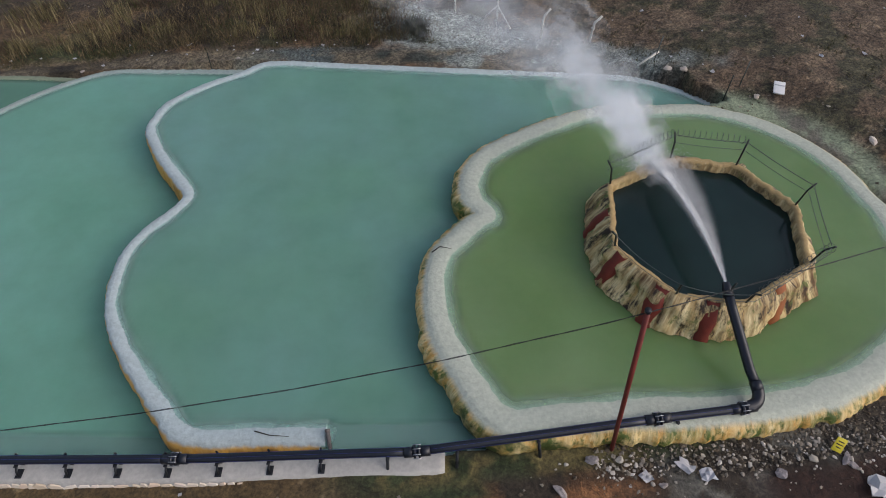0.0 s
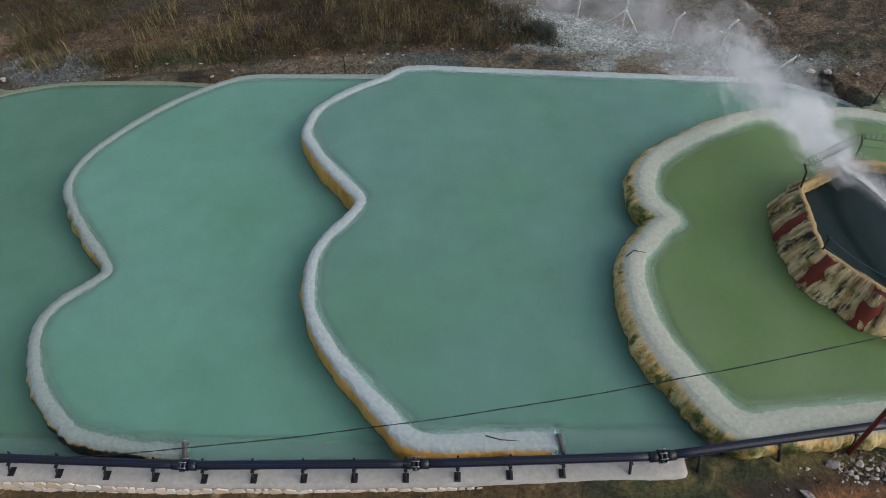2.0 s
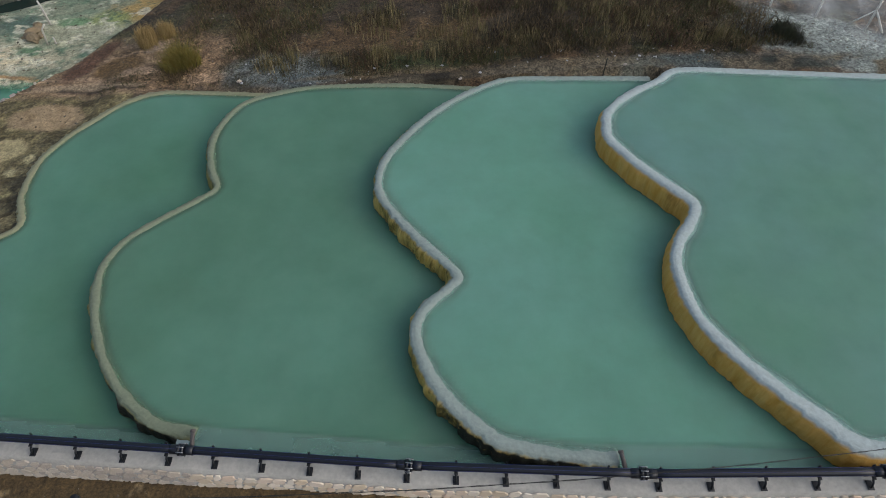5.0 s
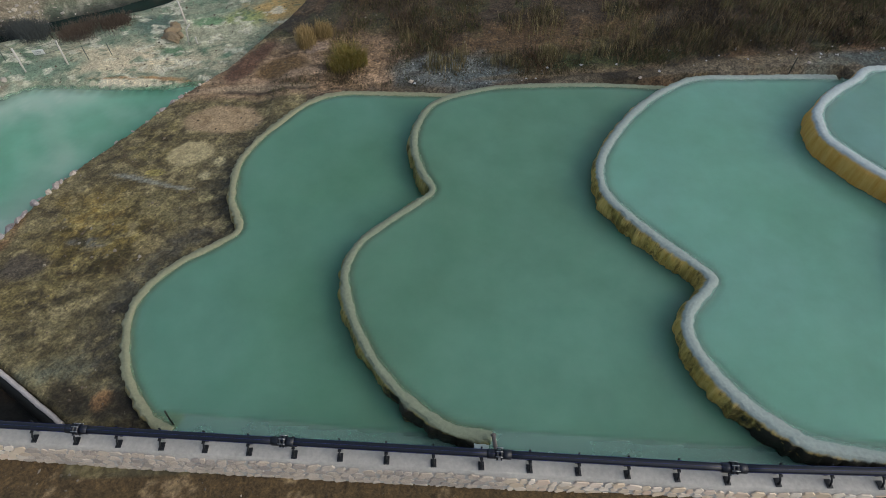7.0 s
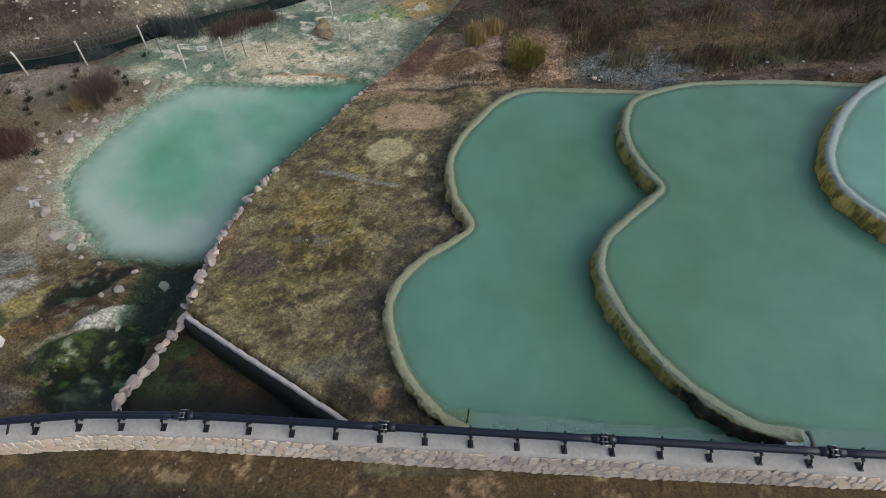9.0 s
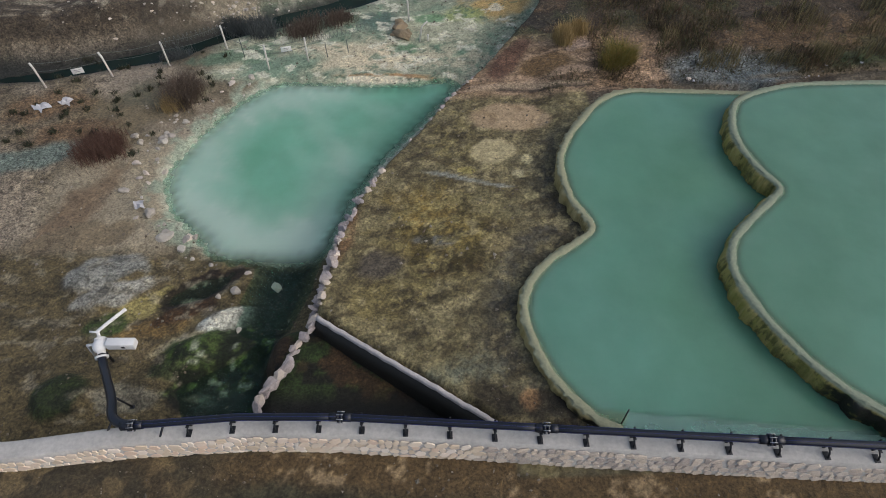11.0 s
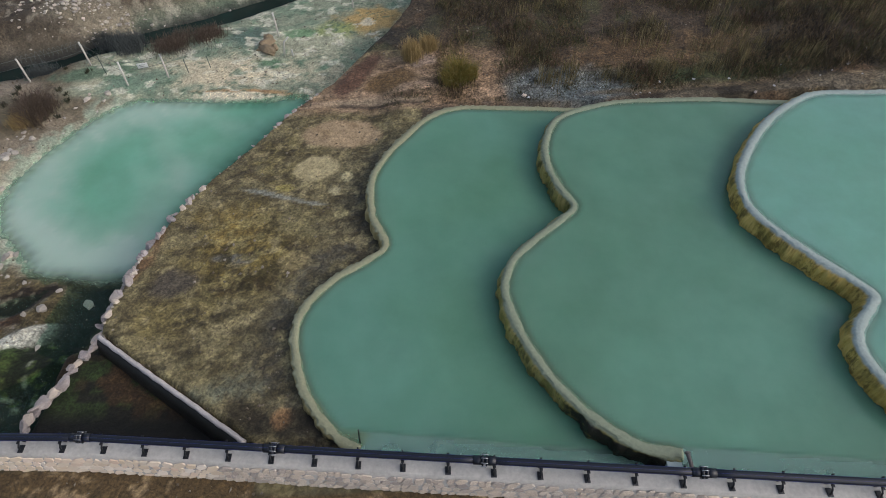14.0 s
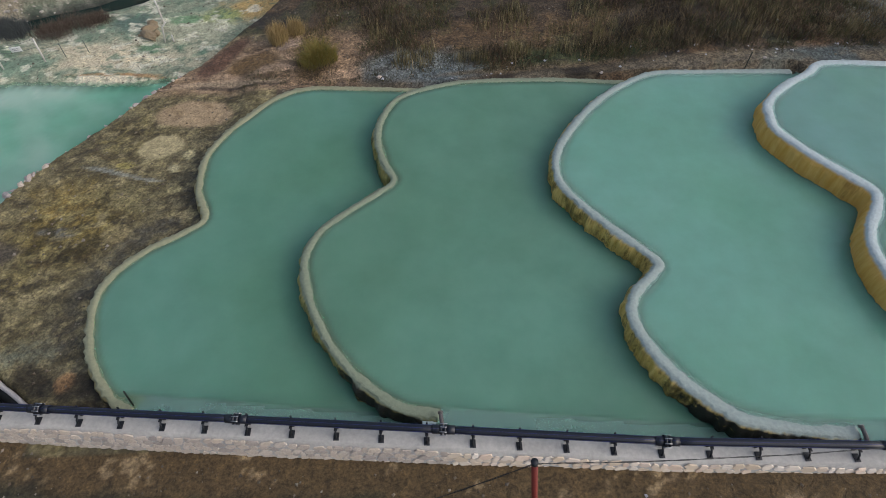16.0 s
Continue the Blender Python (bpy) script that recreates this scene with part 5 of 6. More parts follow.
M_RUST_STAIN = plain("orange_crust", srgb(150, 86, 44), 0.7, 0, 0.35, 3.0, 0.3)
hot_basin()


def basin_fence():
    fence = thing("basin_fence", (*BASIN, BASIN_TOP), "dark posts with coiled razor wire on the basin rim", "fence")
    tops = []
    ring = [0, 7, 6, 5, 4]
    for j, c in enumerate(BASIN_CORNERS):
        p = Vector((c[0] - BASIN[0], c[1] - BASIN[1], 0))
        outward = p.normalized() * 0.18
        tall = 0.85 if j in (0, 7, 6, 5, 4) else 0.7
        post = tube_bm([p - Vector((0, 0, 0.1)), p + outward * 0.6 + Vector((0, 0, tall * 0.7)), p + outward * 1.6 + Vector((0, 0, tall))], 0.03, 6)
        part("post", post, M_GREEN, fence)
        tops.append(p + outward * 1.3 + Vector((0, 0, tall * 0.9)))
    mid_post = Vector((-0.35, -2.75, 0))
    part("post", tube_bm([mid_post, mid_post + Vector((0.0, -0.05, 0.75))], 0.03, 6), M_GREEN, fence)
    for a, b in ((0, 7), (7, 6), (6, 5), (5, 4), (1, 2), (2, 3), (3, 4)):
        p, q = tops[a], tops[b]
        sag = 0.04 if a not in (1, 2, 3) else 0.15
        pts = [p.lerp(q, t) - Vector((0, 0, sag * math.sin(math.pi * t))) for t in (k / 10 for k in range(11))]
        part("strand", tube_bm(pts, 0.011, 5), M_WIRE, fence)
        low = [v - Vector((0, 0, 0.3)) for v in pts]
        part("strand", tube_bm(low, 0.008, 5), M_WIRE, fence)
        if a in (0, 7, 3):
            way = (q - p).normalized()
            side = way.cross(Vector((0, 0, 1))).normalized()
            turns = int((q - p).length / 0.16)
            coil = []
            for k in range(turns * 10):
                t = k / (turns * 10)
                ang = 2 * math.pi * turns * t
                coil.append(p.lerp(q, t) + Vector((0, 0, 0.1)) + (side * math.cos(ang) + Vector((0, 0, 1)) * math.sin(ang)) * 0.13)
            part("razor_coil", tube_bm(coil, 0.006, 4), M_WIRE, fence)


basin_fence()


# ---- the jet and its steam ----
def droplets(name, centres, sizes, material, label, category):
    """A cloud of fine drops, each a tiny four-sided grain."""
    rng = np.random.default_rng(12)
    n = len(centres)
    base = np.array([(1, 1, 1), (-1, -1, 1), (-1, 1, -1), (1, -1, -1)]) / 3 ** 0.5
    q = rng.normal(size=(n, 4))
    q /= np.linalg.norm(q, axis=1)[:, None]
    w, x, y, z = q.T
    r = np.stack([np.stack([1 - 2 * (y * y + z * z), 2 * (x * y - z * w), 2 * (x * z + y * w)], 1), np.stack([2 * (x * y + z * w), 1 - 2 * (x * x + z * z), 2 * (y * z - x * w)], 1), np.stack([2 * (x * z - y * w), 2 * (y * z + x * w), 1 - 2 * (x * x + y * y)], 1)], 1)
    v = (np.einsum("nij,kj->nki", r, base) * sizes[:, None, None] + centres[:, None, :]).reshape(-1, 3)
    f = (np.array([(0, 1, 2), (0, 3, 1), (0, 2, 3), (1, 3, 2)])[None] + 4 * np.arange(n)[:, None, None]).reshape(-1, 3)
    me = bpy.data.meshes.new(name)
    me.vertices.add(len(v))
    me.vertices.foreach_set("co", v.astype(np.float32).ravel())
    me.loops.add(f.size)
    me.loops.foreach_set("vertex_index", f.astype(np.int32).ravel())
    me.polygons.add(len(f))
    me.polygons.foreach_set("loop_start", np.arange(0, f.size, 3, dtype=np.int32))
    me.materials.append(material)
    me.update(calc_edges=True)
    return tagged(new(name, me), label, category, kind="stuff")


def jet_and_steam():
    rng = np.random.default_rng(8)
    a, b = np.array([7.72, 9.95, 2.37]), np.array([6.95, 14.95, 2.11])
    jet = thing("water_jet", tuple(a), "white jet of hot water across the basin", "water jet")
    t = np.linspace(0, 1, 60)
    core = a + (b - a) * t[:, None]
    core[:, 2] += 1.5 * t * (1 - t)
    ring = np.linspace(-0.15, math.pi + 0.15, 18)
    for k, scale in enumerate((0.36, 0.5)):
        r = scale * (0.07 + 0.3 * t)[:, None] * (0.5 + fbm(t[:, None] * 16 + 0 * ring, 1.5 * np.sin(ring) + 0 * t[:, None], 4, 200 + k))
        v = core[:, None, :] + r[..., None] * np.stack([np.cos(ring), 0 * ring, 0.4 * np.sin(ring)], 1)[None] - a
        i = np.arange(60 * 18).reshape(60, 18)
        faces = np.stack([i[:-1, :-1].ravel(), i[:-1, 1:].ravel(), i[1:, 1:].ravel(), i[1:, :-1].ravel()], 1)
        part("spray_sheet", mesh_of("spray_sheet", v.reshape(-1, 3).tolist(), faces.tolist(), M_SPRAY[k]), None, jet)
    n = 52000
    t = rng.random(n) ** 0.75
    core = a + (b - a) * t[:, None]
    core[:, 2] += 1.5 * t * (1 - t)
    core += rng.normal(size=(n, 3)) * (0.015 + 0.12 * t)[:, None]
    # a thin veil of drops falls away on the lee side
    veil = rng.random(n) < 0.45
    core[veil] += np.stack([rng.random(n) * 1.0 * t, 0 * t, -0.25 * rng.random(n) * t], 1)[veil]
    # and a white burst where the jet strikes the far lip
    burst = rng.random(n) < 0.16
    core[burst] = b + rng.normal(size=(n, 3))[burst] * np.array([0.42, 0.22, 0.16])
    droplets("spray_drops", core, rng.uniform(0.005, 0.01, n), M_STEAM, "fine white drops round the water jet", "water drops").visible_shadow = False
    way = spline([(6.9, 14.7, 2.263), (6.5, 15.6, 2.643), (5.8, 17, 3.012), (4.4, 19.6, 3.155), (2.2, 22.6, 2.989), (0.2, 26, 2.714), (-1.2, 29, 2.548)], 0.1)
    shapes = []
    for k in range(6):
        bm = bmesh.new()
        bmesh.ops.create_icosphere(bm, subdivisions=4, radius=1.0)
        off = Vector((k * 7.1, k * 3.3, 0))
        for v in bm.verts:
            v.co *= 1 + 0.5 * noise.noise(v.co * 1.2 + off) + 0.25 * noise.noise(v.co * 2.7 + off)
        me = bpy.data.meshes.new("puff")
        bm.to_mesh(me)
        bm.free()
        me.polygons.foreach_set("use_smooth", [True] * len(me.polygons))
        me.materials.append(M_PUFF if k < 3 else M_PUFF_THIN)
        shapes.append(me)
    cloud = thing("steam", (6.9, 14.9, 2.2), "drifting white steam above the hot basin", "steam", kind="stuff")
    for k in range(270):
        t = rng.random() ** 0.95 if k > 64 else 0.16 * rng.random()
        at = way[int(t * (len(way) - 1))] + np.clip(rng.normal(size=3), -1.5, 1.5) * (0.26 + 1.15 * t) * np.array([1.0, 0.9, 0.55])
        r = 0.42 + 1.5 * t * rng.uniform(0.6, 1.2)
        at[2] = max(at[2], 1.3 + r * 0.5)
        ob = new("puff", shapes[k % 3 + (3 if t > 0.4 else 0)])
        ob.parent = cloud
        ob.visible_shadow = False
        ob.matrix_world = pose(*at, *rng.uniform(0, 360, 3)) @ Matrix.Diagonal((r, r * 0.9, r * 0.7, 1))


jet_and_steam()


# ---- poles and cables ----
def red_pole(base, top, label):
    pole = thing("cable_pole", base, label, "pole", "red cable poles")
    d = Vector(top) - Vector(base)
    part("shaft", tube_bm([Vector((0, 0, -0.3)), d], 0.055, 12), M_RUST, pole)
    part("cap", tube_bm([d * 0.995, d * 1.008], 0.062, 12), M_STEEL, pole)
    return pole


red_pole((4.53, 6.19, 0.25), (3.9, 6.55, 6.042), "tall leaning red painted steel pole beside the pipe")
red_pole((-21.85, 3.5, -1.95), (-22.88, 3.58, 5.707), "tall leaning red painted steel pole on the front slope")


def cable(a, b, sag, label):
    a, b = Vector(a), Vector(b)
    n = int((b - a).length * 10)
    rng = random.Random(6)
    bm = bmesh.new()
    for turn in (0, math.pi):
        pts = []
        for k in range(n + 1):
            t = k / n
            ang = k * 0.55 + turn
            pts.append(a.lerp(b, t) - Vector((0, 0, 4 * sag * t * (1 - t) + 0.012 * math.sin(k * 0.21) + rng.uniform(-0.004, 0.004))) + Vector((0, 0.008 * math.cos(ang), 0.008 * math.sin(ang))))
        tube_bm(pts, 0.0065, 4, bm)
    ob = part("cable", bm, M_CABLE)
    return tagged(ob, label, "cable", "overhead cables")


cable((3.9, 6.55, 5.992), (-22.88, 3.58, 5.657), 2.15, "thin black overhead cable between red poles")
cable((3.9, 6.55, 5.992), (24, 13, 7), 0.4, "thin black overhead cable leaving the red pole")
cable((-22.88, 3.58, 5.657), (-46, -1, 3.908), 2.2, "thin black overhead cable over the front slope")


# ---- stones of the front wall ----
def wall_stones():
    rng = random.Random(31)
    shapes = []
    for k in range(8):
        bm = bmesh.new()
        n = 6
        ring = [(math.cos(2 * math.pi * j / n) * rng.uniform(0.8, 1.2), math.sin(2 * math.pi * j / n) * rng.uniform(0.75, 1.1)) for j in range(n)]
        low = [bm.verts.new((x, 0.5, z)) for x, z in ring]
        top = [bm.verts.new((x * 0.9, -0.35 + rng.uniform(-0.2, 0.2), z * 0.88)) for x, z in ring]
        mid = bm.verts.new((0, -0.5, 0))
        for j in range(n):
            bm.faces.new((low[j], low[(j + 1) % n], top[(j + 1) % n], top[j]))
            bm.faces.new((top[j], top[(j + 1) % n], mid))
        bmesh.ops.recalc_face_normals(bm, faces=bm.faces)
        me = bpy.data.meshes.new("stone")
        bm.to_mesh(me)
        bm.free()
        me.materials.append(M_STONE)
        shapes.append(me)
    spots = []
    for row in range(6):
        x = -56.0
        while x < -2.6:
            w = rng.choice([0.09, 0.12, 0.16, 0.2])
            x += w
            spots.append((x, row, w))
            x += w + 0.006
    near = [q for q in spots if -38.0 < q[0] < -24.0 and q[1] < 5]
    rest = [q for q in spots if q not in near]
    near, rest = near[:300], rest + near[300:]

    def place(q):
        x, row, w = q
        down = 0.22 + row * 0.185 + rng.uniform(-0.025, 0.025) + 0.03 * math.sin(x * 1.3 + row)
        y = float(pipe_y(x)) - float(np.interp(down, [0.0, 0.2, 0.78, 1.5], [0.4, 0.455, 0.585, 0.745]))
        m = pose(x, y, float(cap_z(x)) - down, -14, rng.uniform(-14, 14), rng.uniform(-6, 6))
        return m @ Matrix.Diagonal((w * 1.3, 0.04, rng.uniform(0.11, 0.135), 1))

    for q in near:
        ob = new("stone", rng.choice(shapes))
        ob.parent = wall_front
        ob.matrix_world = place(q)
    bm = bmesh.new()
    for q in rest:
        start = len(bm.verts)
        bm.from_mesh(rng.choice(shapes))
        bm.verts.ensure_lookup_table()
        m = place(q)
        for v in bm.verts[start:]:
            v.co = m @ v.co
    joined = part("stones", bm, M_STONE_MIX, wall_front, flat=True)
    tagged(joined, "pale rubble stones in mortar", kind="stuff")


def island_material(name, colours, rough=0.85, bump=0.4):
    m = blade_material(name, colours, rough)
    nodes, links = m.node_tree.nodes, m.node_tree.links
    where = nodes.new("ShaderNodeTexCoord").outputs["Object"]
    fine = noise_node(nodes, links, 14, 4, where)
    bump_node(nodes, links, fine.outputs[0], bump, 0.02, nodes["Principled BSDF"])
    return m


M_STONE_MIX = island_material("mixed_rubble", [srgb(222, 206, 184), srgb(206, 188, 164), srgb(228, 218, 204), srgb(216, 192, 170), srgb(210, 198, 180)])
wall_stones()


# ---- kerb and dark corner beside the lowest pool ----
def kerb():
    a, b = np.array([-43.35, 12.62, -3.08]), np.array([-37.4, 8.62, -2.8])
    n = 60
    t = np.linspace(0, 1, n)
    line = a + (b - a) * t[:, None]
    way = (b - a)[:2] / np.linalg.norm((b - a)[:2])
    side = np.array([-way[1], way[0]])
    wob = fbm(t * 30, t * 0, 3, 101) - 0.5
    def strip(rows):
        v = np.stack([np.column_stack([line[:, :2] + side * (o + 0.05 * wob[:, None]), line[:, 2] + h + 0.07 * wob * (h > -0.5)]) for o, h in rows], 1).reshape(-1, 3)
        m = len(rows)
        i = np.arange(n * m).reshape(n, m)
        return v.tolist(), np.stack([i[:-1, :-1].ravel(), i[1:, :-1].ravel(), i[1:, 1:].ravel(), i[:-1, 1:].ravel()], 1).tolist() + [i[0].tolist(), i[-1][::-1].tolist()]

    ob = new("wall_kerb", mesh_of("wall_kerb", *strip([(-0.08, -0.14), (-0.085, 0.0), (-0.06, 0.05), (0.05, 0.06), (0.075, 0.0), (0.075, -0.14)]), M_KERB))
    tagged(ob, "pale mauve concrete kerb above a dark hollow", "wall", kind="structure")
    part("wet_face", mesh_of("wet_face", *strip([(-0.42, -1.9), (-0.3, -0.5), (-0.12, -0.12), (0.1, -0.12), (0.1, -0.9)]), M_BLACKFACE), None, ob, "near-black face below the kerb")


# near-black colour for the face, close to the hollow floor's tone
M_BLACKFACE = plain("near_black_concrete", srgb(20, 20, 15), 0.6, 0, 0.4, 2.0, 0.4)
kerb()


# ---- rocks ----
M_SMALLSTONE = island_material("broken_stones", [srgb(186, 178, 164), srgb(150, 142, 130), srgb(128, 120, 108), srgb(200, 194, 186), srgb(164, 150, 130)])


def scatter_rocks():
    rng = random.Random(17)
    shapes = {}
    for key, mat in (("pale", M_ROCK), ("mauve", M_MAUVE), ("stone", M_STONE)):
        shapes[key] = []
        for _ in range(6):
            bm = rock_bm(rng, 1.0, 3, 0.62)
            me = bpy.data.meshes.new("rock")
            bm.to_mesh(me)
            bm.free()
            me.polygons.foreach_set("use_smooth", [False] * len(me.polygons))
            me.materials.append(mat)
            shapes[key].append(me)

    grains = []

    def put(key, x, y, size, label, group, sink=0.25, z=None):
        g = float(terrain(np.array([x]), np.array([y]))[0]) if z is None else z
        if size < 0.095:
            grains.append((x, y, g + size * 0.2, size))
            return
        ob = new("rock", rng.choice(shapes[key]))
        ob.matrix_world = pose(x, y, g + size * (0.5 - sink), rng.uniform(-15, 15), rng.uniform(-15, 15), rng.uniform(0, 360)) @ Matrix.Diagonal((size, size * rng.uniform(0.7, 1.1), size * rng.uniform(0.7, 1.0), 1))
        tagged(ob, label, "rock", group)

    # the stone row from the kerb to the front wall
    for k in range(19):
        t = k / 18
        x, y = -43.45 - 1.75 * t + rng.uniform(-0.12, 0.12), 12.75 - 3.5 * t + rng.uniform(-0.08, 0.08)
        size = rng.uniform(0.2, 0.34)
        ob = new("rock", rng.choice(shapes["mauve" if k % 5 else "stone"]))
        ob.matrix_world = pose(x, y, -3.42 - 0.47 * t + size * 0.25, rng.uniform(-25, 25), rng.uniform(-25, 25), 64 + rng.uniform(-40, 40)) @ Matrix.Diagonal((size * rng.uniform(0.85, 1.25), size * rng.uniform(0.6, 0.85), size * rng.uniform(0.7, 1.1), 1))
        tagged(ob, "pale mauve rock in a row beside dark water", "rock", "rock row")
    # stones along the bank of the spring, larger towards the outlet
    for k in range(330):
        y = 13.2 + 14.6 * (k / 329) ** 1.7 + rng.uniform(-0.1, 0.1)
        x = float(bank_edge(y)) + rng.uniform(-0.3, 0.25)
        put(rng.choice(["mauve", "mauve", "stone"]), x, y, rng.choice([0.07, 0.09, 0.12, 0.15, 0.19, 0.24]) * (1.0 if y < 20.5 else 0.6), "pale stone along the spring bank", "bank stones", 0.3)
    for x, y, size in ((-37.2, 27.6, 0.3), (-36.9, 28.0, 0.26), (-36.7, 28.3, 0.2), (-36.1, 29.0, 0.16), (-43.2, 14.4, 0.34), (-45.6, 15.4, 0.2), (-46.7, 15.8, 0.13)):
        put("stone", x, y, size, "rounded pinkish stone on the bank", "bank stones")
    # beach west of the spring
    for k in range(70):
        a = radians(rng.uniform(120, 245))
        r = rng.gauss(1.13, 0.07)
        x, y = -44.6 + 7.0 * r * math.cos(a), 22.6 + 5.8 * r * math.sin(a)
        put(rng.choice(["pale", "pale", "stone"]), x, y, rng.choice([0.06, 0.08, 0.1, 0.13, 0.2]), "white stone on the beach of the spring", "beach stones")
    for x, y, size in ((-51.4, 18.9, 0.34), (-50.5, 17.6, 0.3), (-49.6, 17.0, 0.2), (-47.0, 14.9, 0.22), (-47.6, 14.6, 0.16), (-46.6, 13.2, 0.12)):
        put("pale", x, y, size, "white lime rock by the spring outlet", "beach stones")
    # stony bank behind the creek
    for k in range(110):
        x = rng.uniform(-60, -44)
        y = np.interp(x, [-60, -53, -50.6, -46, -44], [29.4, 31.6, 33.1, 35.2, 36.6]) + rng.uniform(1.6, 6.0)
        put(rng.choice(["pale", "stone"]), x, float(y), rng.choice([0.05, 0.06, 0.08, 0.1, 0.13]), "pale rock on the stony creek bank", "creek bank rocks")
    for k in range(240):
        x, y = -52.0 + rng.gauss(0, 1.8), 35.3 + rng.gauss(0, 0.8)
        put("pale", x, y, rng.choice([0.05, 0.06, 0.07, 0.08, 0.09, 0.12, 0.16]), "white crumbled lime rock on the creek bank", "creek bank rocks")
    # rubble before the green pool
    for k in range(40):
        x, y = rng.uniform(3.0, 13.0), rng.uniform(-0.6, 0.3)
        yy = float(pipe_y(x)) - 0.75 + y - 0.03 * x
        put(rng.choice(["pale", "stone", "mauve"]), x, yy, rng.choice([0.04, 0.06, 0.08, 0.11, 0.16]), "loose grey-white stone in front of the green pool", "rubble stones")
    for x, y, size in ((-9.0, 24.5, 0.12), (-16.4, 24.6, 0.12), (-27.0, 25.6, 0.16), (9.6, 22.3, 0.16), (10.2, 22.1, 0.18), (12.6, 20.3, 0.16), (15.8, 17.4, 0.18)):
        put("stone", x, y, size, "pale stone on the bank behind the pools", "bank stones")
    for k in range(260):
        x = rng.uniform(4.0, 12.5)
        grains.append((x, float(pipe_y(x)) - 0.6 - abs(rng.gauss(0, 0.5)), None, rng.choice([0.03, 0.04, 0.05, 0.07])))
    stones = bmesh.new()
    for x, y, z, size in grains:
        z = float(terrain(np.array([x]), np.array([y]))[0]) + size * 0.2 if z is None else z
        rock_bm(rng, size, 1, 0.6, stones, (x, y, z))
    tagged(part("small_stones", stones, M_SMALLSTONE, flat=True), "small broken pale and grey stones strewn on the ground", "stones", kind="stuff")


scatter_rocks()


def pebbles():
    """Clods and gravel over the bare ground."""
    rng = np.random.default_rng(77)
    n = 26000
    x, y = rng.uniform(-60, 22, n), rng.uniform(2.0, 42, n)
    dry = np.ones(n, bool)
    for k in "abcde":
        dry &= ~inside(x, y, POOL[k])
    for k in "abcde":
        dry &= near_line(x, y, LINE[k]) > 0.5
    dry &= spring_depth(x, y) < -0.4
    dry &= ~((y < 13.2) & (y > 8) & (x < bank_edge(y)) & (x > -46.5))
    dry &= np.abs(y - pipe_y(x)) > 0.8
    keep = fbm(x * 0.6, y * 0.6, 3, 111) > 0.42
    front = (x > 2) & (y < 8)
    x, y = x[dry & (keep | front)], y[dry & (keep | front)]
    gx, gy = rng.uniform(4, 13.5, 2200), rng.uniform(5.5, 6.6, 2200)
    gy = gy + 0.16 * np.clip(gx - 7, 0, 9)
    x, y = np.r_[x, gx], np.r_[y, gy]
    size = rng.choice([0.015, 0.02, 0.03, 0.045, 0.07], len(x), p=[0.3, 0.3, 0.22, 0.13, 0.05])
    z = terrain(x, y) + size * 0.3
    base = np.array([(1, 0, 0), (-1, 0, 0), (0, 1, 0), (0, -1, 0), (0, 0, 0.8), (0, 0, -0.8)])
    a = rng.uniform(0, 6.28, len(x))
    c, s = np.cos(a), np.sin(a)
    jit = 1 + 0.35 * rng.normal(size=(len(x), 6, 1))
    v = base[None] * jit
    v = np.stack([v[..., 0] * c[:, None] - v[..., 1] * s[:, None], v[..., 0] * s[:, None] + v[..., 1] * c[:, None], v[..., 2]], -1)
    v = v * size[:, None, None] + np.stack([x, y, z], 1)[:, None, :]
    tri = np.array([(0, 2, 4), (2, 1, 4), (1, 3, 4), (3, 0, 4), (2, 0, 5), (1, 2, 5), (3, 1, 5), (0, 3, 5)])
    f = (tri[None] + 6 * np.arange(len(x))[:, None, None]).reshape(-1, 3)
    me = mesh_of("gravel", v.reshape(-1, 3).tolist(), f.tolist(), M_GRAVEL, False)
    tagged(new("gravel", me), "loose brown and grey gravel and clods on the ground", "gravel", kind="stuff")


M_GRAVEL = blade_material("gravel", [srgb(70, 62, 52), srgb(104, 94, 80), srgb(88, 76, 60), srgb(150, 142, 128), srgb(64, 58, 48), srgb(126, 116, 98)], 0.9)
pebbles()


# ---- plants ----
def blades(points, heights, width, lean, seed, per=1):
    """Upright stalks as slim bent strips; returns vertices and faces."""
    rng = np.random.default_rng(seed)
    p = np.repeat(np.asarray(points, float), per, axis=0)
    h = np.repeat(np.asarray(heights, float), per) * rng.uniform(0.55, 1.1, len(p))
    a, b = rng.uniform(0, 6.28, len(p)), rng.uniform(0, 6.28, len(p))
    out = rng.uniform(0, lean, len(p)) * h
    side = np.stack([np.cos(b), np.sin(b), 0 * b], 1) * width * rng.uniform(0.5, 1.4, len(p))[:, None]
    tip = p + np.stack([np.cos(a) * out, np.sin(a) * out, h], 1)
    mid = p + np.stack([np.cos(a) * out * 0.35, np.sin(a) * out * 0.35, h * 0.6], 1)
    v = np.stack([p - side, p + side, mid + side * 0.8, mid - side * 0.8, tip], 1).reshape(-1, 3)
    k = 5 * np.arange(len(p))[:, None]
    quads = (np.array([[0, 1, 2, 3]]) + k).tolist()
    tris = (np.array([[3, 2, 4]]) + k).tolist()
    return v, quads + tris


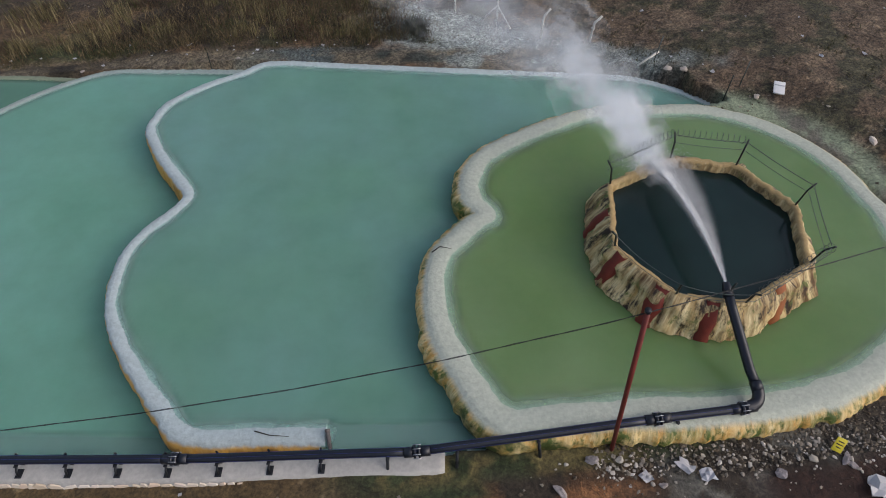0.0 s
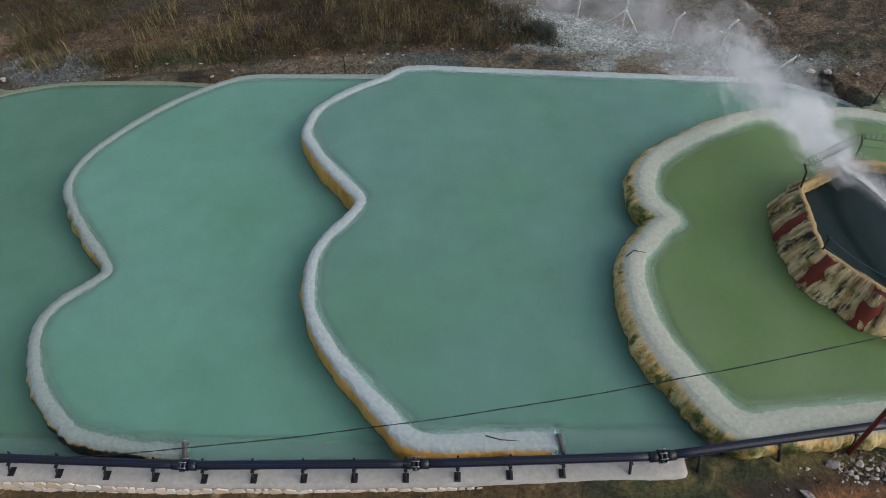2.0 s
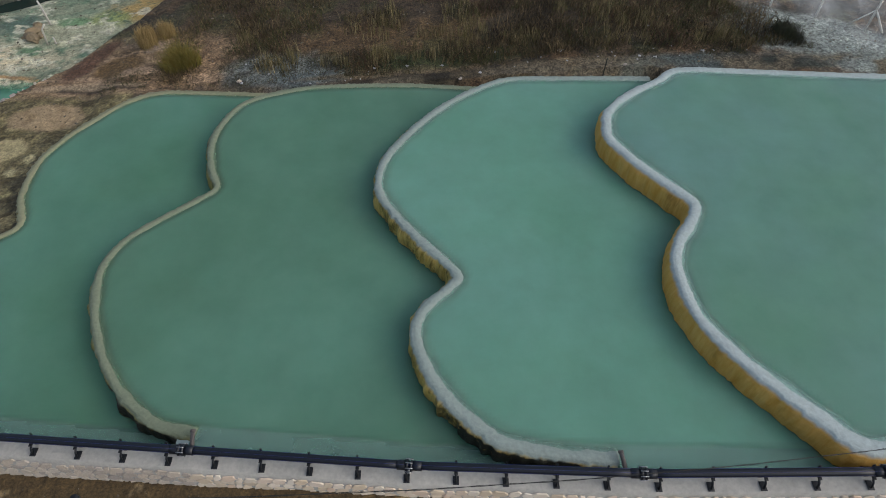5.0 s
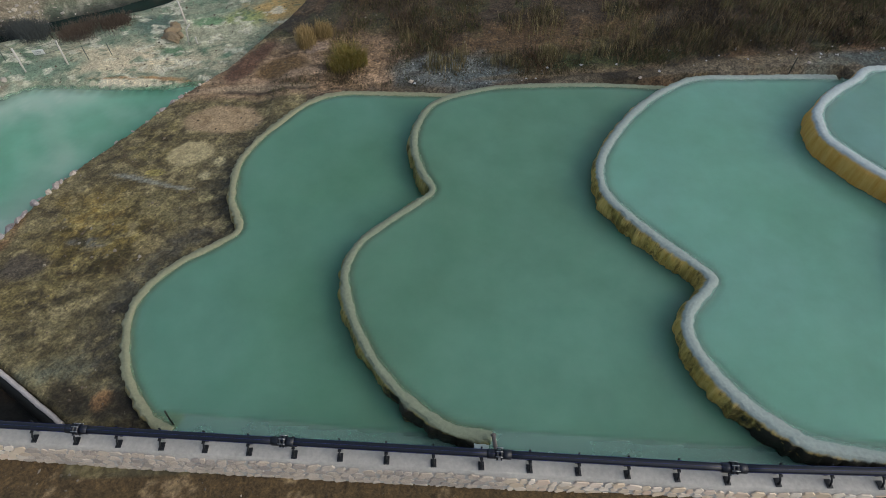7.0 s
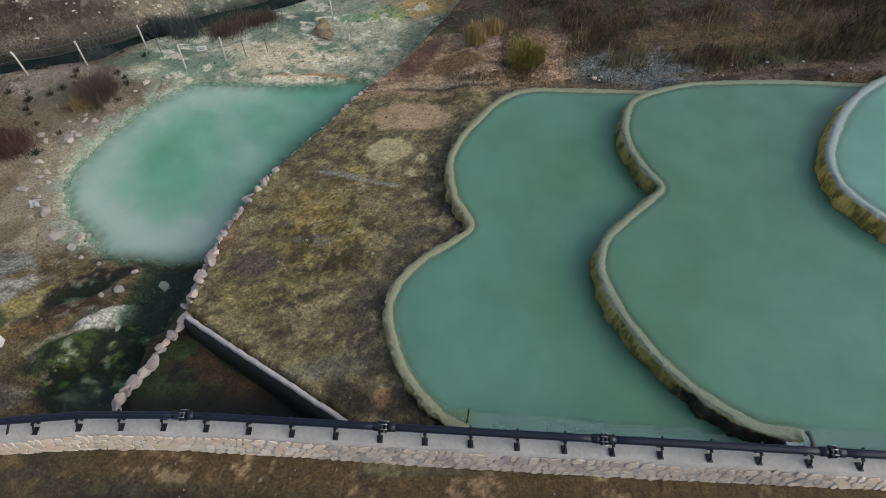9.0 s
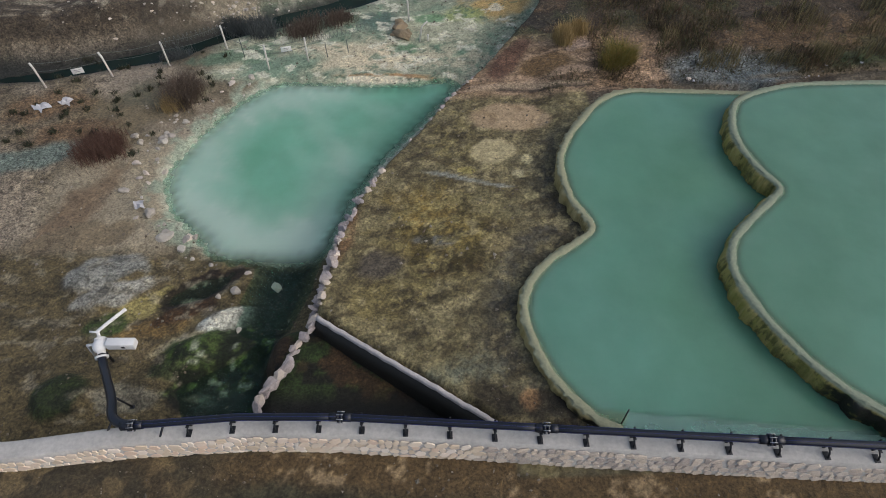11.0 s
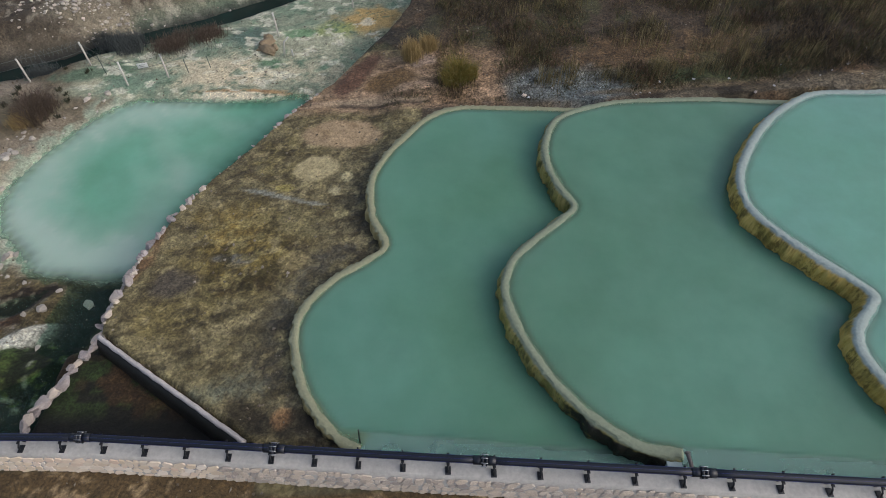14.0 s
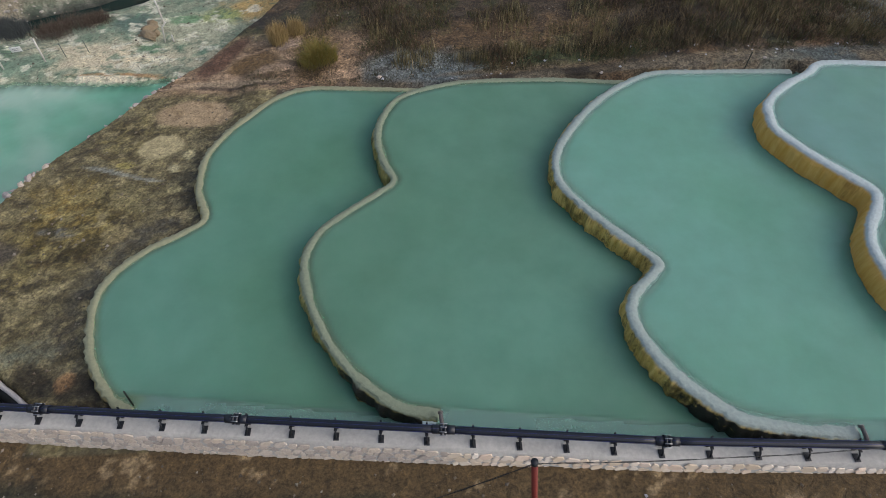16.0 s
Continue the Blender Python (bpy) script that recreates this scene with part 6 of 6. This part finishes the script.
def brush():
    rng = np.random.default_rng(5)
    n = 10500
    x, y = rng.uniform(-31, 2.5, n), 26.0 + 17 * rng.random(n) ** 1.4
    keep = (x + 0.45 * (y - 26) < -0.5) & (fbm(x * 0.45, y * 0.45, 3, 121) > 0.38) & ~((np.abs(x + 22) < 3.2) & (np.abs(y - 28.2) < 1.2)) & ((y > 27.6) | (np.abs(x + 25.3) > 3.5))
    x, y = x[keep], y[keep]
    cx = np.repeat(x, 22) + rng.normal(size=len(x) * 22) * 0.28
    cy = np.repeat(y, 22) + rng.normal(size=len(x) * 22) * 0.28
    pts = np.stack([cx, cy, terrain(cx, cy) - 0.03], 1)
    tall = np.repeat(0.1 + 0.55 * rng.random(len(x)) ** 3.5, 22)
    v, f = blades(pts, tall, 0.012, 1.3, 51)
    me = mesh_of("dry_brush", v.tolist(), f, M_BRUSH, False)
    shade = np.array([srgb(50, 43, 37), srgb(76, 67, 51), srgb(118, 103, 76), srgb(74, 77, 44), srgb(92, 74, 57), srgb(57, 50, 43)])
    pick = (np.clip(fbm(x * 0.9, y * 0.9, 3, 141) * 2.2 - 0.6, 0, 0.999) * 0.6 + 0.4 * rng.random(len(x))) * 6
    attribute(me, "tone", np.repeat(shade[np.clip(pick.astype(int), 0, 5)], 22 * 5, axis=0))
    tagged(new("dry_brush", me), "dense dead brown weeds and brush on the far bank", "brush", kind="stuff")
    # taller weeds in loose groups, with pale seed heads
    x, y = rng.uniform(-29, -3, 700), 26.2 + 9 * rng.random(700) ** 1.6
    keep = fbm(x * 0.55, y * 0.55, 3, 161) > 0.54
    x, y = x[keep], y[keep]
    cx, cy = np.repeat(x, 16) + rng.normal(size=len(x) * 16) * 0.14, np.repeat(y, 16) + rng.normal(size=len(x) * 16) * 0.14
    v, f = blades(np.stack([cx, cy, terrain(cx, cy) - 0.03], 1), np.repeat(rng.uniform(0.45, 0.95, len(x)), 16), 0.012, 0.35, 53)
    tagged(new("tall_weeds", mesh_of("tall_weeds", v.tolist(), f, M_WEEDS, False)), "tall upright olive and straw weeds in the brush", "weeds", kind="stuff")
    # short grass tufts on the open ground
    n = 2600
    x, y = np.r_[rng.uniform(5, 22, n // 2), rng.uniform(-34, 0, n // 2)], np.r_[rng.uniform(20, 40, n // 2), rng.uniform(25.2, 27.5, n // 2)]
    keep = fbm(x * 0.8, y * 0.8, 3, 131) > 0.47
    for k in "abcde":
        keep &= ~inside(x, y, POOL[k]) & (near_line(x, y, LINE[k]) > 0.7)
    x, y = x[keep], y[keep]
    cx = np.repeat(x, 9) + rng.normal(size=len(x) * 9) * 0.12
    cy = np.repeat(y, 9) + rng.normal(size=len(x) * 9) * 0.12
    pts = np.stack([cx, cy, terrain(cx, cy) - 0.02], 1)
    v, f = blades(pts, np.repeat(rng.uniform(0.06, 0.22, len(x)), 9), 0.014, 0.9, 52)
    me = mesh_of("grass", v.tolist(), f, M_TURF, False)
    tagged(new("grass", me), "short olive and brown grass on the far ground", "grass", kind="stuff")


def dark_tufts():
    rng = np.random.default_rng(61)
    x, y = rng.uniform(-60, -50.5, 90), rng.uniform(22.5, 31, 90)
    keep = (spring_depth(x, y) < -1.6) & (fbm(x * 0.5, y * 0.5, 3, 151) > 0.4)
    x, y = x[keep], y[keep]
    cx, cy = np.repeat(x, 40) + rng.normal(size=len(x) * 40) * 0.09, np.repeat(y, 40) + rng.normal(size=len(x) * 40) * 0.09
    v, f = blades(np.stack([cx, cy, terrain(cx, cy) - 0.02], 1), np.repeat(rng.uniform(0.12, 0.3, len(x)), 40), 0.02, 1.0, 62)
    tagged(new("grass", mesh_of("grass", v.tolist(), f, M_DARKLEAF, False)), "small dark tufts of grass on the stony flat", "grass", kind="stuff")


dark_tufts()
M_WEEDS = blade_material("tall_weeds", [srgb(96, 96, 52), srgb(136, 122, 84), srgb(82, 76, 50), srgb(160, 146, 108), srgb(70, 62, 46)])
M_TURF = blade_material("turf", [srgb(60, 62, 38), srgb(84, 78, 50), srgb(52, 56, 34), srgb(98, 88, 58)])
brush()


def clump(name, x, y, radius, tall, count, material, label, lean=0.5, seed=1, width=0.009):
    count = count * 2
    g = float(terrain(np.array([x]), np.array([y]))[0])
    ob = thing(name, (x, y, g), label, "shrub" if name == "shrub" else "reeds", "")
    rng = np.random.default_rng(seed)
    lobes = 5
    for k in range(lobes):
        m = count // lobes
        a = rng.uniform(0, 6.28)
        cx, cy = radius * 0.45 * math.cos(a), radius * 0.45 * math.sin(a)
        px = cx + rng.normal(size=m) * radius * 0.32
        py = cy + rng.normal(size=m) * radius * 0.32
        pts = np.stack([px, py, np.full(m, -0.05)], 1)
        v, f = blades(pts, np.full(m, tall * rng.uniform(0.7, 1.05)), width, lean, seed * 10 + k)
        tagged(part("tuft", mesh_of("tuft", v.tolist(), f, material, False), None, ob), kind="stuff")
    return ob


clump("reed_clump", -30.4, 27.0, 0.6, 1.25, 900, M_GREENREED, "tall olive-green reeds with brown tops", 1.1, 3)
clump("reed_clump", -29.7, 27.2, 0.4, 1.0, 500, M_GREENREED, "olive reeds beside the taller clump", 0.7, 4)
clump("reed_clump", -32.6, 29.3, 0.6, 1.2, 700, M_REED, "straw-coloured dry reeds on the bank", 0.35, 5)
clump("reed_clump", -31.6, 29.9, 0.5, 0.9, 400, M_REED, "short straw-coloured reeds on the bank", 0.4, 6)
clump("shrub", -51.7, 26.8, 1.0, 1.15, 1600, M_SHRUB, "bare grey-brown shrub above the spring", 1.2, 7)
clump("shrub", -52.3, 26.2, 0.6, 0.8, 500, M_REED, "straw grass at the foot of a shrub", 0.7, 17)
clump("shrub", -54.8, 22.7, 1.15, 0.85, 1700, M_RUSSET, "low russet bare shrub by the beach", 0.8, 8)
clump("shrub", -49.2, 33.0, 1.0, 0.9, 1200, M_TWIGGREY, "slate-grey shrub on the creek edge", 0.7, 9)
clump("shrub", -51.0, 34.2, 1.1, 0.9, 1200, M_TWIGGREY, "slate-grey shrub on the creek edge", 0.7, 10)
clump("shrub", -46.6, 33.6, 1.3, 0.7, 1300, M_SHRUB, "brown shrub spread along the creek", 0.9, 11)
clump("shrub", -44.6, 34.0, 1.0, 0.6, 900, M_SHRUB, "brown shrub spread along the creek", 0.9, 12)
clump("shrub", -53.4, 31.0, 0.9, 0.7, 800, M_TWIGGREY, "dark grey shrub in the creek bed", 0.8, 13)
clump("shrub", -1.0, 26.6, 0.75, 0.55, 900, M_DARKLEAF, "low dark green bush on the lime spill", 0.8, 14)


# ---- fences behind ----
def white_post(x, y, tall, lean, label, braces=False, bent=False):
    g = float(terrain(np.array([x]), np.array([y]))[0])
    post = thing("fence_post", (x, y, g), label, "fence post", "white fence posts")
    pts = [(0, 0, -0.3), (lean * 0.6, 0, tall * 0.8), (lean, 0, tall)]
    if bent:
        pts = [(0, 0, -0.3), (lean * 0.7, 0, tall * 0.74), (lean + 0.22, -0.05, tall)]
    part("shaft", tube_bm(pts, 0.05, 8), M_POST, post)
    if braces:
        part("brace", tube_bm([(0, 0, tall * 0.62), (-0.75, 0.45, 0)], 0.04, 6), M_POST, post)
        part("brace", tube_bm([(0, 0, tall * 0.62), (0.72, -0.35, 0)], 0.04, 6), M_POST, post)
    return Vector((x + lean, y, g + tall))


def fences():
    west = [(-58.97, 27.39, 0.15), (-56.04, 28.58, 0.2), (-53.44, 29.73, 0.05), (-50.6, 31.15, 0.05), (-48.04, 29.4, 0.0), (-46.02, 30.1, 0.0)]
    tops = [white_post(x, y, 1.45, -lean, "white concrete fence post beside the creek") for x, y, lean in west]
    rng = random.Random(3)
    wire = thing("wire_fence", (tops[0].x, tops[0].y, tops[0].z - 1.45), "sagging wire strands with a razor coil between posts", "fence")
    base = wire.matrix_world.inverted()
    for k, (p, q) in enumerate(zip(tops, tops[1:])):
        for low in (0.05, 0.5):
            pts = [base @ (p.lerp(q, t) - Vector((0, 0, low + 0.12 * math.sin(math.pi * t)))) for t in (j / 8 for j in range(9))]
            part("strand", tube_bm(pts, 0.01, 4), M_WIRE, wire)
        if k in (2,):
            coil_between(p, q, base, wire)
    coil_between(tops[-1], Vector((-42.8, 31.6, tops[-1].z - 0.1)), base, wire)
    for x, y, tall in ((-49.48, 30.34, 1.2), (-45.0, 30.5, 0.9), (-43.9, 31.0, 0.8)):
        g = float(terrain(np.array([x]), np.array([y]))[0])
        stake = thing("stake", (x, y, g), "thin grey metal stake of the fence", "stake", "thin stakes")
        part("rod", tube_bm([(0, 0, -0.2), (-0.05, 0, tall)], 0.022, 6), M_WIRE, stake)
    white_post(-40.6, 34.3, 1.5, -0.1, "white concrete fence post on the lime flats")
    white_post(-40.0, 32.2, 1.3, 0.25, "crooked white post on the lime flats", bent=True)
    white_post(-39.5, 32.3, 0.4, 0.0, "short white stub post on the lime flats")
    white_post(-36.4, 37.4, 1.5, 0.0, "white concrete fence post on the lime flats")
    white_post(4.71, 25.66, 1.45, 0.05, "white concrete post with a bent top", bent=True)
    white_post(2.77, 26.91, 1.7, 0.0, "white corner post with two slanting braces", braces=True)
    white_post(0.83, 28.02, 1.5, 0.0, "white concrete fence post behind the steam")
    white_post(-1.03, 29.02, 1.5, 0.0, "white concrete fence post behind the steam")
    white_post(6.83, 25.0, 1.3, 0.08, "white concrete post with a bent top", bent=True)
    # notice plates on the wire
    for x, y, z, turn in ((-57.3, 27.9, -3.83, 20), (-47.0, 29.75, -3.72, 15)):
        sign = thing("notice_plate", pose(x, y, z, 12, 0, turn), "small white metal notice plate hung on the fence", "sign", "fence notices")
        part("plate", box_bm(0.55, 0.02, 0.36, (0, 0, 0), 0.006), M_WHITE, sign)
        for k in range(2):
            part("text_bar", box_bm(0.32 - 0.1 * k, 0.006, 0.03, (0, -0.012, 0.06 - 0.1 * k), 0.0), M_GREYBAR, sign, "unreadable grey line of print")
        part("hanger", tube_bm([(-0.2, 0, 0.17), (-0.2, 0, 0.42)], 0.006, 4), M_WIRE, sign)


def coil_between(p, q, base, owner):
    way = (q - p).normalized()
    side = way.cross(Vector((0, 0, 1))).normalized()
    turns = max(int((q - p).length / 0.22), 4)
    pts = []
    for k in range(turns * 9):
        t = k / (turns * 9)
        ang = 2 * math.pi * turns * t
        pts.append(base @ (p.lerp(q, t) - Vector((0, 0, 0.12)) + (side * math.cos(ang) + Vector((0, 0, 1)) * math.sin(ang)) * 0.2))
    part("razor_coil", tube_bm(pts, 0.008, 4), M_WIRE, owner)


M_GREYBAR = plain("grey_print", srgb(120, 120, 124), 0.6, 0, 0.1, 8.0, 0.0)
fences()


# ---- stakes, drain stubs and small things by the pools ----
def rod(x, y, z, tall, lean, label, material=None, radius=0.024):
    ob = thing("stake", (x, y, z), label, "stake", "thin stakes")
    part("rod", tube_bm([(0, 0, -0.15), (lean[0] * 0.5, lean[1] * 0.5, tall * 0.5), (lean[0], lean[1], tall)], radius, 6), material or M_GREEN, ob)


rod(-10.07, 23.9, -0.9, 0.95, (0.02, 0.0), "thin black stake at the far edge of a pool")
rod(-33.75, 8.36, -2.15, 0.72, (0.02, 0.05), "thin black stake beside the sandy rim")
rod(11.3, 20.2, 0.75, 0.9, (0.1, 0.2), "thin black stake behind the green pool")
rod(12.1, 20.9, 0.93, 0.9, (0.1, 0.2), "thin grey stake behind the green pool", M_WIRE)
rod(9.2, 23.0, 0.48, 1.1, (0.15, 0.2), "thin grey stake behind the pools", M_WIRE)


def drain_stub(a, b, label):
    ob = thing("drain_stub", a, label, "drain pipe", "drain stubs")
    d = Vector(b) - Vector(a)
    part("tube", tube_bm([(0, 0, 0), d * 0.5 + Vector((0, 0, 0.05)), d], 0.06, 10), M_DRAIN, ob)
    part("collar", tube_bm([(0, 0, 0), d * 0.12], 0.075, 10), M_DRAIN, ob)


M_DRAIN = plain("grey_brown_pipe", srgb(96, 90, 88), 0.6, 0, 0.3, 5.0, 0.2)
drain_stub((-2.72, 6.74, 0.198), (-2.58, 6.18, -0.07), "short grey-brown drain pipe at the end of a rim")
drain_stub((-12.55, 6.78, -0.623), (-12.45, 6.25, -0.832), "short grey-brown drain pipe at the end of a rim")
drain_stub((-24.28, 7.62, -1.302), (-24.2, 7.05, -1.469), "short grey-brown drain pipe at the end of a rim")


def twig(points, label):
    ob = thing("twig", points[0], label, "twig", "twigs on the rims")
    pts = [Vector(p) - Vector(points[0]) for p in points]
    part("stem", tube_bm(pts, [0.018] + [0.014] * (len(pts) - 2) + [0.007], 6), M_TWIG, ob)


M_TWIG = plain("dark_twig", srgb(52, 46, 38), 0.8, 0, 0.3, 9.0, 0.2)
twig([(-0.1, 12.1, 0.86), (0.15, 12.28, 0.93), (0.5, 12.22, 0.9)], "dark bent twig on the cream rim")
twig([(-4.6, 6.72, 0.09), (-4.2, 6.6, 0.12), (-3.7, 6.58, 0.09)], "thin dark twig on the white rim")


# ---- the valve at the far end of the pipe ----
def valve():
    v = thing("water_valve", (-50.6, 11.6, -4.35), "white-painted water meter and valve joined to the black pipe", "valve")
    part("riser", tube_bm([(0.1, -0.2, 0.85), (0.0, 0.1, 0.95), (-0.05, 0.3, 1.0)], 0.14, 14), M_WHITE, v)
    part("body", rock_free_body(), M_WHITE, v)
    part("flange", tube_bm([(0.12, -0.28, 0.83), (0.1, -0.22, 0.85)], 0.22, 18), M_WHITE, v)
    part("flange", tube_bm([(-0.05, 0.3, 1.0), (-0.07, 0.36, 1.01)], 0.2, 18), M_WHITE, v)
    part("control_box", box_bm(0.95, 0.3, 0.3, (0.75, 0.12, 1.1), 0.02), M_WHITE, v, "white rectangular control box")
    part("box_window", box_bm(0.12, 0.012, 0.1, (0.85, -0.036, 1.1), 0.004), M_STEEL, v, "dark round window")
    part("neck", tube_bm([(0.05, 0.1, 1.05), (0.32, 0.12, 1.08)], 0.08, 10), M_WHITE, v)
    part("outlet", tube_bm([(-0.05, 0.3, 1.05), (-0.15, 0.55, 1.2), (0.1, 0.75, 1.3), (0.7, 1.25, 1.5)], 0.06, 10), M_WHITE, v, "slanting white outlet pipe")
    part("side_arm", tube_bm([(-0.1, 0.15, 1.0), (-0.42, 0.12, 1.0), (-0.45, 0.1, 0.1)], 0.055, 10), M_WHITE, v)
    part("hand_lever", tube_bm([(-0.1, 0.5, 1.2), (-0.4, 0.52, 1.22)], 0.035, 8), M_WHITE, v)
    part("leg", tube_bm([(0.0, 0.1, -0.1), (0.0, 0.1, 0.9)], 0.05, 8), M_STEEL, v)


def rock_free_body():
    bm = bmesh.new()
    bmesh.ops.create_uvsphere(bm, u_segments=18, v_segments=10, radius=0.24, matrix=Matrix.Translation((0, 0.1, 1.02)) @ Matrix.Diagonal((1, 1.15, 0.85, 1)))
    return bm


valve()
for ax, ay, az, bx, by, bz in ((-49.3, 8.1, -3.2, -48.95, 8.9, -2.6), (-47.6, 8.1, -3.1, -47.3, 8.5, -2.4), (-49.2, 9.8, -4.03, -49.35, 9.65, -2.93)):
    leg = thing("pipe_support", (ax, ay, az), "slanting dark steel strut under black pipe", "pipe support", "pipe supports")
    part("strut", tube_bm([(0, 0, 0), (bx - ax, by - ay, bz - az)], 0.035, 8), M_STEEL, leg)
    part("foot", box_bm(0.14, 0.14, 0.02, (0, 0, 0), 0.004), M_STEEL, leg)


# ---- litter ----
def litter():
    rng = random.Random(23)
    shapes = []
    for k in range(5):
        bm = bmesh.new()
        bmesh.ops.create_grid(bm, x_segments=3, y_segments=3, size=1.0)
        for v in bm.verts:
            v.co = Vector((v.co.x * rng.uniform(0.7, 1.1), v.co.y * rng.uniform(0.5, 0.9), rng.uniform(0, 0.7)))
        ext = bmesh.ops.solidify(bm, geom=bm.faces[:], thickness=0.08)
        me = bpy.data.meshes.new("litter")
        bm.to_mesh(me)
        bm.free()
        me.materials.append(M_LITTER)
        shapes.append(me)

    def drop(x, y, size, label="scrap of white plastic litter on the ground"):
        g = float(terrain(np.array([x]), np.array([y]))[0])
        ob = new("litter", rng.choice(shapes))
        ob.matrix_world = pose(x, y, g + 0.02, rng.uniform(-10, 10), rng.uniform(-10, 10), rng.uniform(0, 360)) @ Matrix.Diagonal((size, size, size, 1))
        tagged(ob, label, "litter", "white litter")

    for k in range(46):
        drop(rng.uniform(-27, -3), 24.8 + abs(rng.gauss(0, 1.2)), rng.choice([0.03, 0.04, 0.05, 0.08]))
    for k in range(60):
        drop(rng.uniform(6, 21), rng.uniform(21.5, 36), rng.choice([0.04, 0.05, 0.06, 0.1]))
    for k in range(26):
        drop(rng.uniform(-46, 12), 3.0 + rng.uniform(0, 2.4), rng.choice([0.04, 0.05, 0.07]))
    for x, y, size in ((10.75, 5.2, 0.36), (6.2, 5.75, 0.22), (6.7, 5.55, 0.2), (5.2, 5.5, 0.16), (-4.4, 4.9, 0.14), (-52.0, 19.3, 0.3), (-58.6, 25.8, 0.4), (-57.6, 26.3, 0.3)):
        drop(x, y, size, "crumpled white plastic bag on the ground")


litter()


def flat_panel():
    ob = thing("panel", pose(13.4, 20.4, float(terrain(np.array([13.4]), np.array([20.4]))[0]) + 0.12, 14, 0, -18), "white rectangular panel lying on brown soil", "panel")
    part("sheet", box_bm(0.42, 0.62, 0.06, (0, 0, 0), 0.012), M_WHITE, ob)
    part("frame_bar", box_bm(0.36, 0.04, 0.02, (0, 0.1, 0.04), 0.004), M_LITTER, ob)
    g = float(terrain(np.array([10.05]), np.array([6.2]))[0])
    sign = thing("warning_sign", pose(10.05, 6.2, g + 0.25, 48, 12, -22), "yellow warning plate with dark print standing in rubble", "sign")
    part("plate", box_bm(0.26, 0.38, 0.02, (0, 0, 0.0), 0.006), M_YELLOW, sign)
    for k, w in enumerate((0.15, 0.18, 0.12)):
        part("text_bar", box_bm(w, 0.025, 0.006, (0, 0.09 - 0.08 * k, 0.013), 0.0), M_STEEL, sign, "unreadable dark line of print")
    part("stake", tube_bm([(0, -0.2, -0.02), (0, -0.3, -0.12)], 0.02, 6), M_STEEL, sign)
    plank = thing("plank", (8.9, 22.9, float(terrain(np.array([8.9]), np.array([22.9]))[0])), "pale slanting board leaning on the far bank", "plank")
    part("board", tube_bm([(-0.45, -0.2, 0.02), (0.45, 0.25, 0.42)], 0.045, 4), M_POST, plank)


flat_panel()


def soil_mound():
    """Crumbled brown bank under a post on the lime flats."""
    rng = random.Random(9)
    x, y = -40.9, 32.9
    bm = rock_bm(rng, 0.5, 4, 0.55)
    for dx, dy, dz, r in ((-0.15, 0.75, 0.1, 0.42), (-0.3, 1.4, 0.0, 0.34), (0.25, 0.35, -0.05, 0.3), (-0.45, 0.2, -0.1, 0.26)):
        rock_bm(rng, r, 3, 0.7, bm, (dx, dy, dz))
    ob = part("soil_mound", bm, M_MOUND, flat=True)
    ob.matrix_world = pose(x, y - 0.3, float(terrain(np.array([x]), np.array([y]))[0]) + 0.12)
    tagged(ob, "crumbled brown soil mound on the pale lime flats", "soil mound")


M_MOUND = plain("crumbled_soil", srgb(144, 128, 102), 0.9, 0, 0.4, 2.0, 0.7)
soil_mound()
